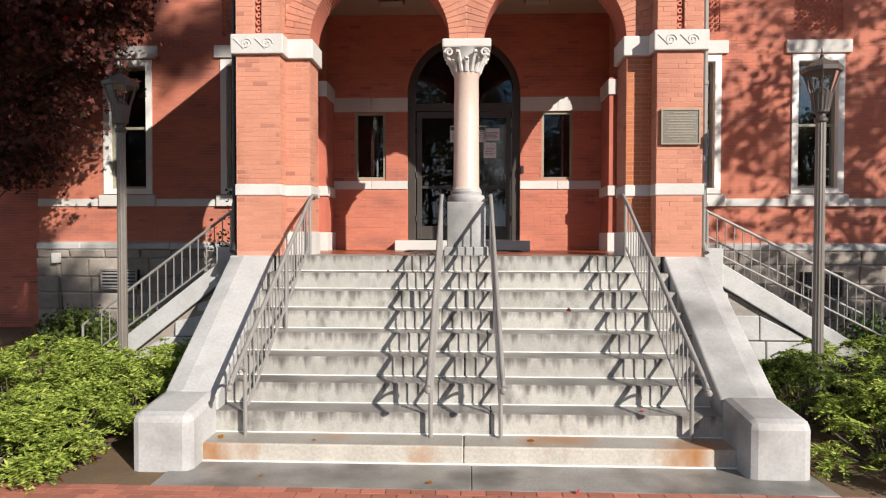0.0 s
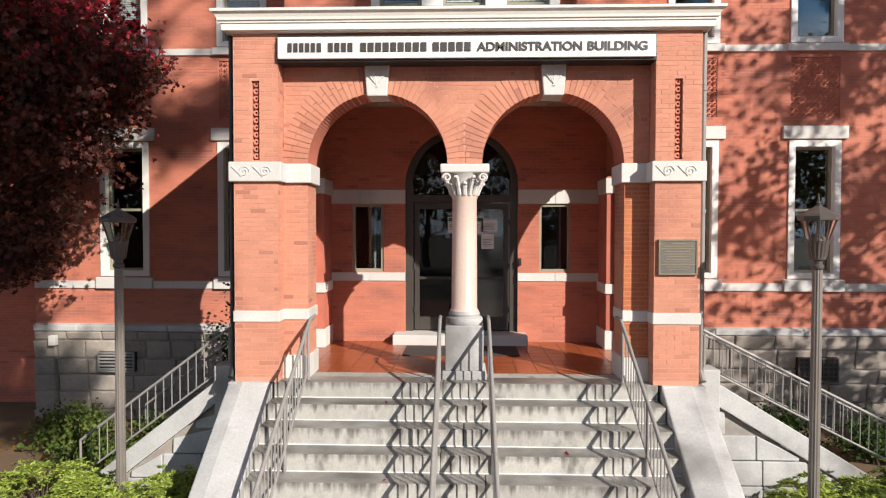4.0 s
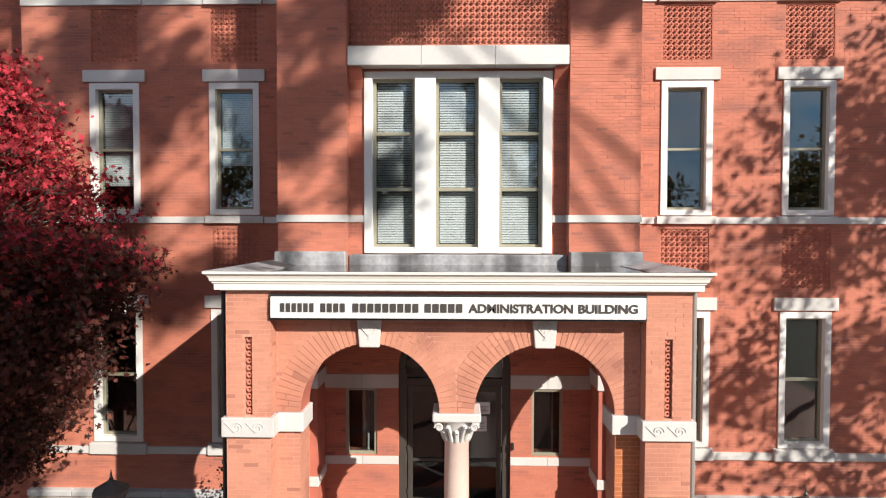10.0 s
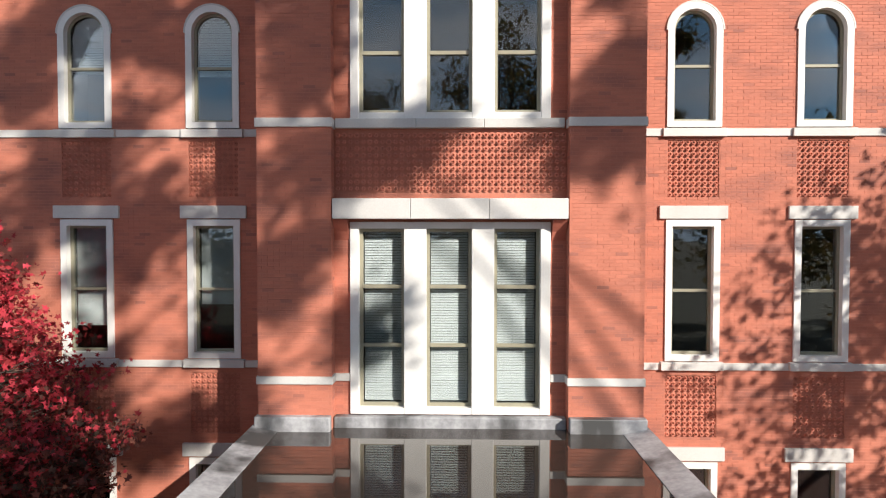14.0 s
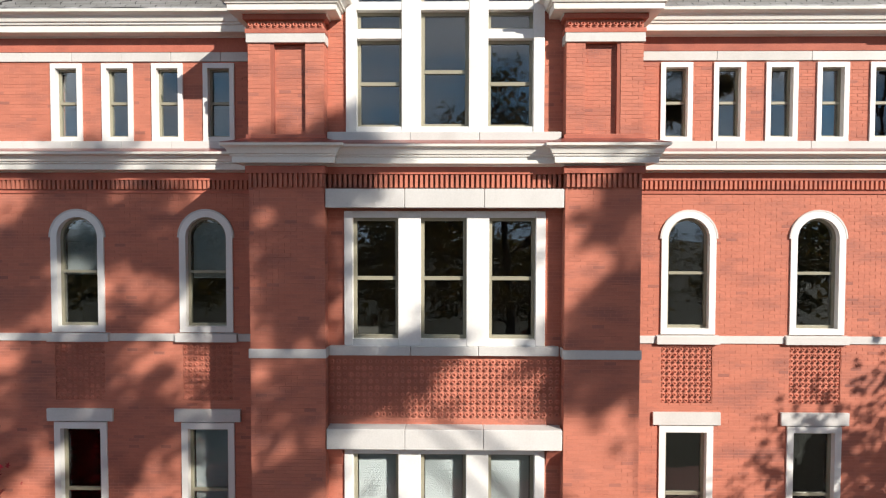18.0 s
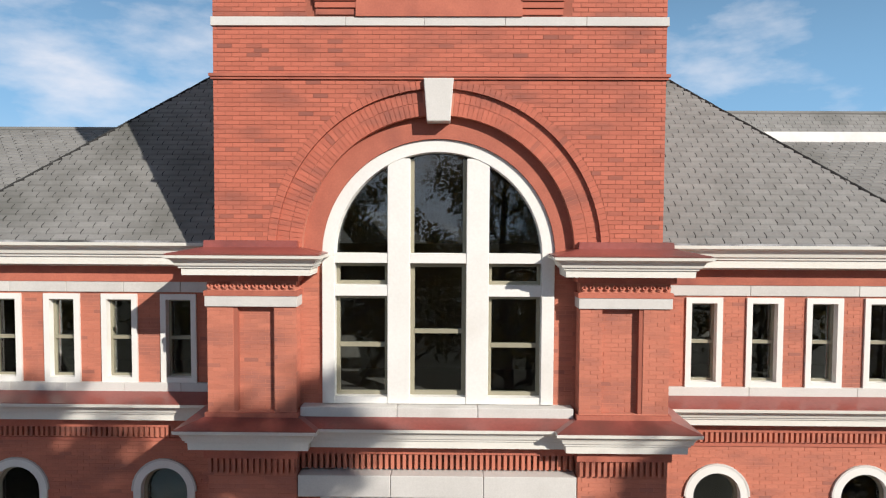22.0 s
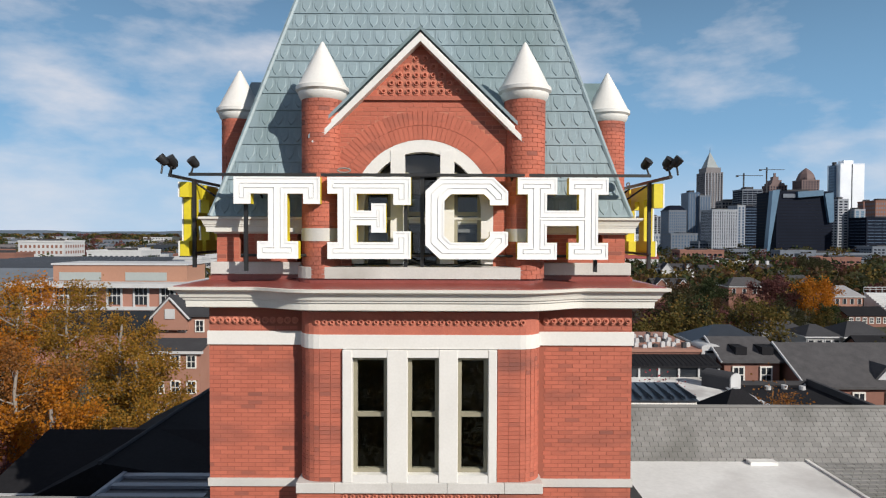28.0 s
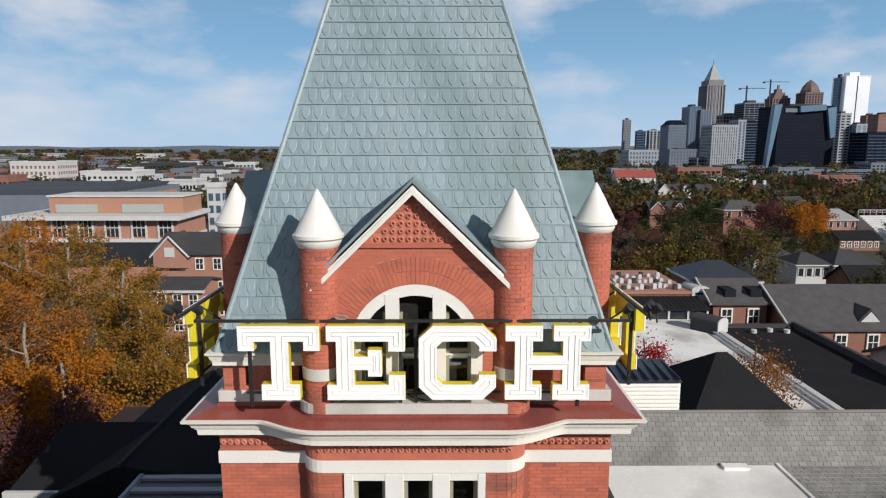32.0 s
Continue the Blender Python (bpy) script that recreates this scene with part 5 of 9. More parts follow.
# ---------------------------------------------------------------- tower shaft
# the bricks of the upper tower are a deeper red
BRICK = worn("deep_red_brick", (0.50, 0.146, 0.092), (0.42, 0.117, 0.073), 2.2, 45, 0.85, 0.3, vary=0.1, stain=(0.20, 0.075, 0.058), stain_at=(0.5, 0.78), streak=3.0, odd=0.08)
UX = 3.1
shaft = thing("tower_shaft", "tall square red brick tower with pale stone bands", "tower", kind="structure")
FY = 11.0
backing(shaft, "-y", FY + 0.006, -UX + 0.006, UX - 0.006, 17.54, 26.1, [arch_hole(0, 2.26, 17.3, 17.56, 2.26), rect_hole(-1.1, 1.1, 23.13, 25.1)], thick=0.3, material=DARK_MORTAR)
bricks(shaft, "-y", FY + 0.006, -UX, UX, 17.56, 26.0, [arch_hole(0, 2.37, 17.3, 17.56, 2.37), rect_hole(-9, 9, 20.65, 20.77), rect_hole(-UX - 1, UX + 1, 23.01, 23.13), rect_hole(-1.8, 1.8, 20.8, 26), rect_hole(-UX - 1, UX + 1, 25.1, 25.3), rect_hole(-9, 9, 25.36, 25.62)], seed=81, single=(-3.05, 3.05, 20.8, 25.1))
for s, way in ((-1, "-x"), (1, "+x")):
    u = (-17.0, -FY - 0.012) if s < 0 else (FY + 0.012, 17.0)
    backing(shaft, way, s * (UX - 0.006), *u, 14.0, 26.1, thick=0.3, material=DARK_MORTAR)
    bricks(shaft, way, s * (UX - 0.006), *u, 17.0, 26.0, [rect_hole(-99, 99, 20.65, 20.77), rect_hole(-99, 99, 23.01, 23.13), rect_hole(-99, 99, 25.1, 25.3)], seed=83)
backing(shaft, "+y", 17.0, -UX, UX, 14, 26.1, thick=0.3, material=DARK_MORTAR)
sq = [(-UX, 16.9), (-UX, FY), (UX, FY), (UX, 16.9)]
for z0, z1 in ((20.65, 20.77), (23.01, 23.13), (25.1, 25.3)):
    xs = [-UX - 0.02, -1.27, -0.2, 0.9, 2.0, UX + 0.02] if z0 < 21 else [-UX - 0.02, -1.6, 1.6, UX + 0.02]
    for a, b in zip(xs, xs[1:]):
        if z0 < 21 or abs(a + b) > 1:
            part("stone_band", box(a + 0.002, b - 0.002, FY - 0.025, FY + 0.1, z0, z1), WHITE if z0 > 25 else LIME, shaft, bevel=0.005)
    for s in (-1, 1):
        part("stone_band", box(*sorted((s * (UX - 0.1), s * (UX + 0.02))), FY + 0.1, 16.9, z0, z1), LIME, shaft, bevel=0.005)
for z in (19.93, 22.34):
    part("string_course", Mesh().sweep(sq, [(-0.05, z), (0.025, z), (0.025, z + 0.025), (0.045, z + 0.035), (0.045, z + 0.075), (-0.05, z + 0.09)]), BRICK_PAINT, shaft)
# arch rings over the great window
part("arch_reveal", Mesh().ring(0, 17.5, 1.65, 1.96, FY + 0.17, FY + 0.5, 0, 180, 48), BRICK_PAINT, shaft)
part("arch_back", Mesh().ring(0, 17.56, 1.9, 2.3, FY + 0.06, FY + 0.35, 0, 180, 48), MORTAR, shaft)
n = 92
for k in range(n):
    a0, a1 = 180 * k / n + 0.1, 180 * (k + 1) / n - 0.1
    if abs((a0 + a1) / 2 - 90) < 5:
        continue
    part("voussoir", Mesh().ring(0, 17.56, 1.9, 2.08 - 0.003, FY + 0.052, FY + 0.2, a0, a1, 1), BRICK, shaft)
    part("voussoir", Mesh().ring(0, 17.56, 2.083, 2.25, FY + 0.05 if k % 2 else FY + 0.053, FY + 0.2, a0, a1, 1), BRICK, shaft)
    part("header_brick", Mesh().ring(0, 17.56, 2.254, 2.365, FY - 0.003 if k % 2 else FY, FY + 0.1, a0, a1, 1), BRICK, shaft)
part("keystone", Mesh().prism([(-0.16, 19.36), (0.16, 19.36), (0.205, 19.94), (-0.205, 19.94)], FY - 0.07, FY + 0.3), LIME, shaft, bevel=0.012)
# corbelled panel and bay
bay = thing("tower_bay", "projecting brick bay on the tower with rounded corners and a corbelled foot", "bay", kind="structure")
BY = 10.68


def bay_line(h, y):
    """The bay's plan: a flat front with quarter-round corners."""
    r = 0.3
    left = [(-h + r - r * math.cos(radians(90 * k / 6)), y + r - r * math.sin(radians(90 * k / 6))) for k in range(7)]
    return [(-h, FY + 0.1)] + left + [(-x, yy) for x, yy in reversed(left)] + [(h, FY + 0.1)]


for k in range(13):
    z = 20.8 + k * BH * 1.42
    out = 0.02 + 0.022 * k
    for s in (-1, 1):
        part("corbel_course", box(*sorted((s * 1.12, s * (1.68 + 0.006 * k))), FY - out, FY + 0.05, z, z + BH * 1.3), BRICK, bay)
for s in (-1, 1):
    backing(bay, "-y", FY - 0.3, *sorted((s * 1.12, s * 1.75)), 21.9, 22.34, thick=0.3, material=DARK_MORTAR)
    bricks(bay, "-y", FY - 0.3, *sorted((s * 1.12, s * 1.756)), 21.9, 22.34, seed=87)
part("niche_back", box(-1.13, 1.13, FY - 0.05, FY + 0.02, 20.77, 22.34), BRICK_PAINT, bay)
for z0, z1 in ((21.06, 21.1), (21.36, 21.4), (21.44, 21.5), (21.54, 21.6), (21.92, 21.98), (22.02, 22.1), (22.14, 22.24)):
    part("ledge", box(-1.12, 1.12, FY - 0.06 - (z0 - 20.8) * 0.15, FY, z0, z1), BRICK_PAINT, bay)
boss_panel(bay, -1.1, 1.1, FY - 0.1, 21.12, 21.32, 0.1)
boss_panel(bay, -1.1, 1.1, FY - 0.16, 21.66, 21.88, 0.1)
part("head_courses", box(-1.13, 1.13, FY - 0.3, FY, 22.2, 22.34), BRICK_PAINT, bay)
part("string_course", Mesh().sweep([(-1.78, FY), (-1.78, FY - 0.32), (1.78, FY - 0.32), (1.78, FY)], [(-0.1, 22.34), (0.0, 22.34), (0.0, 22.365), (0.03, 22.375), (0.03, 22.415), (-0.1, 22.43)]), BRICK_PAINT, bay)
for s in (-1, 1):
    backing(bay, "-y", BY + 0.006, *sorted((s * 1.12, s * 1.745)), 22.42, 23.05, thick=0.3, material=DARK_MORTAR)
    bricks(bay, "-y", BY + 0.006, *sorted((s * 1.12, s * 1.75)), 22.43, 23.05, seed=88)
boss_panel(bay, -1.12, 1.12, BY + 0.02, 22.46, 23.04)
for a, b in ((-1.75, -1.2), (-1.2, -0.39), (-0.39, 0.39), (0.39, 1.2), (1.2, 1.75)):
    part("bay_sill", box(a + 0.002, b - 0.002, BY - 0.05, FY, 23.05, 23.2), LIME, bay, bevel=0.008)


def round_bricks(parent, h, y, z0, z1, x_in, seed):
    """Brick courses that follow the bay's rounded corners."""
    line = [Vector(p) for p in bay_line(h, y)]
    v, f = [], []
    for c in range(round((z1 - z0) / BH)):
        za, zb = z0 + c * BH + 0.003, z0 + (c + 1) * BH - 0.003
        for i, (a, b) in enumerate(zip(line, line[1:])):
            e = b - a
            if e.length > 1:
                spans = [(0, (-x_in - a.x) / e.x), ((x_in - a.x) / e.x, 1)]
            else:
                spans = [(0, 1)]
            nor = Vector((e.y, -e.x)).normalized() * 0.008
            for t0, t1 in spans:
                k = max(1, round(e.length * (t1 - t0) / 0.16))
                for j in range(k):
                    p, q = a + e * (t0 + (t1 - t0) * j / k) + e.normalized() * 0.003, a + e * (t0 + (t1 - t0) * (j + 1) / k) - e.normalized() * 0.003
                    n = len(v)
                    v += [(p.x, p.y, za), (q.x, q.y, za), (q.x, q.y, zb), (p.x, p.y, zb), (p.x + nor.x, p.y + nor.y, za), (q.x + nor.x, q.y + nor.y, za), (q.x + nor.x, q.y + nor.y, zb), (p.x + nor.x, p.y + nor.y, zb)]
                    f += [(n + 4, n + 5, n + 6, n + 7), (n, n + 1, n + 5, n + 4), (n + 1, n + 2, n + 6, n + 5), (n + 2, n + 3, n + 7, n + 6), (n + 3, n, n + 4, n + 7)]
    return part("bricks", quick("bricks", v, f, BRICK), None, parent, kind="stuff")


for s in (-1, 1):
    pl = [p for p in bay_line(1.72, BY) if p[0] * s > 0.2]
    poly = pl + ([(-1.1, BY), (-1.1, FY + 0.1)] if s < 0 else [(1.1, FY + 0.1), (1.1, BY)])
    part("mortar", Mesh().slab(poly, 23.2, 25.1), MORTAR, bay)
round_bricks(bay, 1.72, BY, 23.2, 25.1, 1.1, 5)
part("stone_band", Mesh().sweep(bay_line(1.72, BY), [(-0.2, 25.1), (0.02, 25.1), (0.02, 25.3), (-0.2, 25.3)]), WHITE, bay)
part("brick_band", Mesh().sweep(bay_line(1.72, BY), [(-0.2, 25.3), (0.01, 25.3), (0.01, 25.62), (-0.2, 25.62)]), BRICK_PAINT, bay)
boss_panel(bay, -1.5, 1.5, BY - 0.03, 25.42, 25.54, 0.105)
for s in (-1, 1):
    boss_panel(bay, *sorted((s * 1.78, s * 3.08)), FY - 0.03, 25.4, 25.52, 0.105)
triple(23.2, 25.09, BY, 1.09, ((-0.95, -0.46), (-0.17, 0.27), (0.54, 0.97)), (0.5,), "white-cased triple window in the tower bay")

# ---------------------------------------------------------------- tower top
top = thing("tower_top", "tower head with cream cornice, red metal deck and brick corner piers", "tower", kind="structure")
curve = [(-2.35 + 0.95 * k / 12, FY - 0.37 * (0.5 - 0.5 * math.cos(math.pi * k / 12))) for k in range(13)]
line = [(-UX, 16.9), (-UX, FY)] + curve + [(-x, y) for x, y in reversed(curve)] + [(UX, FY), (UX, 16.9)]
part("cornice", Mesh().sweep(line, [(-0.1, 25.64)] + moulding(25.64, 25.97, 0.42)[1:-1] + [(-0.1, 26.0)]), CREAM, top)
part("deck", Mesh().sweep(line, [(-0.45, 25.95), (0.36, 25.95), (0.36, 25.985), (-0.45, 26.12)]), REDROOF, top)
part("deck_core", box(-UX + 0.1, UX - 0.1, 11.1, 16.9, 25.5, 26.1), REDROOF, top)
for s in (-1, 1):
    a, b = sorted((s * 1.74, s * 3.06))
    part("upstand", box(a, b, 11.0, 11.4, 26.0, 26.14), REDROOF, top)
    part("plinth_stone", box(a, b, 10.96, 11.4, 26.13, 26.31), LIME, top, bevel=0.012)
    c, d = sorted((s * 1.8, s * 2.98))
    backing(top, "-y", 11.006, c + 0.006, d - 0.006, 26.31, 26.76, [rect_hole(*sorted((s * 2.55, s * 2.65)), 26.38, 26.74)], thick=0.3)
    bricks(top, "-y", 11.006, c, d, 26.31, 26.76, [rect_hole(*sorted((s * 2.3, s * 2.42)), 26.36, 26.74), rect_hole(*sorted((s * 2.55, s * 2.65)), 26.38, 26.74)], seed=91)
    bricks(top, "+x" if s > 0 else "-x", s * 2.974, *((11.0, 16.8) if s > 0 else (-16.8, -11.0)), 26.31, 26.76, seed=92)
    part("side_pier", box(*sorted((s * 2.7, s * 2.97)), 11.3, 16.8, 26.1, 26.8), MORTAR, top)
    for k in range(4):
        part("boss", Mesh().ring(s * 2.36, 26.42 + k * 0.09, 0.014, 0.034, 10.98, 11.05, 0, 360, 10), TERRA, top)
    part("side_plinth", box(*sorted((s * 2.96, s * 3.06)), 11.4, 16.8, 26.1, 26.31), LIME, top, bevel=0.01)
part("small_cornice", Mesh().sweep([(-2.98, 16.8), (-2.98, 11.0), (2.98, 11.0), (2.98, 16.8)], [(-0.1, 26.72)] + moulding(26.72, 26.96, 0.2) + [(-0.1, 26.97)]), CREAM, top)
part("middle_upstand", Mesh().sweep(bay_line(1.75, 10.6), [(-0.3, 26.0), (0.02, 26.0), (0.02, 26.1), (-0.3, 26.12)]), REDROOF, top)
part("middle_plinth", Mesh().sweep(bay_line(1.73, 10.58), [(-0.3, 26.1), (0.03, 26.1), (0.03, 26.26), (-0.3, 26.28)]), LIME, top)

# spire
spire = thing("spire", "steep pyramid spire clad in pale green embossed metal tiles", "roof", kind="structure")
Z0, ZA, SL = 26.97, 37.27, 0.293


def spire_h(z):
    flare = 0.01 * max(0.0, 1 - (z - Z0) / 0.8) ** 2
    return (ZA - z) * SL + flare


part("core", Mesh().hexa([(-2.98, NAVE - 2.98, Z0), (2.98, NAVE - 2.98, Z0), (2.98, NAVE + 2.98, Z0), (-2.98, NAVE + 2.98, Z0)] + [(a * 0.02, NAVE + b * 0.02, ZA - 0.05) for a, b in ((-1, -1), (1, -1), (1, 1), (-1, 1))]), COPPER, spire)
TH, TW = 0.268, 0.195
single_tiles = 0
for way in range(4):
    rot = Matrix.Rotation(math.pi / 2 * way, 3, "Z")
    mt = Mesh()
    k, z = 0, Z0
    while z < ZA - 0.4:
        z1 = min(z + TH, ZA - 0.1)
        h0, h1 = spire_h(z), spire_h(z1)
        n0 = math.floor(-h0 / TW) - 1
        off = 0.5 * TW * (k % 2)
        for i in range(n0, -n0 + 1):
            a, b = i * TW + off, (i + 1) * TW + off
            a0, b0, a1, b1 = max(a, -h0), min(b, h0), max(a, -h1), min(b, h1)
            if b0 - a0 < 0.03:
                continue
            if b1 <= a1:
                a1 = b1 = max(-h1, min(h1, (a0 + b0) / 2))
            y0, y1 = -h0 - 0.03, -h1 - 0.008
            v = [(a0 + 0.002, y0, z + 0.004), (b0 - 0.002, y0, z + 0.004), (b1 - 0.002, y1, z1 + 0.02), (a1 + 0.002, y1, z1 + 0.02), (a0 + 0.002, y0 + 0.03, z), (b0 - 0.002, y0 + 0.03, z)]
            alone = way == 0 and single_tiles < 300 and z > 29.6 and b0 - a0 > TW * 0.95
            hold = Mesh() if alone else mt
            hold.add([rot @ Vector(p) + Vector((0, NAVE, 0)) for p in v], [(0, 1, 2, 3), (4, 5, 1, 0)])
            if b0 - a0 > TW * 0.8 and way in (0, 1, 3) and b1 - a1 > TW * 0.7:
                cx, sl = (a + b) / 2, (y1 - y0) / (z1 - z)
                pts = [(-0.068, 0.25), (-0.07, 0.14), (-0.052, 0.085), (0, 0.028), (0.052, 0.085), (0.07, 0.14), (0.068, 0.25)]
                vv = [(cx + px, y0 + sl * pz - 0.002, z + pz) for px, pz in pts] + [(cx + px * 0.8, y0 + sl * pz - 0.010, z + 0.02 + pz * 0.9) for px, pz in pts]
                hold.add([rot @ Vector(p) + Vector((0, NAVE, 0)) for p in vv], [(j, j + 1, j + 8, j + 7) for j in range(6)] + [tuple(range(7, 14))])
            if alone:
                part("metal_tile", quick("metal_tile", hold.v, hold.f, COPPER), None, spire)
                single_tiles += 1
        z, k = z + TH, k + 1
    part("metal_tiles", quick("metal_tiles", mt.v, mt.f, COPPER), None, spire, kind="stuff")
for sx, sy in ((-1, -1), (1, -1), (1, 1), (-1, 1)):
    m = Mesh()
    zz = [Z0 + 0.25 * k for k in range(40)]
    for a, b in zip(zz, zz[1:]):
        m.bar((sx * spire_h(a), NAVE + sy * spire_h(a), a), (sx * spire_h(b), NAVE + sy * spire_h(b), b), 0.046, 8, 0.043)
    part("hip_roll", m, COPPER, spire)


def dormer(rz):
    """A gabled dormer between two turrets on one side of the spire; built for the front and turned."""
    d = thing("dormer", "brick gable with white coping and an arched window between cone-capped turrets", "dormer", (0, NAVE, 0), group="tower dormers", kind="structure")
    g = 10.72 - NAVE
    hole = [arch_hole(0.03, 1.0, 26.2, 27.05, 1.0)]

    def gable(z):
        return (-9, -1.4 + max(0, z - 28.03) * 0.98) if z > 28.03 else None

    def gable2(z):
        return (1.4 - max(0, z - 28.03) * 0.98, 9) if z > 28.03 else None
    backing(d, "-y", g + 0.006, -1.4, 1.4, 26.2, 29.4, hole + [gable, gable2], thick=0.3)
    bricks(d, "-y", g + 0.006, -1.4, 1.4, 26.25, 29.4, [arch_hole(0.03, 1.0, 26.2, 27.05, 1.41), gable, gable2] + [rect_hole(0.114 * k - 0.58, 0.58 - 0.114 * k, 28.67 + 0.114 * k, 28.784 + 0.114 * k) for k in range(5)], seed=95)
    for r0, r1, cnt in ((1.0, 1.2, 52), (1.205, 1.405, 60)):
        for k in range(cnt):
            w = 180 / cnt
            part("voussoir", Mesh().ring(0.03, 27.05, r0, r1, g - 0.003, g + 0.1, w * k + 0.13, w * (k + 1) - 0.13, 1), BRICK, d)
    part("panel_ledge", box(-0.8, 0.8, g - 0.035, g + 0.05, 28.6, 28.66), BRICK_PAINT, d)
    for k in range(5):
        w = 0.58 - 0.114 * k
        boss_panel(d, -w, w, g - 0.012, 28.67 + 0.114 * k, 28.784 + 0.114 * k, 0.114)
    # coping
    for s in (-1, 1):
        m = Mesh()
        a, b = Vector((s * 1.5, 0, 28.0)), Vector((0, 0, 29.47))
        e = (b - a).normalized()
        nrm = Vector((e.z, 0, -e.x)) * s
        for o0, o1, y0, y1 in ((0.0, 0.062, g - 0.17, g + 0.1), (-0.032, 0.0, g - 0.13, g + 0.1)):
            q = [a - nrm * o1, b + Vector((0, 0, -o1 * 1.4)), b + Vector((0, 0, -o0 * 1.4)), a - nrm * o0]
            m.add([(p.x, y0, p.z) for p in q] + [(p.x, y1, p.z) for p in q], [(0, 1, 2, 3), (7, 6, 5, 4), (0, 4, 5, 1), (1, 5, 6, 2), (2, 6, 7, 3), (3, 7, 4, 0)])
        part("coping", m, WHITE, d)
    # roof behind the gable
    m = Mesh()
    for z in (28.06, 28.115):
        m.v += [(-1.55, g - 0.15, z - 0.02), (0, g - 0.15, z + 1.49), (1.55, g - 0.15, z - 0.02), (-1.55, -1.0, z - 0.02), (0, -1.0, z + 1.49), (1.55, -1.0, z - 0.02)]
    m.f += [(0, 1, 4, 3), (1, 2, 5, 4), (6, 9, 10, 7), (7, 10, 11, 8), (0, 6, 7, 1), (1, 7, 8, 2), (0, 3, 9, 6), (2, 8, 11, 5)]
    part("dormer_roof", m, COPPER, d)
    part("dormer_body", box(-1.38, 1.38, g + 0.25, -1.2, 26.2, 28.0), MORTAR, d)
    # arched window
    wn = part("dormer_window", Mesh().ring(0.03, 27.05, 0.83, 1.0, g + 0.0, g + 0.2, 0, 180, 32).box(-0.97, -0.8, g, g + 0.2, 26.3, 27.05).box(0.86, 1.03, g, g + 0.2, 26.3, 27.05), WHITE, d)
    for a, b in ((-0.42, -0.22), (0.28, 0.48)):
        part("mullion", box(a, b, g - 0.01, g + 0.2, 26.3, 27.9), WHITE, wn)
    for a, b in ((-0.8, -0.42), (-0.22, 0.28), (0.48, 0.86)):
        part("sash", Mesh().box(a, b, g + 0.1, g + 0.16, 26.98, 27.04).box(a, a + 0.05, g + 0.1, g + 0.16, 26.3, 27.6).box(b - 0.05, b, g + 0.1, g + 0.16, 26.3, 27.6), SASH, wn)
        clear(part("pane", pane_box(a, b, g + 0.13, 26.3, 27.85 if a == -0.22 else 27.5), DOORGLASS, wn))
    # dark sheet close behind the panes, coloured for the unlit dormer inside
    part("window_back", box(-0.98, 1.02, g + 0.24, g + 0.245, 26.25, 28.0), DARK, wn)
    # turrets
    for s in (-1, 1):
        cx, cy = s * 1.44 + 0.04, 10.83 - NAVE
        t = part("turret", Mesh().lathe([(0.285, 26.1), (0.285, 28.68)], cx, cy, 24), MORTAR, d, smooth=True)
        v, f = [], []
        for c in range(42):
            za = 26.1 + c * BH
            for k in range(12):
                n = len(v)
                for r, zz in ((0.28, za + 0.003), (0.28, za + BH - 0.003), (0.292, za + 0.003), (0.292, za + BH - 0.003)):
                    for q in range(4):
                        ang = 2 * math.pi * (k + 0.5 * (c % 2) + 0.02 + 0.96 * q / 3) / 12
                        v.append((cx + r * math.cos(ang), cy + r * math.sin(ang), zz))
                for q in range(3):
                    f += [(n + 8 + q, n + 9 + q, n + 13 + q, n + 12 + q), (n + 4 + q, n + 12 + q, n + 13 + q, n + 5 + q), (n + q, n + 1 + q, n + 9 + q, n + 8 + q)]
                f += [(n, n + 8, n + 12, n + 4), (n + 3, n + 7, n + 15, n + 11)]
        part("bricks", quick("bricks", v, f, BRICK), None, t, kind="stuff")
        part("turret_band", Mesh().lathe([(0.3, 26.62), (0.3, 26.8)], cx, cy, 24), LIME, t, smooth=True)
        part("cone_cap", Mesh().lathe([(0.29, 28.6), (0.31, 28.62), (0.34, 28.68), (0.34, 28.71), (0.375, 28.74), (0.375, 28.79), (0.34, 28.82), (0.17, 29.16), (0.025, 29.43), (0.005, 29.45)], cx, cy, 32), WHITE, t, smooth=True)
    d.matrix_basis = pose(0, NAVE, 0, 0, 0, rz)
    return d


front = dormer(0)
for r in (90, -90, 180):
    copy_thing(front, pose(0, NAVE, 0, 0, 0, r))

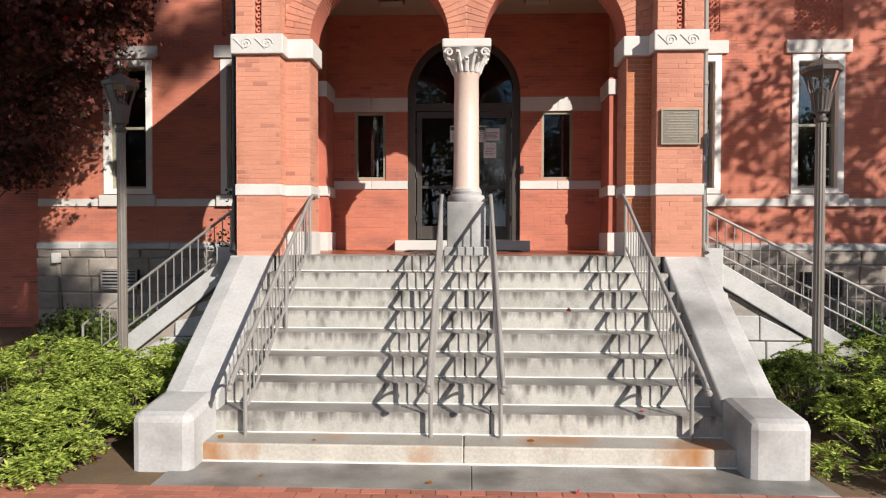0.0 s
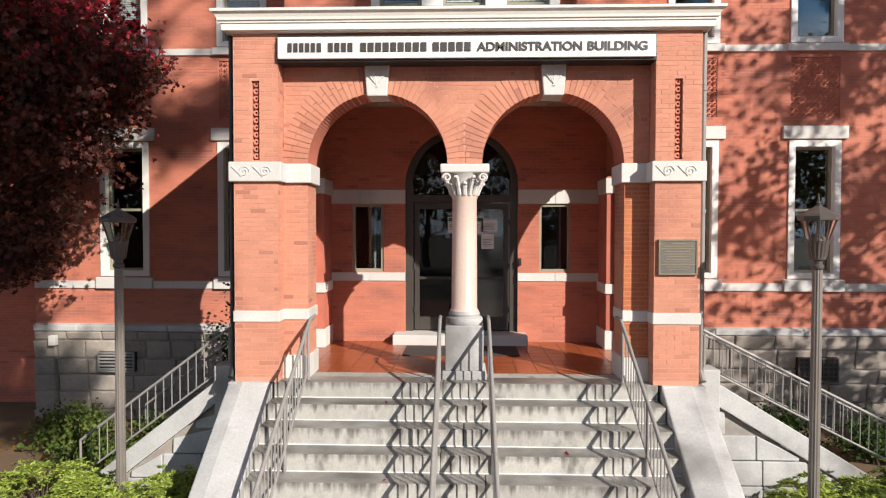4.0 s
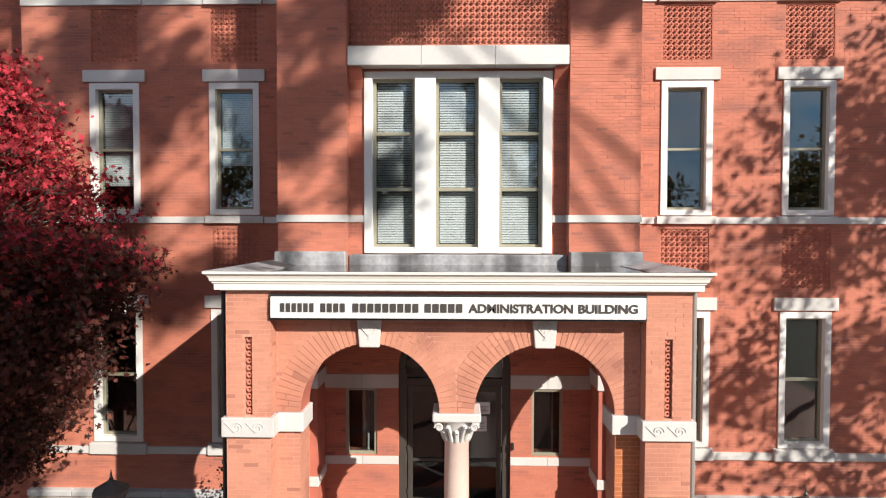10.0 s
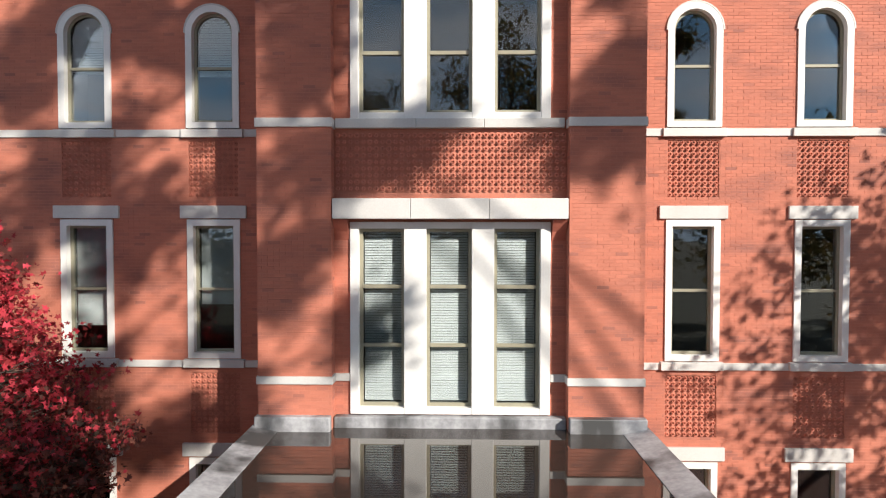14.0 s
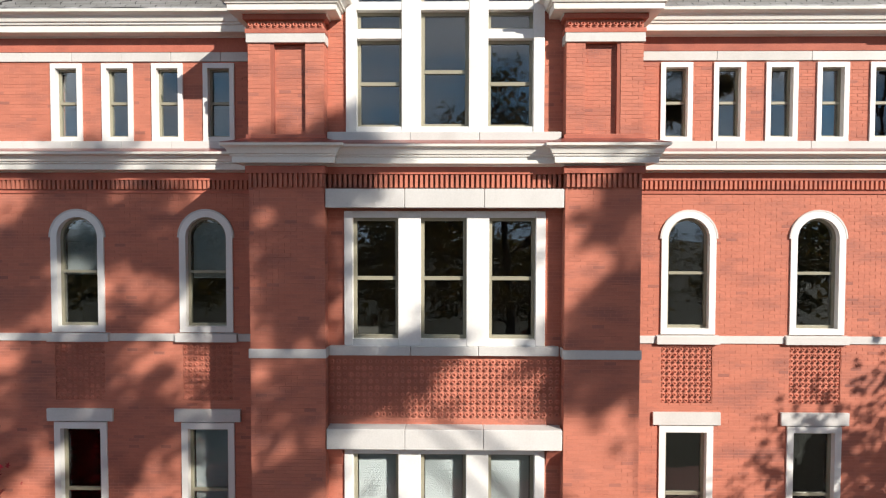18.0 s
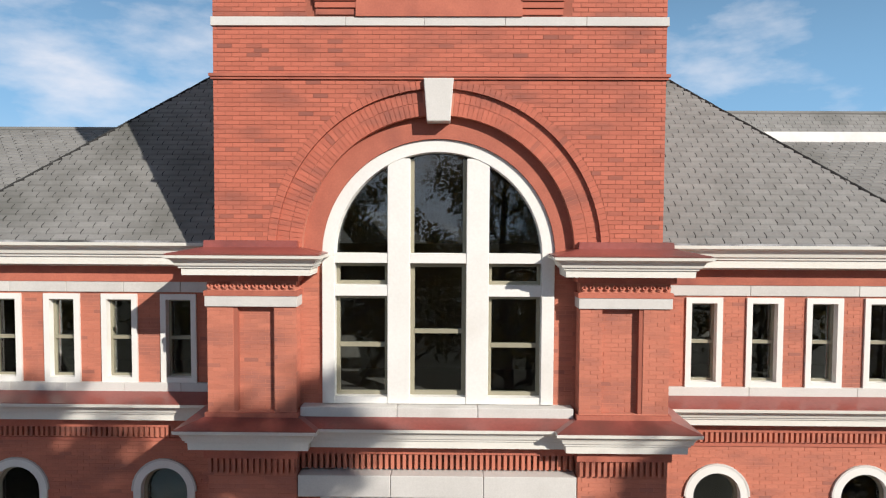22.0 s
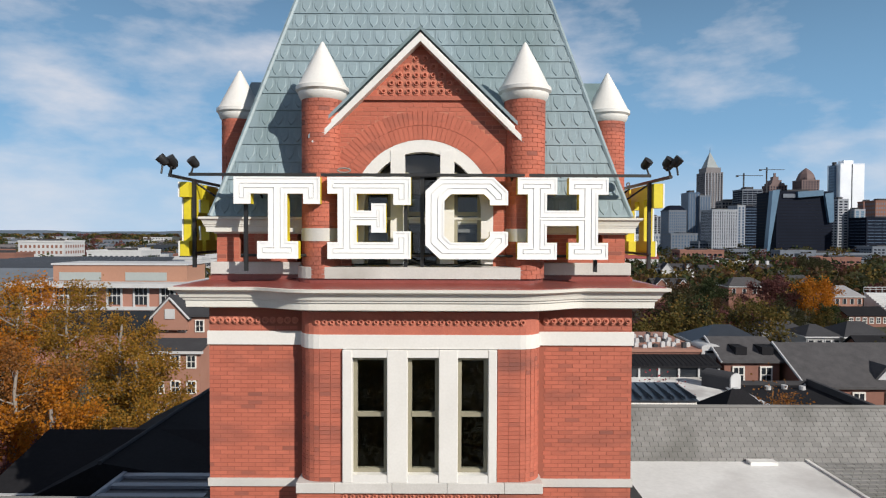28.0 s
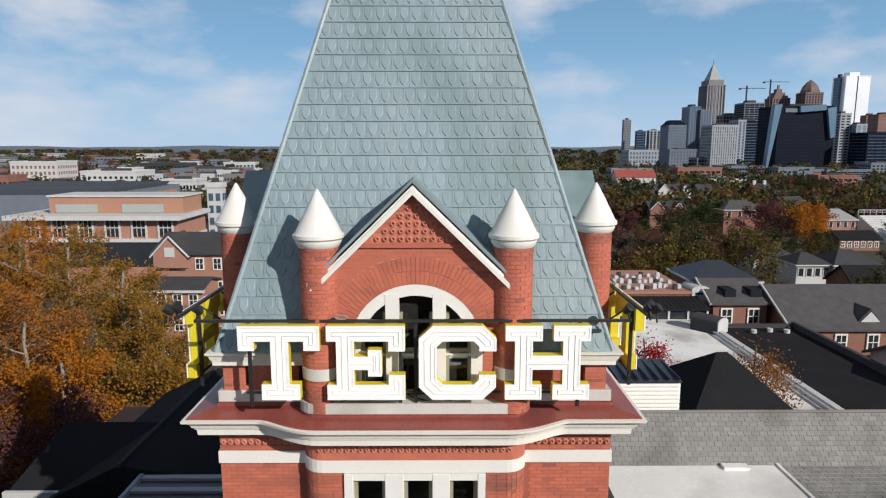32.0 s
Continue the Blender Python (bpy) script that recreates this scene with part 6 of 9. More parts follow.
# ---------------------------------------------------------------- big letters
YELLOW = worn("yellow_paint", (0.72, 0.60, 0.03), (0.62, 0.50, 0.02), 2, 30, 0.5, 0.03)
FACE = worn("letter_white", (0.90, 0.90, 0.885), (0.85, 0.85, 0.83), 2, 30, 0.5, 0.03)
TUBE = mat("glass_tube", (0.80, 0.80, 0.78), 0.3)
GLYPH = {
    "T": [(-2.54, 27.5), (-2.54, 27.13), (-2.31, 27.13), (-2.31, 27.27), (-2.07, 27.27), (-2.07, 26.62), (-2.22, 26.62), (-2.22, 26.38), (-1.66, 26.38), (-1.66, 26.62), (-1.81, 26.62), (-1.81, 27.27), (-1.59, 27.27), (-1.59, 27.13), (-1.36, 27.13), (-1.36, 27.5)],
    "E": [(-1.26, 27.5), (-1.26, 27.27), (-1.12, 27.27), (-1.12, 26.61), (-1.26, 26.61), (-1.26, 26.38), (-0.12, 26.38), (-0.12, 26.76), (-0.36, 26.76), (-0.36, 26.61), (-0.86, 26.61), (-0.86, 26.84), (-0.66, 26.84), (-0.66, 26.74), (-0.46, 26.74), (-0.46, 27.14), (-0.66, 27.14), (-0.66, 27.04), (-0.86, 27.04), (-0.86, 27.27), (-0.36, 27.27), (-0.36, 27.12), (-0.12, 27.12), (-0.12, 27.5)],
    "C": [(0.28, 27.5), (0.08, 27.31), (0.08, 26.57), (0.28, 26.38), (1.01, 26.38), (1.21, 26.57), (1.21, 26.76), (0.96, 26.76), (0.96, 26.69), (0.88, 26.61), (0.43, 26.61), (0.34, 26.7), (0.34, 27.18), (0.43, 27.27), (0.88, 27.27), (0.96, 27.19), (0.96, 27.12), (1.21, 27.12), (1.21, 27.31), (1.01, 27.5)],
    "H": [(1.34, 27.5), (1.34, 27.27), (1.48, 27.27), (1.48, 26.61), (1.34, 26.61), (1.34, 26.38), (1.88, 26.38), (1.88, 26.61), (1.74, 26.61), (1.74, 26.84), (2.18, 26.84), (2.18, 26.61), (2.04, 26.61), (2.04, 26.38), (2.58, 26.38), (2.58, 26.61), (2.44, 26.61), (2.44, 27.27), (2.58, 27.27), (2.58, 27.5), (2.04, 27.5), (2.04, 27.27), (2.18, 27.27), (2.18, 27.05), (1.74, 27.05), (1.74, 27.27), (1.88, 27.27), (1.88, 27.5)],
}


def inset(poly, d):
    out, n = [], len(poly)
    for i in range(n):
        p, q, r = Vector(poly[i - 1]), Vector(poly[i]), Vector(poly[(i + 1) % n])
        a, b = (q - p).normalized(), (r - q).normalized()
        na, nb = Vector((-a.y, a.x)), Vector((-b.y, b.x))
        s = na + nb
        out.append(tuple(q + s * (d / max(s.dot(na), 0.3))))
    return out


LY = 10.42 - NAVE
made = []
for ch, poly in GLYPH.items():
    lt = thing("sign_letter", "big white letter %s with yellow sides and glass tubing" % ch, "sign letter", (0, NAVE, 0), group="tower letters")
    part("letter_can", Mesh().prism(poly, LY + 0.025, LY + 0.16), YELLOW, lt, "yellow painted sides")
    m, n = Mesh(), len(poly)
    ins = inset(poly, 0.028)
    v = [(x, LY, z) for x, z in poly] + [(x, LY, z) for x, z in ins] + [(x, LY + 0.02, z) for x, z in poly] + [(x, LY + 0.03, z) for x, z in ins]
    f = [(i, (i + 1) % n, n + (i + 1) % n, n + i) for i in range(n)] + [(i, 2 * n + i, 2 * n + (i + 1) % n, (i + 1) % n) for i in range(n)] + [(n + i, n + (i + 1) % n, 3 * n + (i + 1) % n, 3 * n + i) for i in range(n)]
    part("rim", m.add(v, f), FACE, lt)
    part("face", Mesh().prism(inset(poly, 0.02), LY + 0.007, LY + 0.026), FACE, lt)
    m = Mesh()
    tub = inset(poly, 0.085)
    for a, b in zip(tub, tub[1:] + tub[:1]):
        m.bar((a[0], LY + 0.002, a[1]), (b[0], LY + 0.002, b[1]), 0.006, 5)
    part("tube", m, TUBE, lt, "thin grey glass tube")
    made.append(lt)
fr = thing("steel_sign_frame", "black steel frame with floodlights that carries the letters", "frame", (0, NAVE, 0), group="sign frames")
part("top_bar", Mesh().box(-3.2, 3.2, LY + 0.12, LY + 0.17, 27.52, 27.56), BLACK, fr)
part("lower_bar", Mesh().bar((-2.5, LY + 0.2, 26.42), (2.5, LY + 0.2, 26.42), 0.02), BLACK, fr)
for x in (-2.43, 2.45, -0.2, 0.03):
    part("post", box(x - 0.025, x + 0.025, LY + 0.17, LY + 0.22, 26.2, 27.53), BLACK, fr)
for x in (-1.31, 1.28, -2.3, 2.3):
    part("stay", Mesh().bar((x, LY + 0.17, 27.5), (x, LY + 0.75, 27.1), 0.015), BLACK, fr)
m = Mesh()
for k in range(12):
    a, b = 2 * math.pi * k / 12, 2 * math.pi * (k + 1) / 12
    m.bar((-1.05 + 0.09 * math.cos(a), LY + 0.12, 27.6 + 0.03 * math.sin(a)), (-1.05 + 0.09 * math.cos(b), LY + 0.12, 27.6 + 0.03 * math.sin(b)), 0.012, 5)
part("cable_loop", m, RAIL, fr)
m = Mesh()
for k in range(16):
    a, b = k / 16, (k + 1) / 16
    m.bar((-0.3 + 1.3 * a, LY + 0.25, 26.45 - 0.2 * math.sin(math.pi * a)), (-0.3 + 1.3 * b, LY + 0.25, 26.45 - 0.2 * math.sin(math.pi * b)), 0.012, 5)
part("cable", m, BLACK, fr)
for s in (-1, 1):
    for k in (0, 1):
        fl = part("floodlight", Mesh().lathe([(0.04, -0.08), (0.06, -0.05), (0.068, 0.06), (0.055, 0.065)], 0, 0, 14), BLACK, fr, "small black floodlight", smooth=True)
        fl.matrix_basis = pose(s * (3.14 + 0.3 * k), LY + 0.15, 27.71 + 0.02 * k, 35, s * 30, 0)
        part("lamp_arm", Mesh().bar((s * (3.18 + 0.3 * k), LY + 0.15, 27.54), (s * (3.14 + 0.3 * k), LY + 0.15, 27.66), 0.014), BLACK, fr)
for r in (90, -90):
    for ob in made + [fr]:
        copy_thing(ob, pose(-0.18 if r < 0 else 0.18, NAVE, 0, 0, 0, r))

# ---------------------------------------------------------------- roofs
RS = 0.955
EZ, EY = 17.66, WY - 0.46


def slates(parent, x_of, y0, y1, z0, rise, name="slates", ew=0.24, eh=0.15, seed=3, single=None):
    """Courses of slates up a slope that faces -y; x_of(y) gives the ends of each course."""
    rnd = random.Random(seed)
    v, f = [], []
    ln = math.hypot(1, rise)
    n = int((y1 - y0) * ln / eh)
    made = 0
    for k in range(n):
        ya, yb = y0 + (y1 - y0) * k / n, y0 + (y1 - y0) * (k + 0.94) / n
        a, b = x_of((ya + yb) / 2)
        x = math.floor(a / ew) * ew - ew * 0.5 * (k % 2)
        while x < b:
            p, q = max(x, a) + 0.006, min(x + ew, b) - 0.006
            if q - p > 0.02:
                t = 0.018 + rnd.uniform(0, 0.014)
                i = len(v)
                za, zb = z0 + (ya - y0) * rise, z0 + (yb - y0) * rise
                six = [(p, ya, za + t + 0.006), (q, ya, za + t + 0.006), (q, yb, zb + 0.004), (p, yb, zb + 0.004), (p, ya, za - 0.01), (q, ya, za - 0.01)]
                if single and made < 150 and single[0] < p and q < single[1] and q - p > 0.8 * ew:
                    part("slate", quick("slate", six, [(0, 1, 2, 3), (4, 5, 1, 0)], SLATE), None, parent)
                    made += 1
                else:
                    v += six
                    f += [(i, i + 1, i + 2, i + 3), (i + 4, i + 5, i + 1, i)]
            x += ew
    return part(name, quick(name, v, f, SLATE), None, parent, kind="stuff")


wing_roof = thing("roof_wing", "grey slate hipped roof on both sides of the tower", "roof", kind="structure")
HXW, HXE = 8.1, 7.88
m = Mesh()
rid = 4.6
v = [(-HXW, EY, EZ), (HXE, EY, EZ), (HXE - rid, EY + rid, EZ + RS * rid), (-HXW + rid, EY + rid, EZ + RS * rid), (-HXW, 22, EZ), (HXE, 22, EZ), (HXE - rid, 22, EZ + RS * rid), (-HXW + rid, 22, EZ + RS * rid)]
m.add(v, [(0, 1, 2, 3), (4, 0, 3, 7), (1, 5, 6, 2), (3, 2, 6, 7)])
part("slope", m, UNDER, wing_roof)
slates(wing_roof, lambda y: (-HXW + (y - EY), -UX + 0.02), EY, EY + rid, EZ + 0.01, RS, seed=5, ew=0.27, eh=0.14, single=(-5.6, -3.1))
slates(wing_roof, lambda y: (UX - 0.02, HXE - (y - EY)), EY, EY + rid, EZ + 0.01, RS, seed=6, ew=0.27, eh=0.14)
for s in (-1, 1):
    m = Mesh()
    for k in range(18):
        a, b = rid * k / 18, rid * (k + 0.98) / 18
        hx = HXW if s < 0 else HXE
        m.bar((s * (hx - a), EY + a, EZ + RS * a + 0.01), (s * (hx - b), EY + b, EZ + RS * b + 0.02), 0.028, 6)
    part("hip_ridge", m, UNDER, wing_roof)
    part("gutter_edge", box(*sorted((s * UX, s * (9.2 if s < 0 else 14))), EY - 0.02, EY + 0.35, EZ - 0.02, EZ + 0.02), LEAD, wing_roof)
part("flat_side", Mesh().box(-9.2, -HXW - 0.1, EY, 15.5, 17.4, 17.62).box(HXE + 0.1, 14, EY, 15.5, 17.4, 17.62), LEAD, wing_roof)

main_left = thing("roof_main_west", "long grey slate roof behind the wing", "roof", kind="structure")
part("slope", Mesh().add([(-40, 12.7, 17.85), (-3.2, 12.7, 17.85), (-3.2, 17.3, 20.1), (-40, 17.3, 20.1), (-40, 20.6, 17.6), (-3.2, 20.6, 17.6)], [(0, 1, 2, 3), (3, 2, 5, 4)]), UNDER, main_left)
slates(main_left, lambda y: (-13.0, -3.2), 12.7, 17.3, 17.87, 0.489, seed=8, ew=0.28, eh=0.18)
part("ridge_cap", Mesh().bar((-40, 17.3, 20.13), (-3.2, 17.3, 20.13), 0.06, 8), SLATE, main_left)
main_right = thing("roof_main_east", "grey slate roof with a white flat roof before it", "roof", kind="structure")
MEMBRANE = worn("white_membrane", (0.84, 0.835, 0.81), (0.70, 0.695, 0.67), 0.5, 8, 0.7, 0.05, stain=(0.36, 0.33, 0.31), stain_at=(0.49, 0.74))
part("flat_roof", box(3.05, 11.2, 16.4, 20.6, 19.8, 19.95), MEMBRANE, main_right)
part("roof_kerb", Mesh().box(3.05, 11.3, 16.32, 16.44, 19.7, 20.0).box(11.2, 11.3, 16.44, 20.6, 19.7, 20.0), MEMBRANE, main_right)
part("roof_hatch", box(9.4, 10.2, 20.2, 20.5, 19.95, 20.04), MEMBRANE, main_right)
part("slope", Mesh().add([(3, 20.5, 19.9), (40, 20.5, 19.9), (40, 21.6, 21.29), (3, 21.6, 21.29), (40, 12.8, 17.9), (11.3, 12.8, 17.9), (11.3, 20.5, 19.9), (40, 27, 19), (3, 27, 19), (3.2, 12.8, 17.9), (3.2, 16.4, 19.8), (11.3, 16.4, 19.8)], [(0, 1, 2, 3), (5, 4, 1, 6), (3, 2, 7, 8), (9, 5, 11, 10)]), UNDER, main_right)
part("ridge_cap", Mesh().bar((3, 21.6, 21.31), (40, 21.6, 21.31), 0.06, 8), SLATE, main_right)
slates(main_right, lambda y: (3.0, 19.5), 20.5, 21.6, 19.91, 1.264, seed=9, ew=0.26, eh=0.16)
slates(main_right, lambda y: (3.2, 11.2), 12.8, 16.32, 17.92, 0.528, seed=10, ew=0.26, eh=0.16)
slates(main_right, lambda y: (11.35, 19.5), 12.8, 20.5, 17.92, 0.2597, seed=12, ew=0.27, eh=0.17)

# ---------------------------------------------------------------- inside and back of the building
rooms = thing("interior", "plain rooms behind the windows, walls coloured dark for gloom", "room", kind="structure")
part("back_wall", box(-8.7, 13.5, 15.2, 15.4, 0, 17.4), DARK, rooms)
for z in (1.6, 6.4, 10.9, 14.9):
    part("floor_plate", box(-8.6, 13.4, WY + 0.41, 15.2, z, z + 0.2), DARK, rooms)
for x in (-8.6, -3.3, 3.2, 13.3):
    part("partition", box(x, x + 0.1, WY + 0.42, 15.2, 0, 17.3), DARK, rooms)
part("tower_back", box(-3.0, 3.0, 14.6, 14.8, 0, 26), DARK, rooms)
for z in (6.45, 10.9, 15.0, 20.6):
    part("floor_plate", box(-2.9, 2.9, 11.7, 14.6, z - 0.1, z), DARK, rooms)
back = part("rear_walls", Mesh().box(-40, -8.76, 13.4, 13.8, 0, 17.9).box(13.5, 40, 15.2, 15.6, 0, 19).box(-14, 40, 27.6, 28, 0, 17), MORTAR)
tagged(back, "red brick walls of the rear range", "wall", kind="structure")
bricks(back, "-y", 13.4, -14, -8.76, 0, 17.9, seed=99)

# ---------------------------------------------------------------- handrails
def handrail(x):
    h = thing("stair_handrail", "grey painted iron handrail with thin balusters on the stone stairs", "handrail", (x, 0, 0), group="stair handrails")
    top = lambda y: 1.03 + 0.62 * (y - 5.66)
    m = Mesh()
    pts = [(5.22, top(5.22) - 0.02), (5.4, top(5.4)), (8.0, top(8.0)), (8.25, top(8.0) + 0.13), (8.5, top(8.0) + 0.14)]
    for (a, b), (c, d) in zip(pts, pts[1:]):
        m.bar((0, a, b), (0, c, d), 0.024, 10)
    part("top_rail", m, RAIL, h, smooth=True)
    part("end_knob", Mesh().lathe([(0.0, -0.035), (0.026, -0.024), (0.035, 0), (0.026, 0.024), (0.0, 0.035)], 0, 0, 12), RAIL, h, smooth=True).matrix_basis = pose(0, 5.2, top(5.2) - 0.03)
    m = Mesh()
    for k in range(10):
        a, b = math.pi * k / 10, math.pi * (k + 1) / 10
        m.bar((0, 5.42 - 0.2 * math.cos(a), 0.72 + 0.12 * math.sin(a)), (0, 5.42 - 0.2 * math.cos(b), 0.72 + 0.12 * math.sin(b)), 0.016, 8)
    part("scroll", m, RAIL, h)
    part("bottom_rail", Mesh().bar((0, 5.66, top(5.66) - 0.6), (0, 8.05, top(8.05) - 0.6), 0.016, 8), RAIL, h)
    for y, z0 in ((5.6, S1), (6.98, S1 + 4 * SR), (8.12, 1.79)):
        part("post", Mesh().bar((0, y, z0), (0, y, top(min(y, 8.05)) - 0.01), 0.02, 8), RAIL, h)
    for k in range(19):
        y = 5.73 + 0.123 * k
        part("baluster", Mesh().bar((0, y, top(y) - 0.6), (0, y, top(y) - 0.01), 0.0085, 6), RAIL, h)
    return h


first = handrail(-2.1)
for x in (-0.33, 0.33, 2.1):
    copy_thing(first, pose(x, 0, 0))

# ---------------------------------------------------------------- vents in the foundation
def vent(label, x0, x1, z0, z1, slatted):
    vt = thing("foundation_vent", label, "vent", ((x0 + x1) / 2, WY, z0), group="foundation vents")
    w, h = (x1 - x0) / 2, z1 - z0
    part("backing", box(-w, w, -0.16, -0.02, 0, h), BLACK, vt)
    e = 0.03
    part("frame", Mesh().box(-w, -w + e, -0.185, -0.15, 0, h).box(w - e, w, -0.185, -0.15, 0, h).box(-w + e, w - e, -0.185, -0.15, 0, e).box(-w + e, w - e, -0.185, -0.15, h - e, h), RAIL if slatted else LAMPMETAL, vt)
    if slatted:
        for k in range(5):
            z = e + (h - 2 * e) * (k + 0.2) / 5
            part("slat", Mesh().hexa([(-w + e, -0.18, z), (w - e, -0.18, z), (w - e, -0.15, z + 0.03), (-w + e, -0.15, z + 0.03), (-w + e, -0.18, z + 0.012), (w - e, -0.18, z + 0.012), (w - e, -0.15, z + 0.042), (-w + e, -0.15, z + 0.042)]), RAIL, vt)
    else:
        for k in range(4):
            part("grille_bar", box(-w + e, w - e, -0.178, -0.16, e + (h - 2 * e) * (k + 0.8) / 4.6, e + (h - 2 * e) * (k + 0.8) / 4.6 + 0.014), LAMPMETAL, vt)
        for k in range(7):
            x = -w + e + 2 * (w - e) * (k + 0.8) / 7.6
            part("grille_bar", box(x - 0.007, x + 0.007, -0.182, -0.162, e, h - e), LAMPMETAL, vt)


vent("dark iron grille set in the stone foundation", 6.5, 7.28, 0.89, 1.37, False)
vent("grey slatted vent set in the stone foundation", -7.37, -6.62, 0.97, 1.37, True)
electric_box = thing("junction_box", "small pale electrical box on the foundation", "box", (-8.3, WY, 1.5))
part("case", box(-0.07, 0.07, -0.2, -0.09, 0, 0.2), WHITE, electric_box, bevel=0.01)
part("conduit", Mesh().bar((0, -0.12, 0.0), (0, -0.12, -1.52), 0.016, 6), RAIL, electric_box)

# ---------------------------------------------------------------- side stairs
for s in (-1, 1):
    st = thing("side_stairs", "stone side stairs behind a sloping coping with an iron rail", "stairs", (s * 3.1, 8.55, 0), kind="structure")
    x0, x1, z0, z1 = 0.3, 2.75 if s > 0 else 2.2, 1.78, 0.3
    zz = lambda x: z0 + (z1 - z0) * (x - x0) / (x1 - x0)
    bx = lambda a, b, *r: box(*sorted((s * a, s * b)), *r)
    m = Mesh()
    m.prism([(s * x0, z0 - 0.32), (s * x1, z1 - 0.32), (s * x1, z1), (s * x0, z0)] if s > 0 else [(s * x1, z1 - 0.32), (s * x0, z0 - 0.32), (s * x0, z0), (s * x1, z1)], 0, 0.3)
    part("coping", m, CHEEK, st, bevel=0.012)
    part("end_pier", bx(0.18, 0.44, -0.04, 0.34, 1.2, 1.9), CHEEK, st, bevel=0.012)
    rnd = random.Random(7)
    part("wall_core", Mesh().prism([(s * 0.0, -0.1), (s * x1, -0.1), (s * x1, z1 - 0.34), (s * x0, z0 - 0.34), (0, z0 - 0.3)] if s > 0 else [(s * x1, -0.1), (0, -0.1), (0, z0 - 0.3), (s * x0, z0 - 0.34), (s * x1, z1 - 0.34)], 0.08, 0.26), BASE, st)
    for c in range(4):
        za, zb = -0.1 + 0.36 * c, 0.25 + 0.36 * c
        x = 0.02
        while x < x1:
            ln = rnd.uniform(0.45, 0.8)
            e = min(x + ln, x1)
            lim = [min(zb, zz(max(q, x0)) - 0.33) for q in (x, e)]
            if min(lim) > za + 0.03:
                part("wall_stone", Mesh().hexa([(s * (x + 0.006), 0.03, za), (s * (e - 0.006), 0.03, za), (s * (e - 0.006), 0.1, za), (s * (x + 0.006), 0.1, za), (s * (x + 0.006), 0.04, lim[0] - 0.008), (s * (e - 0.006), 0.045, lim[1] - 0.008), (s * (e - 0.006), 0.1, lim[1] - 0.008), (s * (x + 0.006), 0.1, lim[0] - 0.008)]), CHEEK, st, bevel=0.014)
            x = e
    for k in range(9):
        part("step", bx(0.02 + 0.28 * k, 0.32 + 0.28 * k, 0.3, 2.0, -0.1, 1.79 - 0.2 * (k + 1)), STEP, st, bevel=0.01)
    for y in (0.15, 2.05):
        rail = thing("side_handrail", "grey iron handrail with thin balusters on the side stairs", "handrail", (s * 3.1, 8.55 + y, 0), group="side handrails")
        ext = 3.6 if s > 0 else 2.5
        tz = lambda x: z0 + (z1 - z0) * (x - x0) / (x1 - x0) + 0.62
        part("top_rail", Mesh().bar((s * 0.25, 0, tz(0.25)), (s * ext, 0, max(tz(ext), 0.75)), 0.02, 8), RAIL, rail)
        part("bottom_rail", Mesh().bar((s * 0.25, 0, tz(0.25) - 0.52), (s * ext, 0, max(tz(ext), 0.75) - 0.52), 0.014, 8), RAIL, rail)
        for k in range(int((ext - 0.3) / 0.12)):
            x = 0.3 + 0.12 * k
            zt = tz(0.25) + (max(tz(ext), 0.75) - tz(0.25)) * (x - 0.25) / (ext - 0.25)
            part("baluster", Mesh().bar((s * x, 0, zt - 0.52), (s * x, 0, zt), 0.0085, 6), RAIL, rail)
        for x in (0.28, ext):
            zt = tz(0.25) + (max(tz(ext), 0.75) - tz(0.25)) * (x - 0.25) / (ext - 0.25)
            part("post", Mesh().bar((s * x, 0, zt - 0.72), (s * x, 0, zt), 0.018, 8), RAIL, rail)

# ---------------------------------------------------------------- lamps
LGLASS = glass_mat("lamp_glass", (0.9, 0.9, 0.88))


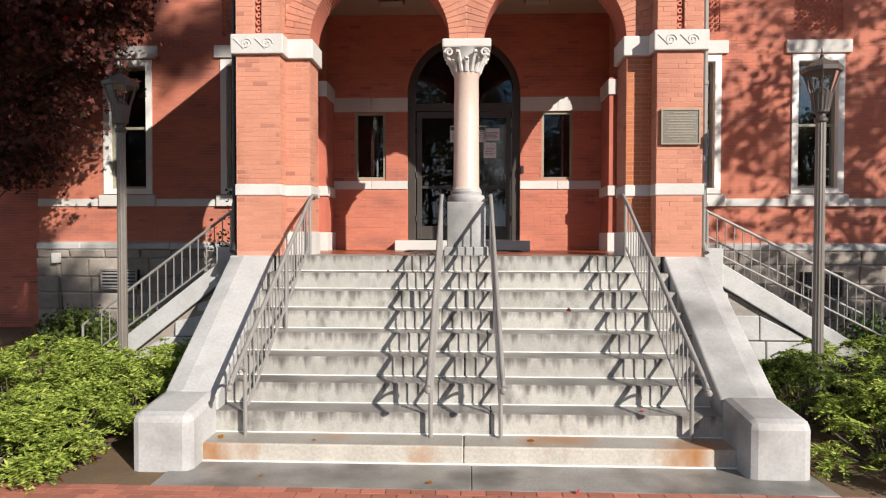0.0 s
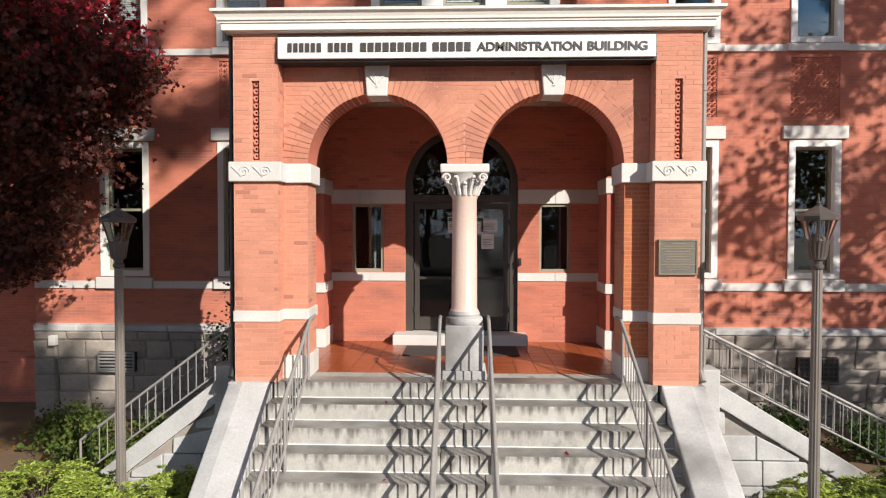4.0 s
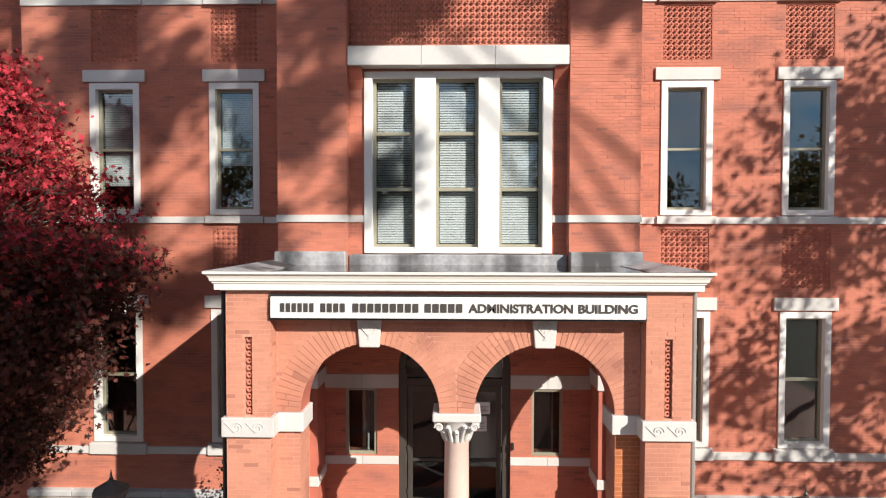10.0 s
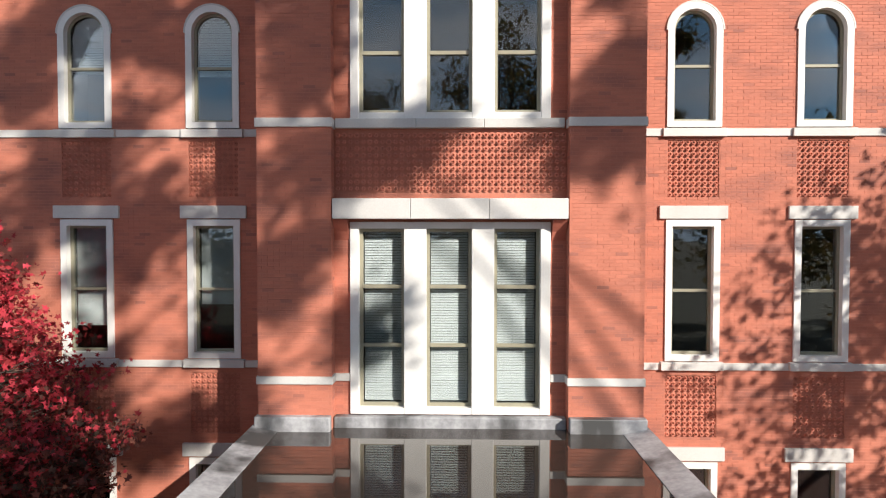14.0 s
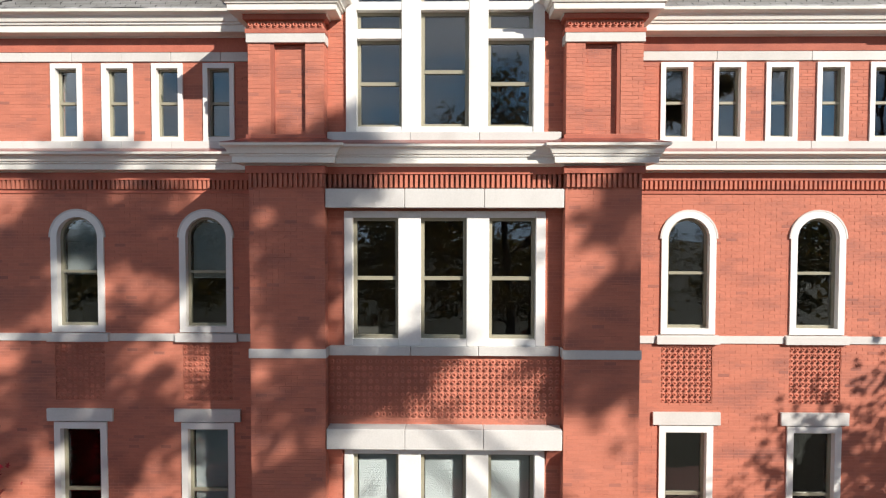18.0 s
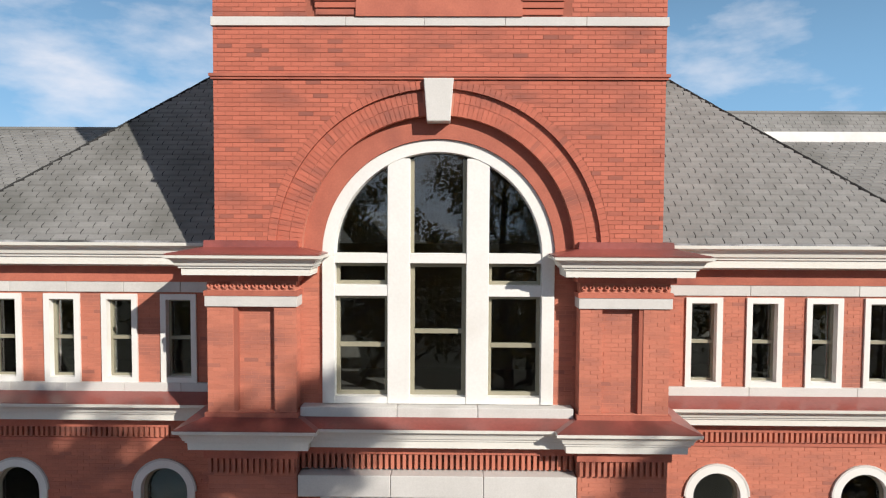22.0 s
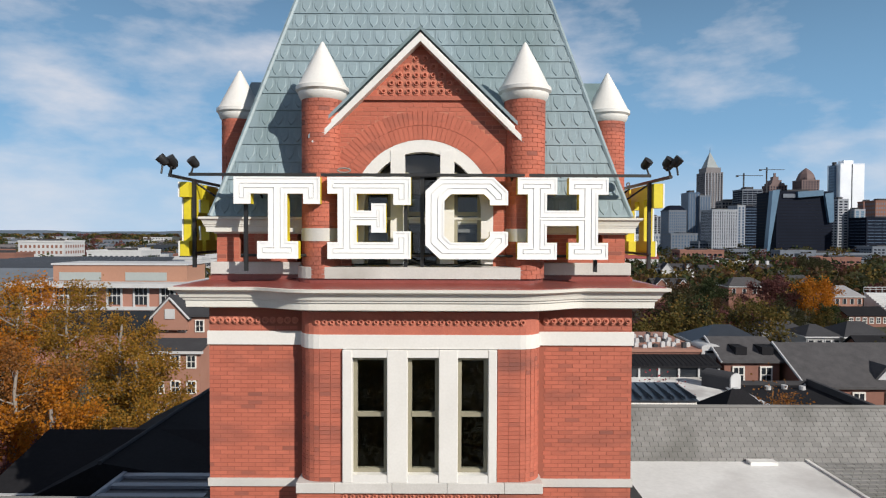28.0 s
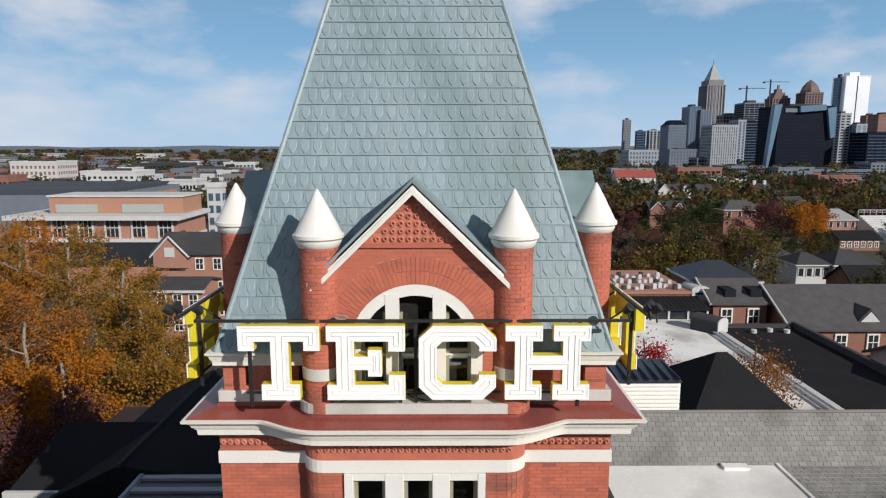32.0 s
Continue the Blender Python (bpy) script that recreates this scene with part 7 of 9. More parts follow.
def street_lamp(x, y, turn):
    p = thing("street_lamp", "brown metal street lamp with an eight-sided glass lantern", "lamp", (x, y, 0), group="street lamps")
    part("base", Mesh().lathe([(0.13, -0.1), (0.13, 0.15), (0.1, 0.25), (0.075, 0.4), (0.065, 0.5)], 0, 0, 16), LAMPPOST, p, smooth=True)
    m = Mesh()
    n = 24
    v = [((0.055 + (0.006 if k % 2 else 0)) * (1 - 0.12 * j) * math.cos(2 * math.pi * k / n), (0.055 + (0.006 if k % 2 else 0)) * (1 - 0.12 * j) * math.sin(2 * math.pi * k / n), (0.45, 3.37)[j]) for j in (0, 1) for k in range(n)]
    part("shaft", m.add(v, [(k, (k + 1) % n, n + (k + 1) % n, n + k) for k in range(n)]), LAMPPOST, p)
    part("collar", Mesh().lathe([(0.05, 3.34), (0.068, 3.36), (0.068, 3.39), (0.05, 3.41), (0.05, 3.44), (0.08, 3.47)], 0, 0, 16), LAMPMETAL, p, smooth=True)
    n, v = 32, []
    for z, r in ((3.46, 0.082), (3.5, 0.09), (3.64, 0.112), (3.68, 0.118)):
        v += [((r - (0.008 if k % 2 and 3.48 < z < 3.66 else 0)) * math.cos(2 * math.pi * k / n), (r - (0.008 if k % 2 and 3.48 < z < 3.66 else 0)) * math.sin(2 * math.pi * k / n), z) for k in range(n)]
    part("fluted_cup", Mesh().add(v, [(n * i + k, n * i + (k + 1) % n, n * i + n + (k + 1) % n, n * i + n + k) for i in range(3) for k in range(n)] + [tuple(range(3 * n, 4 * n))]), LAMPMETAL, p)
    part("ballast_dome", Mesh().lathe([(0.085, 3.68), (0.075, 3.715), (0.045, 3.74), (0.015, 3.75), (0.012, 3.79)], 0, 0, 14), LAMPMETAL, p, smooth=True)
    lan = part("lantern_rim", Mesh().lathe([(0.19, 3.91), (0.216, 3.915), (0.22, 3.96), (0.205, 3.97)], 0, 0, 8, turn), LAMPMETAL, p)
    for k in range(8):
        a = 2 * math.pi * (k + turn) / 8
        b = 2 * math.pi * (k + 1 + turn) / 8
        c, d = (math.cos(a), math.sin(a)), (math.cos(b), math.sin(b))
        part("lantern_bar", Mesh().bar((0.11 * c[0], 0.11 * c[1], 3.68), (0.186 * c[0], 0.186 * c[1], 3.92), 0.009, 6), LAMPMETAL, lan)
        g = part("pane", Mesh().add([(0.107 * c[0], 0.107 * c[1], 3.68), (0.107 * d[0], 0.107 * d[1], 3.68), (0.182 * d[0], 0.182 * d[1], 3.92), (0.182 * c[0], 0.182 * c[1], 3.92)], [(0, 1, 2, 3)]), LGLASS, lan)
        clear(g)
    part("roof", Mesh().lathe([(0.214, 3.965), (0.18, 3.99), (0.05, 4.065), (0.035, 4.075), (0.035, 4.085), (0.01, 4.09)], 0, 0, 8, turn), LAMPMETAL, p)
    part("finial", Mesh().lathe([(0.012, 4.08), (0.024, 4.11), (0.01, 4.135), (0.014, 4.145), (0.008, 4.17), (0.002, 4.22)], 0, 0, 10), LAMPMETAL, p, smooth=True)
    return p


lamp1 = street_lamp(-4.31, 7.45, 0.0)
copy_thing(lamp1, pose(4.07, 7.13, 0.03, 0, 0, 20))

# ---------------------------------------------------------------- plants
def leaf_mat(name, a, b, c, rough=0.6, sheer=0.25):
    """Leaves: three colours by leaf, some light through them."""
    m = bpy.data.materials.new(name)
    m.use_nodes = True
    N, L = m.node_tree.nodes, m.node_tree.links
    p = N["Principled BSDF"]
    geo, rp = N.new("ShaderNodeNewGeometry"), N.new("ShaderNodeValToRGB")
    L.new(geo.outputs["Random Per Island"], rp.inputs[0])
    rp.color_ramp.elements[0].color, rp.color_ramp.elements[1].color = (*a, 1), (*c, 1)
    e = rp.color_ramp.elements.new(0.5)
    e.color = (*b, 1)
    L.new(rp.outputs[0], p.inputs["Base Color"])
    p.inputs["Roughness"].default_value, p.inputs["Specular IOR Level"].default_value = rough, 0.15
    tl, mx = N.new("ShaderNodeBsdfTranslucent"), N.new("ShaderNodeMixShader")
    L.new(rp.outputs[0], tl.inputs[0])
    mx.inputs[0].default_value = sheer
    L.new(p.outputs[0], mx.inputs[1])
    L.new(tl.outputs[0], mx.inputs[2])
    L.new(mx.outputs[0], N["Material Output"].inputs[0])
    return m


def leaves(name, centres, size, material, seed, flat=0.0, shape="leaf"):
    """A leaf at each centre, turned at random: a kite of two triangles pairs, slightly folded."""
    rng = np.random.default_rng(seed)
    c = np.asarray(centres, float)
    n = len(c)
    d = rng.normal(size=(n, 3))
    d[:, 2] *= 1 - flat
    d /= np.linalg.norm(d, axis=1)[:, None]
    e = np.cross(d, rng.normal(size=(n, 3)))
    e /= np.linalg.norm(e, axis=1)[:, None]
    s = size * rng.uniform(0.6, 1.3, (n, 1))
    wd = 0.38 if shape == "leaf" else 0.16
    if shape == "star":
        # five-lobed: tips and notches in turn round the stalk
        fold = np.cross(d, e) * 0.12
        ring = [(-0.32, 0.0), (-0.30, 0.34), (-0.02, 0.16), (0.14, 0.50), (0.20, 0.14), (0.62, 0.0), (0.20, -0.14), (0.14, -0.50), (-0.02, -0.16), (-0.30, -0.34)]
        v = np.stack([c + (d * p + e * q + fold * abs(q)) * s for p, q in ring], 1).reshape(-1, 3)
    else:
        v = np.stack([c - d * s * 0.5, c + e * s * wd, c + d * s * 0.5, c - e * s * wd], 1).reshape(-1, 3)
    k = len(v) // n
    me = bpy.data.meshes.new(name)
    me.vertices.add(k * n)
    me.vertices.foreach_set("co", v.ravel())
    me.loops.add(k * n)
    me.loops.foreach_set("vertex_index", np.arange(k * n))
    me.polygons.add(n)
    me.polygons.foreach_set("loop_start", np.arange(0, k * n, k))
    me.polygons.foreach_set("loop_total", np.full(n, k))
    me.update()
    me.materials.append(material)
    return me


BARK = worn("bark", (0.11, 0.085, 0.065), (0.065, 0.05, 0.04), 4, 30, 0.95, 0.9)


def tree_frame(seed, height, spread, trunk, low=0.25, limbs=9, twigs=True):
    """Trunk and limbs of a tree at the origin, and the tips that carry its leaves."""
    rnd = random.Random(seed)
    m, tips = Mesh(), []
    p, r = Vector((0, 0, -0.1)), trunk
    spine = [p]
    for k in range(8):
        q = p + Vector((rnd.uniform(-1, 1) * height * 0.012, rnd.uniform(-1, 1) * height * 0.012, height * 0.11))
        m.bar(p, q, r, 10, r * 0.86)
        p, r = q, r * 0.86
        spine.append(p)
    for i in range(limbs):
        t = low + (0.95 - low) * i / limbs
        k = min(7, int(t * 8))
        a = 2.4 * i + rnd.uniform(-0.4, 0.4)
        b = spine[k] + (spine[k + 1] - spine[k]) * (t * 8 - k)
        ln = spread * (1.0 - 0.55 * abs(t - 0.42) / 0.58) * rnd.uniform(0.75, 1.1)
        d = Vector((math.cos(a), math.sin(a), rnd.uniform(0.25, 0.8)))
        rr = trunk * 0.42 * (1 - 0.6 * t)
        for j in range(4):
            e = b + d.normalized() * ln / 4
            m.bar(b, e, rr, 6, rr * 0.7)
            for _ in range(3):
                dd = (d + Vector((rnd.uniform(-1, 1), rnd.uniform(-1, 1), rnd.uniform(-0.5, 0.9)))).normalized()
                g = e + dd * ln * rnd.uniform(0.2, 0.42)
                if twigs:
                    m.bar(e, g, rr * 0.4, 5, rr * 0.15)
                tips.append(g)
                h = g + (dd + Vector((rnd.uniform(-1, 1), rnd.uniform(-1, 1), rnd.uniform(-0.4, 0.6)))).normalized() * ln * 0.2
                if twigs:
                    m.bar(g, h, rr * 0.15, 4, rr * 0.06)
                tips.append(h)
            b, rr, d = e, rr * 0.7, d + Vector((rnd.uniform(-0.3, 0.3), rnd.uniform(-0.3, 0.3), rnd.uniform(-0.15, 0.25)))
    for q in spine[6:]:
        tips.append(q + Vector((rnd.uniform(-0.4, 0.4), rnd.uniform(-0.4, 0.4), 0.2)))
    return m, tips


def clumps(tips, each, radius, seed):
    rng = np.random.default_rng(seed)
    t = np.array([tuple(p) for p in tips])
    return (t[:, None, :] + rng.normal(size=(len(t), each, 3)) * radius * rng.uniform(0.5, 1.2, (len(t), 1, 1))).reshape(-1, 3)


def tree(label, at, seed, height, spread, trunk, leaf, size, each, radius, low=0.25, limbs=9, group="", rz=0, bark=None):
    t = thing("tree", label, "tree", at, group)
    m, tips = tree_frame(seed, height, spread, trunk, low, limbs)
    part("trunk", m, bark or BARK, t, smooth=True)
    part("crown", leaves("crown", clumps(tips, each, radius, seed), size, leaf, seed), None, t)
    t.matrix_basis = pose(*at, 0, 0, rz)
    return t


def boughs(label, at, seed, height, trunk, crown, leaf, size, each, group=""):
    """A tall tree, thin with autumn: a high trunk and separate boughs (x, y, z from its foot, radius)."""
    rnd = random.Random(seed)
    t = thing("tree", label, "tree", at, group)
    m, tips, spine = Mesh(), [], [Vector((0, 0, -0.1))]
    r = trunk
    for k in range(12):
        q = spine[-1] + Vector((rnd.uniform(-1, 1) * 0.25, rnd.uniform(-1, 1) * 0.25, height * 0.94 / 12))
        m.bar(spine[-1], q, r, 9, r * 0.88)
        spine.append(q)
        r *= 0.88
    for x, y, z, rad in crown:
        rad *= 0.84
        c = Vector((x, y, z))
        k = max(2, min(11, int((z - 1.5 - 0.35 * math.hypot(x, y)) / height * 12)))
        b = spine[k]
        for j in range(4):
            e = b + (c - b) / (4 - j) + (Vector((rnd.uniform(-1, 1), rnd.uniform(-1, 1), 0.3)) * 0.35 if j < 3 else Vector())
            m.bar(b, e, 0.08 - 0.015 * j, 6, 0.065 - 0.015 * j)
            b = e
        for _ in range(int(22 * rad)):
            d = Vector((rnd.gauss(0, 1), rnd.gauss(0, 1), rnd.gauss(0, 0.8))).normalized()
            g = c + d * rad * rnd.uniform(0.25, 1.15)
            m.bar(c, g, 0.028, 4, 0.01)
            tips.append(g)
    part("trunk", m, BARK, t, smooth=True)
    part("crown", leaves("crown", clumps(tips, each, 0.26, seed), size, leaf, seed), None, t)
    t.matrix_basis = pose(*at, 0, 0, 0)
    return t


RED = leaf_mat("maple_leaf", (0.15, 0.034, 0.03), (0.42, 0.045, 0.055), (0.74, 0.075, 0.11), sheer=0.3)
# brown and olive lower leaves, with the shade on them darkened into the colour
SHADED_TURNED = leaf_mat("shaded_turned_leaf", (0.045, 0.03, 0.02), (0.10, 0.032, 0.03), (0.18, 0.06, 0.04), sheer=0.18)
GOLD = leaf_mat("autumn_leaf", (0.13, 0.09, 0.012), (0.30, 0.12, 0.012), (0.40, 0.18, 0.02))
GREEN = leaf_mat("green_leaf", (0.05, 0.085, 0.02), (0.085, 0.125, 0.025), (0.14, 0.16, 0.04))
DULL = leaf_mat("late_leaf", (0.07, 0.065, 0.02), (0.13, 0.105, 0.03), (0.20, 0.12, 0.035), sheer=0.42)
JUNIPER = leaf_mat("juniper", (0.10, 0.16, 0.03), (0.28, 0.36, 0.06), (0.48, 0.53, 0.13))
EVERGREEN = leaf_mat("evergreen", (0.02, 0.045, 0.012), (0.04, 0.075, 0.02), (0.08, 0.13, 0.03))



def maple(label, at, seed, shape, back, leaf, low_leaf, turn, size, sprays, each):
    """A maple in full leaf: layered flat sprays round forked limbs. shape: (height, radius) up its outline; back: how far it reaches towards the wall."""
    rng, rnd = np.random.default_rng(seed), random.Random(seed)
    t = thing("tree", label, "tree", at)
    m, tips = Mesh(), []
    zs, rs = [p[0] for p in shape], [p[1] for p in shape]
    p, r, spine = Vector((0, 0, -0.1)), 0.17, [Vector((0, 0, -0.1))]
    for k in range(10):
        q = p + Vector((rnd.uniform(-0.12, 0.12), rnd.uniform(-0.12, 0.12), zs[-1] * 0.095))
        m.bar(p, q, r, 9, r * 0.85)
        p, r = q, r * 0.85
        spine.append(p)
    for k in range(sprays):
        z = zs[0] + (zs[-1] - zs[0]) * rng.uniform() ** 0.9
        a = rng.uniform(0, 2 * math.pi)
        if k % 10 < 4:
            # the heavy skirt of boughs towards the stairs
            z, a = rng.uniform(4.9, 7.0), rng.uniform(-0.62, 0.06) * math.pi
        out = float(np.interp(z, zs, rs)) * (0.45 + 0.55 * rng.uniform() ** 0.45) * rng.uniform(0.86, 1.06)
        x, y = out * math.cos(a), out * math.sin(a)
        if x < 0 and z < 5.6:
            x *= 1.6
        y = y * back if y > 0 else y * (1.12 if z > 5.0 else 0.8)
        c = Vector((x, y, z))
        b = spine[max(2, min(9, int((z - 0.12 * out) / zs[-1] * 10)))]
        mid = b + (c - b) * 0.55 + Vector((rnd.uniform(-0.15, 0.15), rnd.uniform(-0.15, 0.15), 0.12))
        m.bar(b, mid, 0.022, 5, 0.014)
        m.bar(mid, c, 0.014, 5, 0.006)
        for _ in range(5):
            g = c + Vector((rnd.gauss(0, 0.3), rnd.gauss(0, 0.3), rnd.gauss(0.02, 0.1)))
            m.bar(mid + (c - mid) * rnd.uniform(0.4, 1), g, 0.008, 4, 0.003)
            tips.append(g)
    part("trunk", m, BARK, t, smooth=True)
    n = np.array([tuple(q) for q in tips])
    pts = (n[:, None, :] + rng.normal(size=(len(n), each, 3)) * (0.15, 0.15, 0.085)).reshape(-1, 3)
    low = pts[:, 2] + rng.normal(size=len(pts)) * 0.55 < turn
    part("crown", leaves("crown", pts[~low], size, leaf, seed, flat=0.1, shape="star"), None, t, "crimson upper leaves")
    part("lower_crown", leaves("lower_crown", pts[low], size, low_leaf, seed + 1, flat=0.1, shape="star"), None, t, "brown and olive lower leaves, darkened for the shade on them")
    return t


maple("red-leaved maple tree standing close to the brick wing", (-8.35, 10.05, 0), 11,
      [(2.9, 0.9), (3.7, 1.4), (4.3, 1.8), (4.8, 2.1), (5.2, 2.45), (5.9, 2.75), (6.9, 2.95), (7.3, 2.6), (7.9, 2.2), (8.4, 1.8), (8.9, 1.5), (9.4, 1.05), (9.8, 0.6), (10.05, 0.2)], 0.66, RED, SHADED_TURNED, 7.0, 0.115, 760, 17)
# tall trees on the lawn, whose shade falls on the front
tree("tall oak with thin late foliage on the lawn", (16.5, 4.4, 0), 21, 18.4, 4.7, 0.3, DULL, 0.175, 29, 0.3, low=0.08, limbs=26, group="lawn trees")
boughs("tall thin oak with high boughs of late foliage", (22.2, -9.5, 0), 22, 28, 0.26,
       [(-0.8, 0.3, 28.4, 0.75), (-0.5, 0.0, 27.1, 0.95), (-0.3, 0.2, 26.0, 0.55), (-1.8, 0.8, 25.5, 0.7),
        (-4.6, 0.4, 25.7, 0.75), (-6.0, -0.3, 27.8, 0.95), (-6.4, 0.2, 26.6, 0.65)], DULL, 0.24, 46, "lawn trees")
boughs("tall broad oak with high boughs of late foliage", (6.5, -9.5, 0), 23, 29, 0.34,
       [(9.7, 0.3, 25.2, 0.85), (9.4, -0.2, 23.8, 0.9), (10.0, 0.6, 22.3, 0.6), (6.5, 0.0, 26.7, 1.15), (4.6, 0.5, 28.0, 1.15),
        (4.7, -0.4, 25.6, 1.25), (7.0, 0.2, 25.0, 1.2), (6.5, -0.5, 22.5, 1.0), (7.8, 0.6, 28.4, 0.8),
        (7.7, 0.0, 21.0, 0.8), (5.7, -0.6, 20.2, 0.9), (2.1, 0.3, 26.5, 1.3), (9.8, 0.2, 29.1, 0.95), (7.5, -0.3, 29.3, 0.85),
        (5.9, 0.4, 29.6, 0.7), (2.2, 0.2, 18.5, 1.25), (2.9, 0.6, 19.3, 1.05), (1.4, 0.3, 18.9, 1.0), (3.6, -0.3, 16.2, 1.2), (1.5, 0.0, 15.2, 1.2), (1.2, -0.4, 17.2, 1.0), (2.7, 0.0, 17.1, 1.45), (4.6, -0.2, 15.4, 1.0), (3.1, 0.3, 18.0, 0.95), (2.0, -0.3, 16.3, 0.9)], DULL, 0.24, 46, "lawn trees")
tree("tall oak with thin late foliage on the lawn", (5, -30, 0), 24, 26, 9.0, 0.6, DULL, 0.3, 26, 0.5, low=0.2, limbs=20, group="lawn trees")
tree("tall oak with thin late foliage on the lawn", (-9, -27, 0), 25, 23, 8.5, 0.55, DULL, 0.3, 26, 0.5, low=0.2, limbs=20, group="lawn trees")
back = tree("broad oak across the lawn", (-16, -44, 0), 26, 15, 7.5, 0.4, DULL, 0.55, 13, 0.85, low=0.15, limbs=13, group="far lawn trees")
for k, x in enumerate((-58, -46, -32, -4, 9, 21, 34, 47, 60)):
    copy_thing(back, pose(x, -46 - 3 * (k % 3), 0, 0, 0, 70 * k)).scale = [0.85 + 0.09 * (k % 4)] * 3


def fronds(tip, leaf, size, rng):
    """Feathery sprays: from each tip a drooping stalk outwards, with short needles on both its sides."""
    heart = tip[rng.integers(0, len(tip), max(6, len(tip) // 9))]
    tip = heart[rng.integers(0, len(heart), len(tip))] + rng.normal(size=tip.shape) * (0.06, 0.06, 0.035)
    k, n = len(tip), 44
    out = tip * (0.35, 0.35, 0) + rng.normal(size=(k, 3)) * (0.4, 0.4, 0)
    out /= np.linalg.norm(out, axis=1)[:, None] + 1e-6
    out[:, 2] = rng.uniform(-0.15, 0.35, k)
    u = np.tile(np.linspace(0, 1, n), (k, 1))[:, :, None]
    ln = rng.uniform(0.16, 0.3, (k, 1, 1))
    base = tip[:, None, :] + out[:, None, :] * ln * (u - 0.1) - np.array([0, 0, 0.1]) * u ** 2
    across = np.stack([-out[:, 1], out[:, 0], np.zeros(k)], 1)[:, None, :] * np.where(np.arange(n) % 2, 1.0, -1.0)[None, :, None]
    reach = size * (1.25 - 0.85 * u) * rng.uniform(0.7, 1.3, (k, n, 1))
    end = base + (across * 0.85 + out[:, None, :] * 0.75 + rng.normal(size=(k, n, 3)) * 0.3) * reach
    wide = np.cross(end - base, rng.normal(size=(k, n, 3)) * 0.5 + np.array([0, 0, 1.0]))
    wide *= 0.0095 / (np.linalg.norm(wide, axis=2)[:, :, None] + 1e-6)
    v = np.stack([base, base * 0.5 + end * 0.5 + wide, end, base * 0.5 + end * 0.5 - wide], 2).reshape(-1, 3)
    v[:, 2] = np.maximum(v[:, 2], 0.01)
    return quick("foliage", v.tolist(), np.arange(len(v)).reshape(-1, 4).tolist(), leaf)


def shrub(label, name, at, size_xyz, n, leaf, leaf_size, seed, shape="leaf"):
    """A low shrub: stems from one root and sprays of small leaves over an uneven mound."""
    rng = np.random.default_rng(seed)
    sh = thing(name, label, "shrub", at, group="")
    sx, sy, sz = size_xyz
    k = max(8, n // 60)
    u = rng.uniform(0, 2 * math.pi, k)
    r = np.sqrt(rng.uniform(0, 1, k))
    hgt = sz * (1 - 0.75 * r ** 2) * rng.uniform(0.7, 1.1, k)
    tip = np.stack([sx * r * np.cos(u), sy * r * np.sin(u), hgt], 1)
    m = Mesh()
    for p in tip[:: max(1, k // 40)]:
        m.bar((p[0] * 0.2, p[1] * 0.2, -0.05), tuple(p * (0.9, 0.9, 0.7)), 0.012, 4, 0.004)
    part("stem", m, BARK, sh)
    if shape == "frond":
        part("foliage", fronds(tip, leaf, leaf_size, rng), None, sh)
        return sh
    t = rng.uniform(0.35, 1.05, (k, 60, 1))
    pts = (tip[:, None, :] * t * (1, 1, 1) + rng.normal(size=(k, 60, 3)) * np.array([0.10, 0.10, 0.05])).reshape(-1, 3)
    pts[:, 2] = np.maximum(pts[:, 2], 0.02)
    part("foliage", leaves("foliage", pts, leaf_size, leaf, seed, shape=shape), None, sh)
    return sh


for k, (x, y, sx, sy, sz) in enumerate(((-3.95, 5.6, 0.85, 0.8, 0.62), (-4.9, 6.3, 1.0, 0.9, 0.75), (-5.2, 5.3, 0.95, 0.9, 0.6), (-6.1, 6.8, 1.0, 0.9, 0.8), (-3.8, 6.7, 0.65, 0.9, 0.7), (-4.3, 4.95, 0.75, 0.5, 0.45), (-3.75, 7.6, 0.55, 0.7, 0.65), (-4.7, 7.4, 0.8, 0.7, 0.7), (-5.7, 8.0, 0.9, 0.6, 0.75))):
    shrub("bright green spreading juniper beside the stairs", "juniper", (x, y, 0), (sx, sy, sz), 18000, JUNIPER, 0.055, 300 + k, "frond")
for k, (x, y, sx, sy, sz) in enumerate(((3.9, 5.6, 0.75, 0.8, 0.6), (4.8, 6.2, 1.0, 0.9, 0.75), (5.6, 6.9, 1.0, 0.9, 0.75), (4.7, 5.2, 0.8, 0.7, 0.55), (6.3, 6.3, 0.9, 0.9, 0.7), (3.75, 6.9, 0.55, 0.8, 0.75), (4.5, 7.5, 0.8, 0.7, 0.8), (5.4, 7.8, 0.85, 0.6, 0.75), (6.5, 7.6, 0.9, 0.7, 0.75))):
    shrub("dense green spreading juniper beside the stairs", "juniper", (x, y, 0), (sx, sy, sz), 18000, GREEN if k % 3 else JUNIPER, 0.055, 320 + k, "frond")
for k, (x, y, sx, sy, sz) in enumerate(((-5.9, 9.6, 0.8, 0.7, 0.95), (-6.9, 10.6, 0.8, 0.7, 0.8), (-4.9, 9.9, 0.6, 0.5, 0.8))):
    shrub("leafy green shrub at the foot of the wall", "azalea", (x, y, 0), (sx, sy, sz), 2600, GREEN, 0.07, 340 + k)
shrub("tall glossy evergreen shrub beside the side stairs", "holly", (-4.05, 11.2, 0.2), (0.55, 0.5, 2.75), 3000, EVERGREEN, 0.075, 350)
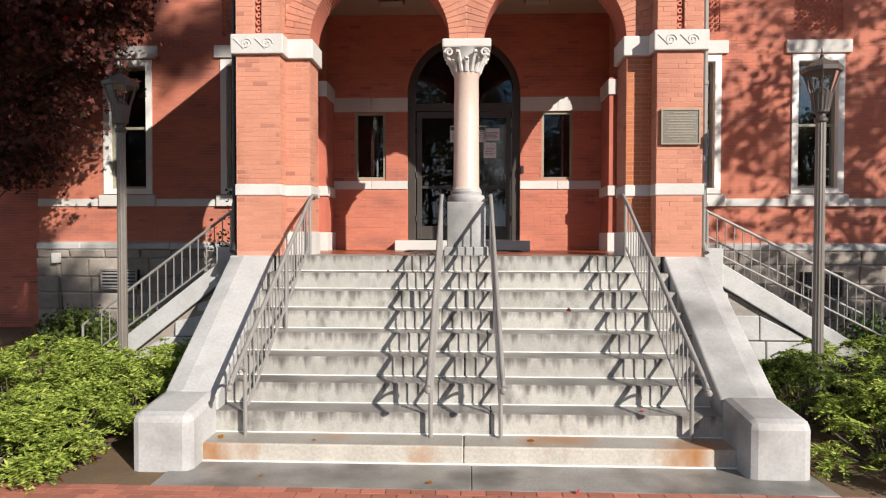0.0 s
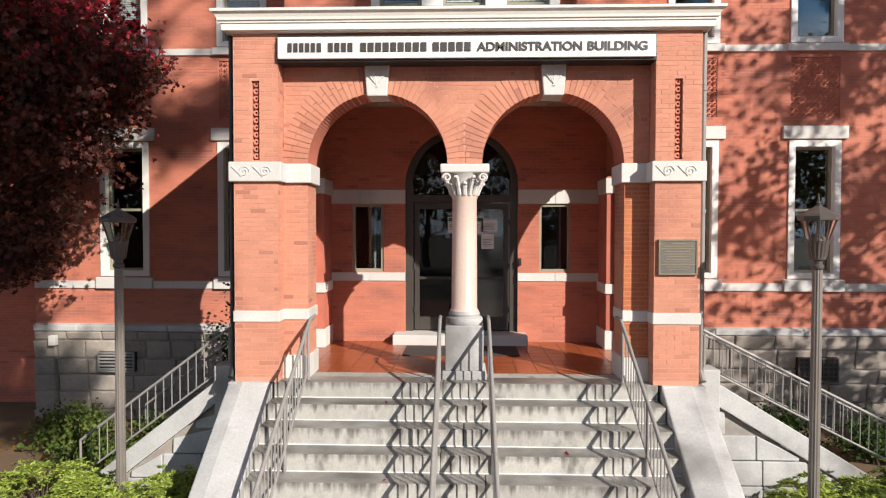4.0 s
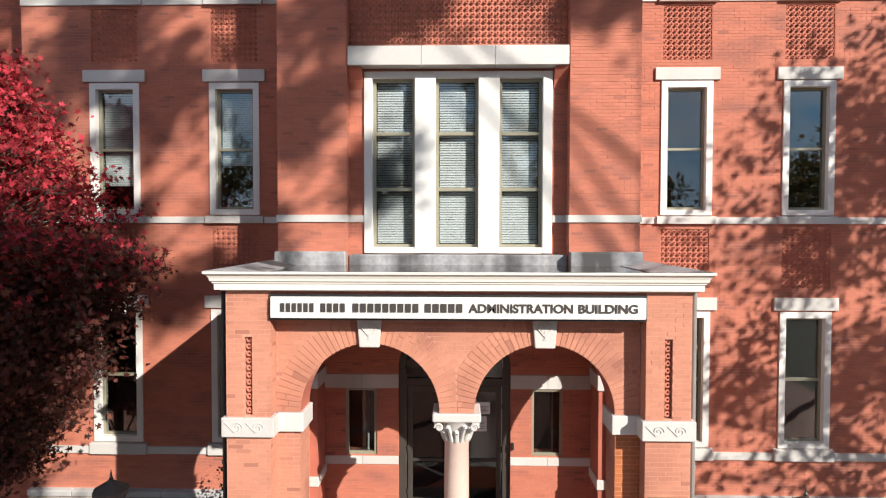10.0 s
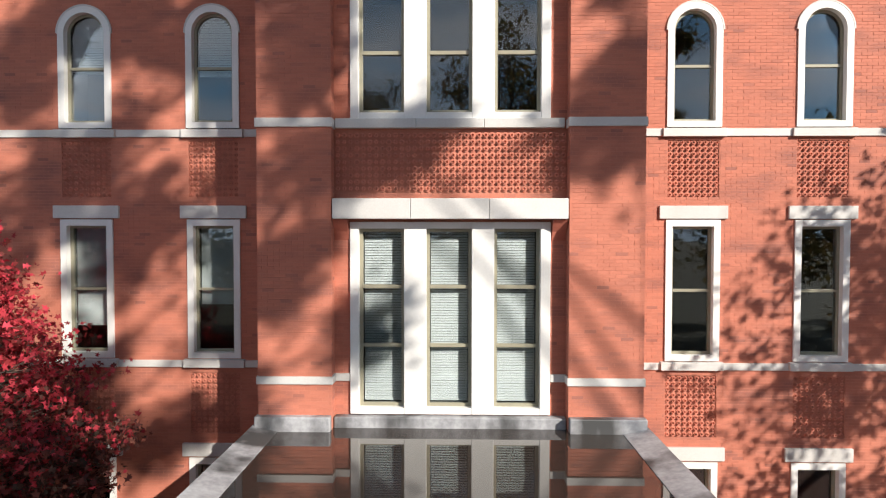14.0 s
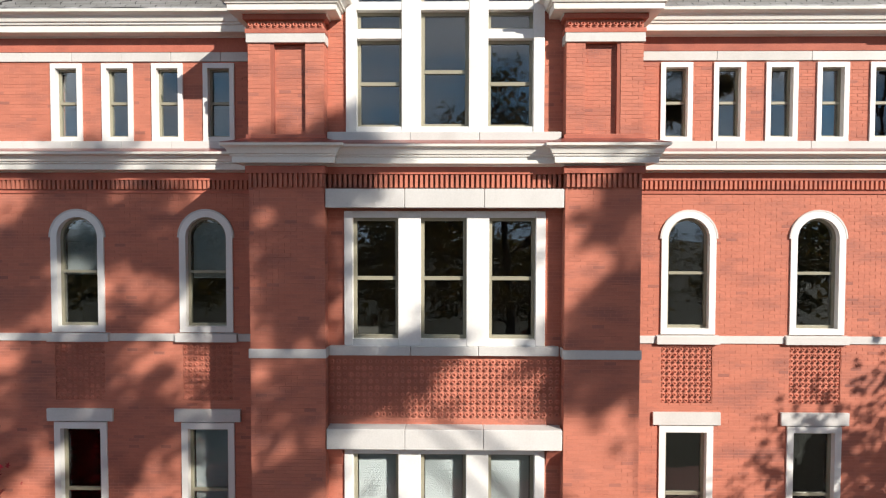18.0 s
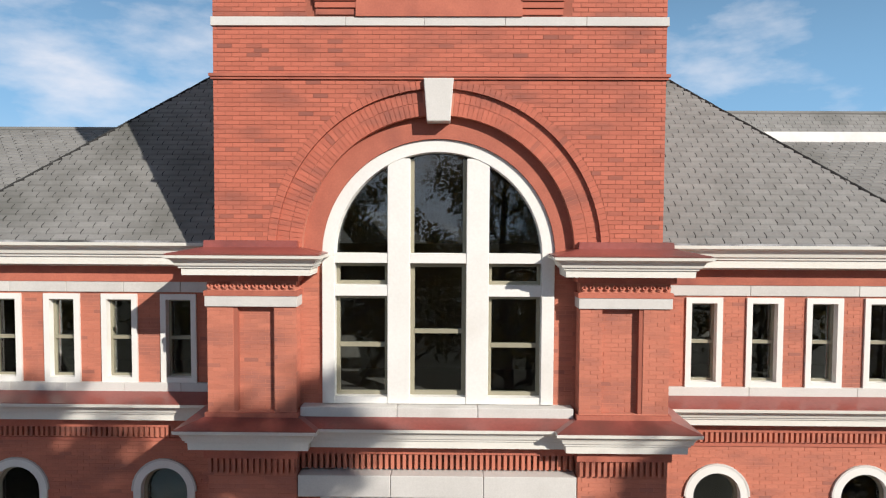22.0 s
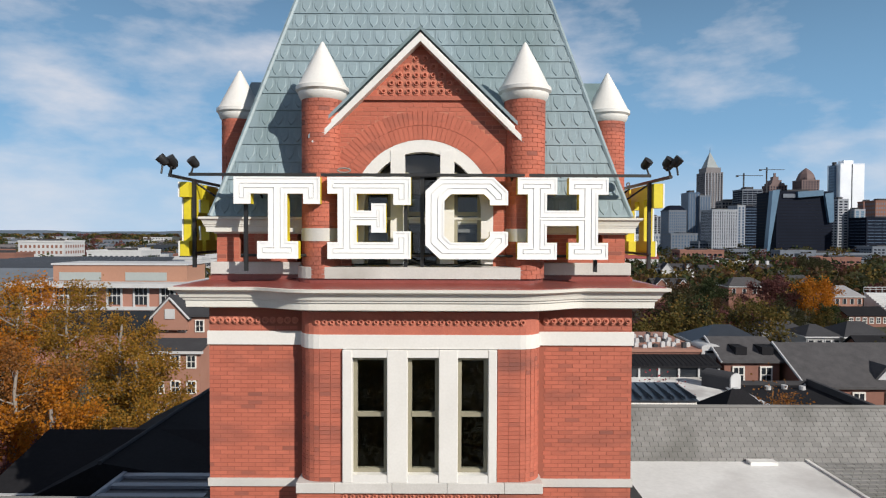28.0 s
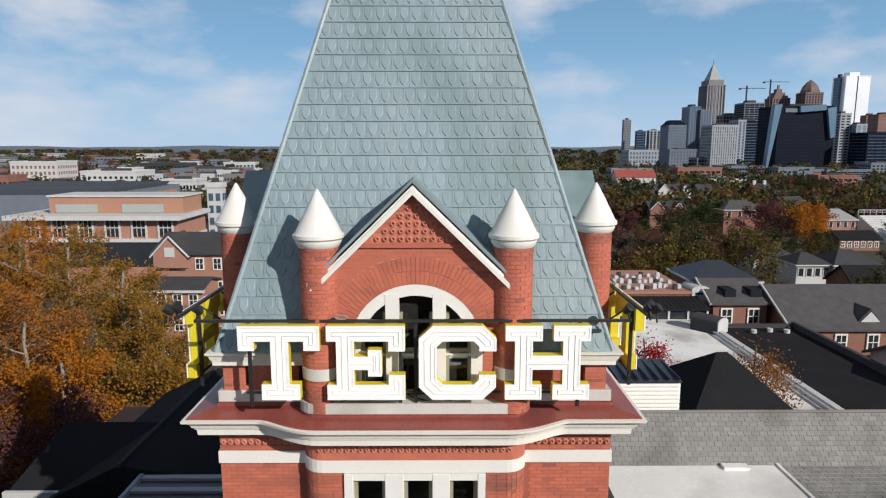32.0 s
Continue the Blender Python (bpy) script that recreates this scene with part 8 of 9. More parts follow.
for k, (x, y, sz) in enumerate(((6.9, 10.3, 1.0), (8.2, 10.6, 0.7), (5.7, 11.3, 0.7))):
    shrub("dark green shrub at the foot of the wall", "azalea", (x, y, 0), (0.7, 0.6, sz), 2200, EVERGREEN, 0.07, 360 + k)
rng = np.random.default_rng(9)
pts = np.stack([rng.uniform(-9, 9, 1500), rng.uniform(4.7, 12, 1500), np.full(1500, -0.005)], 1)
pts = pts[np.abs(pts[:, 0]) > 3.3]
lit = part("leaf_litter", leaves("leaf_litter", pts, 0.09, GOLD, 4, flat=0.9), None)
tagged(lit, "dry brown leaves fallen on the beds", "leaves", kind="stuff")
for k, (x, y, z) in enumerate(((-1.4, 5.45, 0.17), (-0.9, 6.75, 0.99), (0.6, 5.5, 0.17), (1.7, 5.8, 0.375), (-1.75, 5.0, 0.005), (0.1, 4.3, 0.005), (-2.9, 4.4, 0.005), (1.2, 7.1, 1.19), (-0.3, 4.9, 0.005), (-1.0, 7.75, 1.6), (-2.3, 5.5, 0.17), (0.9, 4.75, 0.005))):
    one = part("fallen_leaf", leaves("fallen_leaf", [(0, 0, 0)], 0.075, RED if k % 2 else GOLD, 70 + k, flat=0.97), None)
    one.matrix_basis = pose(x, y, z + 0.012)
    tagged(one, "dry fallen autumn leaf lying on the stone", "leaf", group="fallen leaves")

# ---------------------------------------------------------------- pieces of floor and walk
tile = box(-0.146, 0.146, -0.146, 0.146, -0.02, 0.0).data("floor_tile", TILEFLOOR)
for i in range(17):
    for k in range(9):
        t = new("floor_tile", tile)
        t.parent = porch
        t.matrix_basis = pose(-2.4 + 0.3 * i, 8.78 + 0.3 * k, 1.803 + 0.0005 * ((i * 7 + k * 3) % 3))
paver = box(-0.098, 0.098, -0.046, 0.046, -0.05, 0.0).data("paving_brick", PAVER)
for i in range(44):
    for k in range(7):
        t = new("paving_brick", paver)
        t.parent = pavement
        t.matrix_basis = pose(-4.4 + 0.203 * i + (0.1 if k % 2 else 0), 4.735 - 0.1 * k, 0.001 * ((i * 5 + k * 3) % 4))

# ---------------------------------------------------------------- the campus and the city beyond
# CONC and TAN carry distance haze and cloud shade in their base colour
CONC = worn("hazed_concrete", (0.16, 0.185, 0.225), (0.12, 0.14, 0.17), 0.05, 0.5, 0.85, 0.0)
TAN = worn("hazed_tan_stone", (0.21, 0.195, 0.20), (0.165, 0.155, 0.16), 0.05, 0.5, 0.8, 0.0)
PALE = worn("pale_roofing", (0.55, 0.555, 0.56), (0.44, 0.445, 0.45), 0.05, 0.5, 0.85, 0.0)
FARBRICK = worn("far_brick", (0.25, 0.12, 0.09), (0.19, 0.09, 0.068), 0.1, 2.0, 0.9, 0.0)
# white for the city, greyed blue to put haze and shade into it
HAZEDWHITE = worn("hazed_white", (0.34, 0.365, 0.405), (0.26, 0.28, 0.315), 0.05, 0.5, 0.8, 0.0)
ORANGE = worn("orange_cladding", (0.40, 0.21, 0.14), (0.34, 0.18, 0.12), 0.1, 2.0, 0.8, 0.0)
BLUEGLASS = worn("blue_glass", (0.07, 0.115, 0.185), (0.05, 0.085, 0.14), 0.05, 0.6, 0.35, 0.0, spec=0.3)
SHADEGLASS = worn("navy_glass", (0.011, 0.015, 0.028), (0.007, 0.010, 0.019), 0.05, 0.6, 0.6, 0.0, spec=0.05)
NIGHTGLASS = worn("black_glass", (0.006, 0.008, 0.015), (0.004, 0.006, 0.011), 0.05, 0.6, 0.5, 0.0, spec=0.08)
FIN = worn("pale_blue_glass", (0.115, 0.20, 0.29), (0.08, 0.145, 0.22), 0.05, 0.4, 0.3, 0.0, spec=0.4)
GRANITE = worn("red_granite", (0.165, 0.11, 0.105), (0.125, 0.083, 0.08), 0.05, 0.5, 0.7, 0.0)
SILVER = worn("silver_cladding", (0.86, 0.88, 0.90), (0.74, 0.76, 0.79), 0.05, 0.5, 0.3, 0.0, metal=0.3)
ROOFDARK = worn("dark_roofing", (0.022, 0.022, 0.025), (0.014, 0.014, 0.016), 0.4, 8, 0.95, 0.1, spec=0.1)
ROOFGREY = worn("grey_roofing", (0.065, 0.065, 0.07), (0.042, 0.042, 0.046), 0.4, 8, 0.9, 0.1, spec=0.15)
BLUEMETAL = worn("blue_metal_roof", (0.06, 0.07, 0.085), (0.042, 0.05, 0.062), 0.8, 10, 0.35, 0.05, metal=0.3)
PANE = worn("far_pane", (0.03, 0.035, 0.042), (0.02, 0.024, 0.03), 0.2, 2, 0.15, 0.0)

GREYRIB = worn("grey_blue_rib", (0.30, 0.33, 0.38), (0.24, 0.27, 0.31), 0.8, 10, 0.5, 0.05)
ROSE0 = worn("brick_panel", (0.40, 0.20, 0.15), (0.34, 0.165, 0.12), 0.4, 6, 0.9, 0.1)
ROOFSHINGLE = worn("shingle_roofing", (0.10, 0.097, 0.10), (0.06, 0.058, 0.061), 1.2, 10, 0.9, 0.3, spec=0.15)
ROOFPALE = worn("pale_shingle", (0.30, 0.30, 0.31), (0.22, 0.22, 0.23), 0.8, 8, 0.9, 0.1)


def grid(parent, x0, x1, z0, z1, nx, nz, y, material, fx=0.6, fz=0.6, way="-y", name="window_grid", out=0.12):
    put = facing(way, y)
    v, f = [], []
    for i in range(nx):
        for k in range(nz):
            a = x0 + (x1 - x0) * (i + 0.5 - fx / 2) / nx
            b = a + (x1 - x0) * fx / nx
            c = z0 + (z1 - z0) * (k + 0.5 - fz / 2) / nz
            d = c + (z1 - z0) * fz / nz
            n = len(v)
            v += [put(a, c, out), put(b, c, out), put(b, d, out), put(a, d, out), put(a, c, 0), put(b, c, 0), put(b, d, 0), put(a, d, 0)]
            f += [(n, n + 1, n + 2, n + 3), (n + 4, n + 5, n + 1, n), (n + 6, n + 7, n + 3, n + 2), (n + 5, n + 6, n + 2, n + 1), (n + 7, n + 4, n, n + 3)]
    return part(name, quick(name, v, f, material), None, parent, kind="stuff")


def block(label, x0, x1, d, top, wall, glass, nx, nz, fx=0.6, fz=0.6, depth=None, z0=0.0, roof=None, name="office_tower", category="building"):
    """A far building: body, parapet, plant room and rows of windows on the two sides in view."""
    dp = depth or (x1 - x0) * 0.8
    cx = (x0 + x1) / 2
    b = thing(name, label, category, (cx, d, 0))
    w = (x1 - x0) / 2
    part("body", box(-w, w, 0, dp, z0, top), wall, b)
    part("parapet", Mesh().sweep([(-w, 0), (w, 0), (w, dp), (-w, dp)], [(-0.5, top - 0.2), (0.25, top - 0.2), (0.25, top + 1.0), (-0.5, top + 1.0)], True), wall, b)
    part("plant_room", box(-w * 0.45, w * 0.35, dp * 0.25, dp * 0.7, top, top + max(2.0, (top - z0) * 0.05)), roof or ROOFGREY, b)
    grid(b, -w * 0.96, w * 0.96, z0 + 3, top - 1, nx, nz, 0, glass, fx, fz)
    side = max(2, int(nx * dp / (2 * w)))
    if cx > 0:
        grid(b, -dp * 0.96, -dp * 0.04, z0 + 3, top - 1, side, nz, -w, glass, fx, fz, "-x")
    else:
        grid(b, dp * 0.04, dp * 0.96, z0 + 3, top - 1, side, nz, w, glass, fx, fz, "+x")
    return b


cranes = []
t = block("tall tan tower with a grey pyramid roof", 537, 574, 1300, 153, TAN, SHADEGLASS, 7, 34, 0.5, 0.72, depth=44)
part("crown_step", box(-15, 15, 3, 41, 153, 164), TAN, t)
part("pyramid_roof", Mesh().hexa([(-12, 7, 164), (12, 7, 164), (12, 37, 164), (-12, 37, 164), (-1, 21, 196), (1, 21, 196), (1, 23, 196), (-1, 23, 196)]), worn("grey_stone_crown", (0.30, 0.335, 0.34), (0.23, 0.26, 0.265), 0.1, 1, 0.6, 0), t)
for k in range(7):
    part("rib", box(-18.5 + 5.9 * k, -17.2 + 5.9 * k, -1.0, 0, 0, 153), HAZEDWHITE, t)
part("mast", Mesh().bar((0, 22, 196), (0, 22, 207), 0.9, 6, 0.3), CONC, t)
t = block("red granite tower with a dome", 792, 831, 1400, 147, GRANITE, SHADEGLASS, 6, 26, 0.5, 0.65, depth=38)
part("dome", Mesh().lathe([(19.5, 146), (18.5, 153), (15, 162), (9, 169), (3, 174), (0.4, 176)], 0, 19, 8, 0.5), GRANITE, t)
for k in range(5):
    part("dome_rib", Mesh().bar((-14 + 7 * k, 0.5 + abs(k - 2) * 1.2, 146), (-3 + 1.5 * k, 15, 171), 0.8, 5), SHADEGLASS, t)
t = block("stepped red granite tower", 747, 787, 1450, 139, GRANITE, SHADEGLASS, 6, 26, 0.5, 0.65, depth=36)
part("crown_step", box(-15.4, 15.4, 2.6, 33.4, 138, 145), GRANITE, t)
part("crown_step", box(-10.8, 10.8, 7.2, 28.8, 138, 152), GRANITE, t)
part("crown_step", box(-6.3, 6.3, 11.7, 24.3, 138, 160), GRANITE, t)
part("crown_step", box(-2.0, 2.0, 16.0, 20.0, 138, 169), GRANITE, t)
t = block("bright mirror-clad glass tower", 626, 664, 1000, 138, SILVER, SILVER, 2, 5, 0.94, 0.9, depth=34, roof=SILVER)
part("seam", box(-1.2, -0.2, -0.6, 0, 20, 138), SHADEGLASS, t)
block("slim blue glass tower beside the mirror tower", 622, 631, 1010, 136, FIN, BLUEGLASS, 2, 30, 0.8, 0.5, depth=14)
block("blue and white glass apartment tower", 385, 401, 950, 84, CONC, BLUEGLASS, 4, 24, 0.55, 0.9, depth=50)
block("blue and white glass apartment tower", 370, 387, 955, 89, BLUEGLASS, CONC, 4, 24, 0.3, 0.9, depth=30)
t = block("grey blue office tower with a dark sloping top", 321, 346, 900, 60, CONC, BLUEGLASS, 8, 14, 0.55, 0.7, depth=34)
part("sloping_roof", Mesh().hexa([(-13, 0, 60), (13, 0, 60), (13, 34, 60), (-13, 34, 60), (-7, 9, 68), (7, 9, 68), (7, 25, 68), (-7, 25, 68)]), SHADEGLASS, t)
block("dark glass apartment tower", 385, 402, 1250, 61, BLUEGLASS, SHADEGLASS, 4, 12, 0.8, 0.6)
block("white and dark apartment tower", 409, 431, 1250, 62, HAZEDWHITE, SHADEGLASS, 3, 14, 0.6, 0.8)
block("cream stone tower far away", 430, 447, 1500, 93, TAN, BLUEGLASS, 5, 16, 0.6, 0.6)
block("white ribbed apartment block", 293, 321, 690, 53, HAZEDWHITE, SHADEGLASS, 11, 14, 0.3, 0.75, depth=30)
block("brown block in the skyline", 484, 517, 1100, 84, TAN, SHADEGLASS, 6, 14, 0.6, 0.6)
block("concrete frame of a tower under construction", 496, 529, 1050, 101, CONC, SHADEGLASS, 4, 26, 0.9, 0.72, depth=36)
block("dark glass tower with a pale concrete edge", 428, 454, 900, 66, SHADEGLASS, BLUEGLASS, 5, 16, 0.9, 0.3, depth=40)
block("pale concrete slab tower block", 416, 427, 895, 67, HAZEDWHITE, BLUEGLASS, 2, 16, 0.5, 0.8, depth=30)
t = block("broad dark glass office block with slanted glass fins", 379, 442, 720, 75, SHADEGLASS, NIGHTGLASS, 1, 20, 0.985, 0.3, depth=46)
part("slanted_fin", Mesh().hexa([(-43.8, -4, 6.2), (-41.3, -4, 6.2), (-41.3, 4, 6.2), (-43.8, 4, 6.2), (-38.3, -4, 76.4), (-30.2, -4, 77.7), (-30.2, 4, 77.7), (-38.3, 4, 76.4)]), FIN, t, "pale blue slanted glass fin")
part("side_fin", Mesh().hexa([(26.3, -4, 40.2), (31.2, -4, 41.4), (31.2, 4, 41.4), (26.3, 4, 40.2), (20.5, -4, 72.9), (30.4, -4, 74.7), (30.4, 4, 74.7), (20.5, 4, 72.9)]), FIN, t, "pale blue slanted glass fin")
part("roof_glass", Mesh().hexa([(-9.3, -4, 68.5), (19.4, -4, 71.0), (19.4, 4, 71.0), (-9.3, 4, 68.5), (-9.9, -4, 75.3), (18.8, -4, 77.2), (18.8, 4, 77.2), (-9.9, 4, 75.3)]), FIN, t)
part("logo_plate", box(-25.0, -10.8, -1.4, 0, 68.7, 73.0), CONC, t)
block("white apartment tower with dark balconies", 486, 499, 780, 70, HAZEDWHITE, SHADEGLASS, 2, 20, 0.62, 0.5, depth=22)
block("white and blue glass apartment tower", 500, 513, 770, 57, HAZEDWHITE, FIN, 2, 18, 0.6, 0.8, depth=20)
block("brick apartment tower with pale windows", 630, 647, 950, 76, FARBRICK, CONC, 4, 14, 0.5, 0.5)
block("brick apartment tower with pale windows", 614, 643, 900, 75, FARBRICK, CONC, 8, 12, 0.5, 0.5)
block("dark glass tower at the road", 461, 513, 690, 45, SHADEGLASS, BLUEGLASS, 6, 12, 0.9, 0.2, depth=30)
block("low white office block", 255, 298, 860, 26, HAZEDWHITE, BLUEGLASS, 10, 4, 0.5, 0.6, name="office_block")
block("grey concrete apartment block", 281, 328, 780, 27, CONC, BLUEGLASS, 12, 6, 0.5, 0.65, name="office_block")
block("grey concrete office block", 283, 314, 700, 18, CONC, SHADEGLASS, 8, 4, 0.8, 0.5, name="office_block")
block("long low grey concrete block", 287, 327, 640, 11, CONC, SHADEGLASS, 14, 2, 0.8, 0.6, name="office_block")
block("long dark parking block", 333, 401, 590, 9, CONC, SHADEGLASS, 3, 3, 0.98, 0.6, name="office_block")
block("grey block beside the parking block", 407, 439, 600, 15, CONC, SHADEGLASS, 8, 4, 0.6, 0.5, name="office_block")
cranes.append((545, 1150, 138))
cranes.append((612, 1200, 154))
block("long white office block with brick panels", -287, -256, 430, 20, PALE, FARBRICK, 10, 4, 0.5, 0.5, name="office_block")
block("white works building among trees", -336, -281, 700, 12, BLUEMETAL, SHADEGLASS, 12, 2, 0.6, 0.4, name="office_block")
block("long white shed with flat roof", -235, -199, 420, 14, PALE, SHADEGLASS, 10, 2, 0.5, 0.3, name="office_block")
block("pale block among trees", -143, -125, 330, 13, PALE, SHADEGLASS, 10, 2, 0.6, 0.4, name="office_block")
block("long low pale block", -218, -163, 520, 12, CONC, SHADEGLASS, 14, 2, 0.6, 0.4, name="office_block")
block("low pale block by the road", -242, -222, 330, 15, FARBRICK, SHADEGLASS, 8, 2, 0.6, 0.4, name="office_block")
for x, d, h in cranes:
    cr = thing("tower_crane", "thin tower crane on the skyline", "crane", (x, d, 0), group="cranes")
    part("mast", box(-1, 1, -1, 1, -0.1, h), ROOFGREY, cr)
    part("jib", box(-14, 34, -0.6, 0.6, h - 5, h - 4), ROOFGREY, cr)
    part("counterweight", box(-14, -10, -1.2, 1.2, h - 7, h - 4), ROOFGREY, cr)
# low blocks between the trees
rnd = random.Random(77)
for k in range(80):
    west_side = k % 8 != 0
    d = 430 + 1500 * rnd.random() ** 1.5 if west_side else rnd.uniform(360, 560)
    bx = (-0.72 + 0.42 * rnd.random()) * d if west_side else (0.28 + 0.4 * rnd.random()) * d
    w = rnd.uniform(14, 46) * (0.5 + d / 1500)
    block(rnd.choice(("low pale block among trees", "low brick block among trees", "low grey block among trees")), bx - w / 2, bx + w / 2, d, rnd.uniform(6, 13), rnd.choice((PALE, CONC, HAZEDWHITE, FARBRICK, TAN)), SHADEGLASS, 8, 2, 0.6, 0.4, depth=w * 0.5, name="low_block")

# campus hall to the west
hall = thing("campus_hall", "brick hall with white flat roof and orange upper storey", "building", (-66, 130, 0))
part("lower_wall", box(-18, 13.5, -1, 14, 0, 15.7), ROSE0, hall)
part("roof_slab", box(-20.5, 14.8, -3, 14, 15.7, 16.6), PALE, hall)
part("upper_storey", box(-13.9, 13.6, 2, 12, 16.6, 20.0), ORANGE, hall)
part("upper_roof", box(-14.2, 13.9, 1.7, 12.3, 20.0, 20.35), PALE, hall)
GREYPANEL = worn("grey_panel", (0.34, 0.37, 0.36), (0.30, 0.33, 0.32), 0.3, 3, 0.6, 0)
for a, b in ((-12.6, -4), (1, 9.5)):
    part("louvre_panel", box(a, b, 1.85, 2, 16.8, 18.5), GREYPANEL, hall)
for k in range(6):
    x = -17 + 5.35 * k
    wd = part("window", box(x, x + 2.5, -1.1, -0.98, 12.2, 15.8), PANE, hall)
    part("window_frame", Mesh().box(x - 0.35, x, -1.3, -0.98, 11.8, 16).box(x + 2.5, x + 2.85, -1.3, -0.98, 11.8, 16).box(x, x + 2.5, -1.2, -1.08, 13.9, 14.1).box(x + 0.75, x + 0.85, -1.2, -1.08, 12.2, 15.8).box(x + 1.65, x + 1.75, -1.2, -1.08, 12.2, 15.8), PALE, wd)
part("stone_band", box(-18.3, 13.8, -1.4, 14, 11.1, 11.8), PALE, hall)
part("dark_lower", box(-17, 14, -1.15, -1, 6, 10.9), PANE, hall)
sol = thing("solar_hall", "large grey hall with rows of solar panels on its roof", "building", (-128, 190, 0))
part("body", box(-26, 27, 0, 60, 0, 16.0), CONC, sol)
for k in range(12):
    part("solar_panel", Mesh().hexa([(-25, 2 + 4.4 * k, 16.1), (26, 2 + 4.4 * k, 16.1), (26, 2.2 + 4.4 * k, 16.1), (-25, 2.2 + 4.4 * k, 16.1), (-25, 4.6 + 4.4 * k, 17.5), (26, 4.6 + 4.4 * k, 17.5), (26, 4.8 + 4.4 * k, 17.5), (-25, 4.8 + 4.4 * k, 17.5)]), BLUEMETAL, sol)
st = block("orange brick block with a stepped roof", -120, -101, 220, 13.5, ORANGE, PANE, 9, 1, 0.4, 0.1, depth=26, name="office_block")
part("upper_block", box(2, 8, 4, 14, 13.5, 15.6), ORANGE, st)
part("roof_shed", box(-6, -1, 5, 12, 13.5, 15.0), PALE, st)
block("white tower block with blue glass", -54, -50.5, 150, 21, PALE, BLUEGLASS, 2, 6, name="office_block")


def house(label, x, y, w, d, h, rise, walls, roofs, rz=0, nx=4, nz=2, name="house", z0=0.0, top=None):
    """A gabled house whose ridge runs along its front; windows in nz rows down from the eaves."""
    b = thing(name, label, "house", (x, y, z0))
    part("wall", Mesh().side([(0, 0), (d, 0), (d, h), (d / 2, h + rise), (0, h)], -w / 2, w / 2), walls, b)
    o = 0.5
    sl = rise / (d / 2)
    part("roof", Mesh().side([(-o, h - sl * o), (d / 2, h + rise), (d + o, h - sl * o), (d + o, h - sl * o + 0.25), (d / 2, h + rise + 0.3), (-o, h - sl * o + 0.25)], -w / 2 - o, w / 2 + o), roofs, b)
    for i in range(nx):
        for k in range(nz):
            cx = -w / 2 + w * (i + 0.5) / nx
            cz = h - 1.5 - 3.4 * k
            wd = part("window", box(cx - 0.5, cx + 0.5, -0.12, -0.04, cz - 0.75, cz + 0.75), PANE, b)
            part("window_frame", Mesh().box(cx - 0.65, cx - 0.5, -0.15, 0, cz - 0.9, cz + 0.9).box(cx + 0.5, cx + 0.65, -0.15, 0, cz - 0.9, cz + 0.9).box(cx - 0.5, cx + 0.5, -0.15, 0, cz + 0.75, cz + 0.9).box(cx - 0.5, cx + 0.5, -0.15, 0, cz - 0.9, cz - 0.75).box(cx - 0.04, cx + 0.04, -0.15, -0.1, cz - 0.75, cz + 0.75).box(cx - 0.5, cx + 0.5, -0.15, -0.1, cz - 0.04, cz + 0.04), WHITE, wd)
    b.matrix_basis = pose(x, y, z0, 0, 0, rz)
    return b


def front_gable(b, x0, x1, z0, ridge, walls, roofs, deep=5):
    c = (x0 + x1) / 2
    part("gable", Mesh().prism([(x0, z0 - 2), (x1, z0 - 2), (x1, z0), (c, ridge), (x0, z0)], -0.8, deep), walls, b)
    part("gable_roof", Mesh().prism([(x0 - 0.4, z0 - 0.3), (c, ridge + 0.3), (x1 + 0.4, z0 - 0.3), (x1 + 0.4, z0 - 0.6), (c, ridge), (x0 - 0.4, z0 - 0.6)][::-1], -1.0, deep), roofs, b)
    part("gable_trim", Mesh().bar((x0 - 0.4, -1.02, z0 - 0.4), (c, -1.02, ridge + 0.1), 0.14, 5).bar((c, -1.02, ridge + 0.1), (x1 + 0.4, -1.02, z0 - 0.4), 0.14, 5), PALE, b)


def hipped(label, x, y, w, d, h, rise, walls, roofs, nx=4, name="house", rz=0):
    """A house under a hipped roof."""
    b = thing(name, label, "house", (x, y, 0))
    part("wall", box(-w / 2, w / 2, 0, d, 0, h), walls, b)
    a, o, r = w / 2 + 0.5, -0.5, d * 0.42
    m = Mesh().add([(-a, o, h), (a, o, h), (a, d + 0.5, h), (-a, d + 0.5, h), (-a + r, d / 2, h + rise), (a - r, d / 2, h + rise)], [(0, 1, 5, 4), (1, 2, 5), (2, 3, 4, 5), (3, 0, 4), (3, 2, 1, 0)])
    part("roof", m, roofs, b)
    part("eave", Mesh().sweep([(-a, o), (a, o), (a, d + 0.5), (-a, d + 0.5)], [(-0.3, h - 0.25), (0.04, h - 0.25), (0.04, h + 0.02), (-0.3, h + 0.02)], True), PALE, b)
    for i in range(nx):
        cx = -w / 2 + w * (i + 0.5) / nx
        wd = part("window", box(cx - 0.5, cx + 0.5, -0.1, -0.02, h - 2.4, h - 0.8), PANE, b)
        part("window_frame", Mesh().box(cx - 0.65, cx - 0.5, -0.14, 0, h - 2.5, h - 0.7).box(cx + 0.5, cx + 0.65, -0.14, 0, h - 2.5, h - 0.7), PALE, wd)
    b.matrix_basis = pose(x, y, 0, 0, 0, rz)
    return b


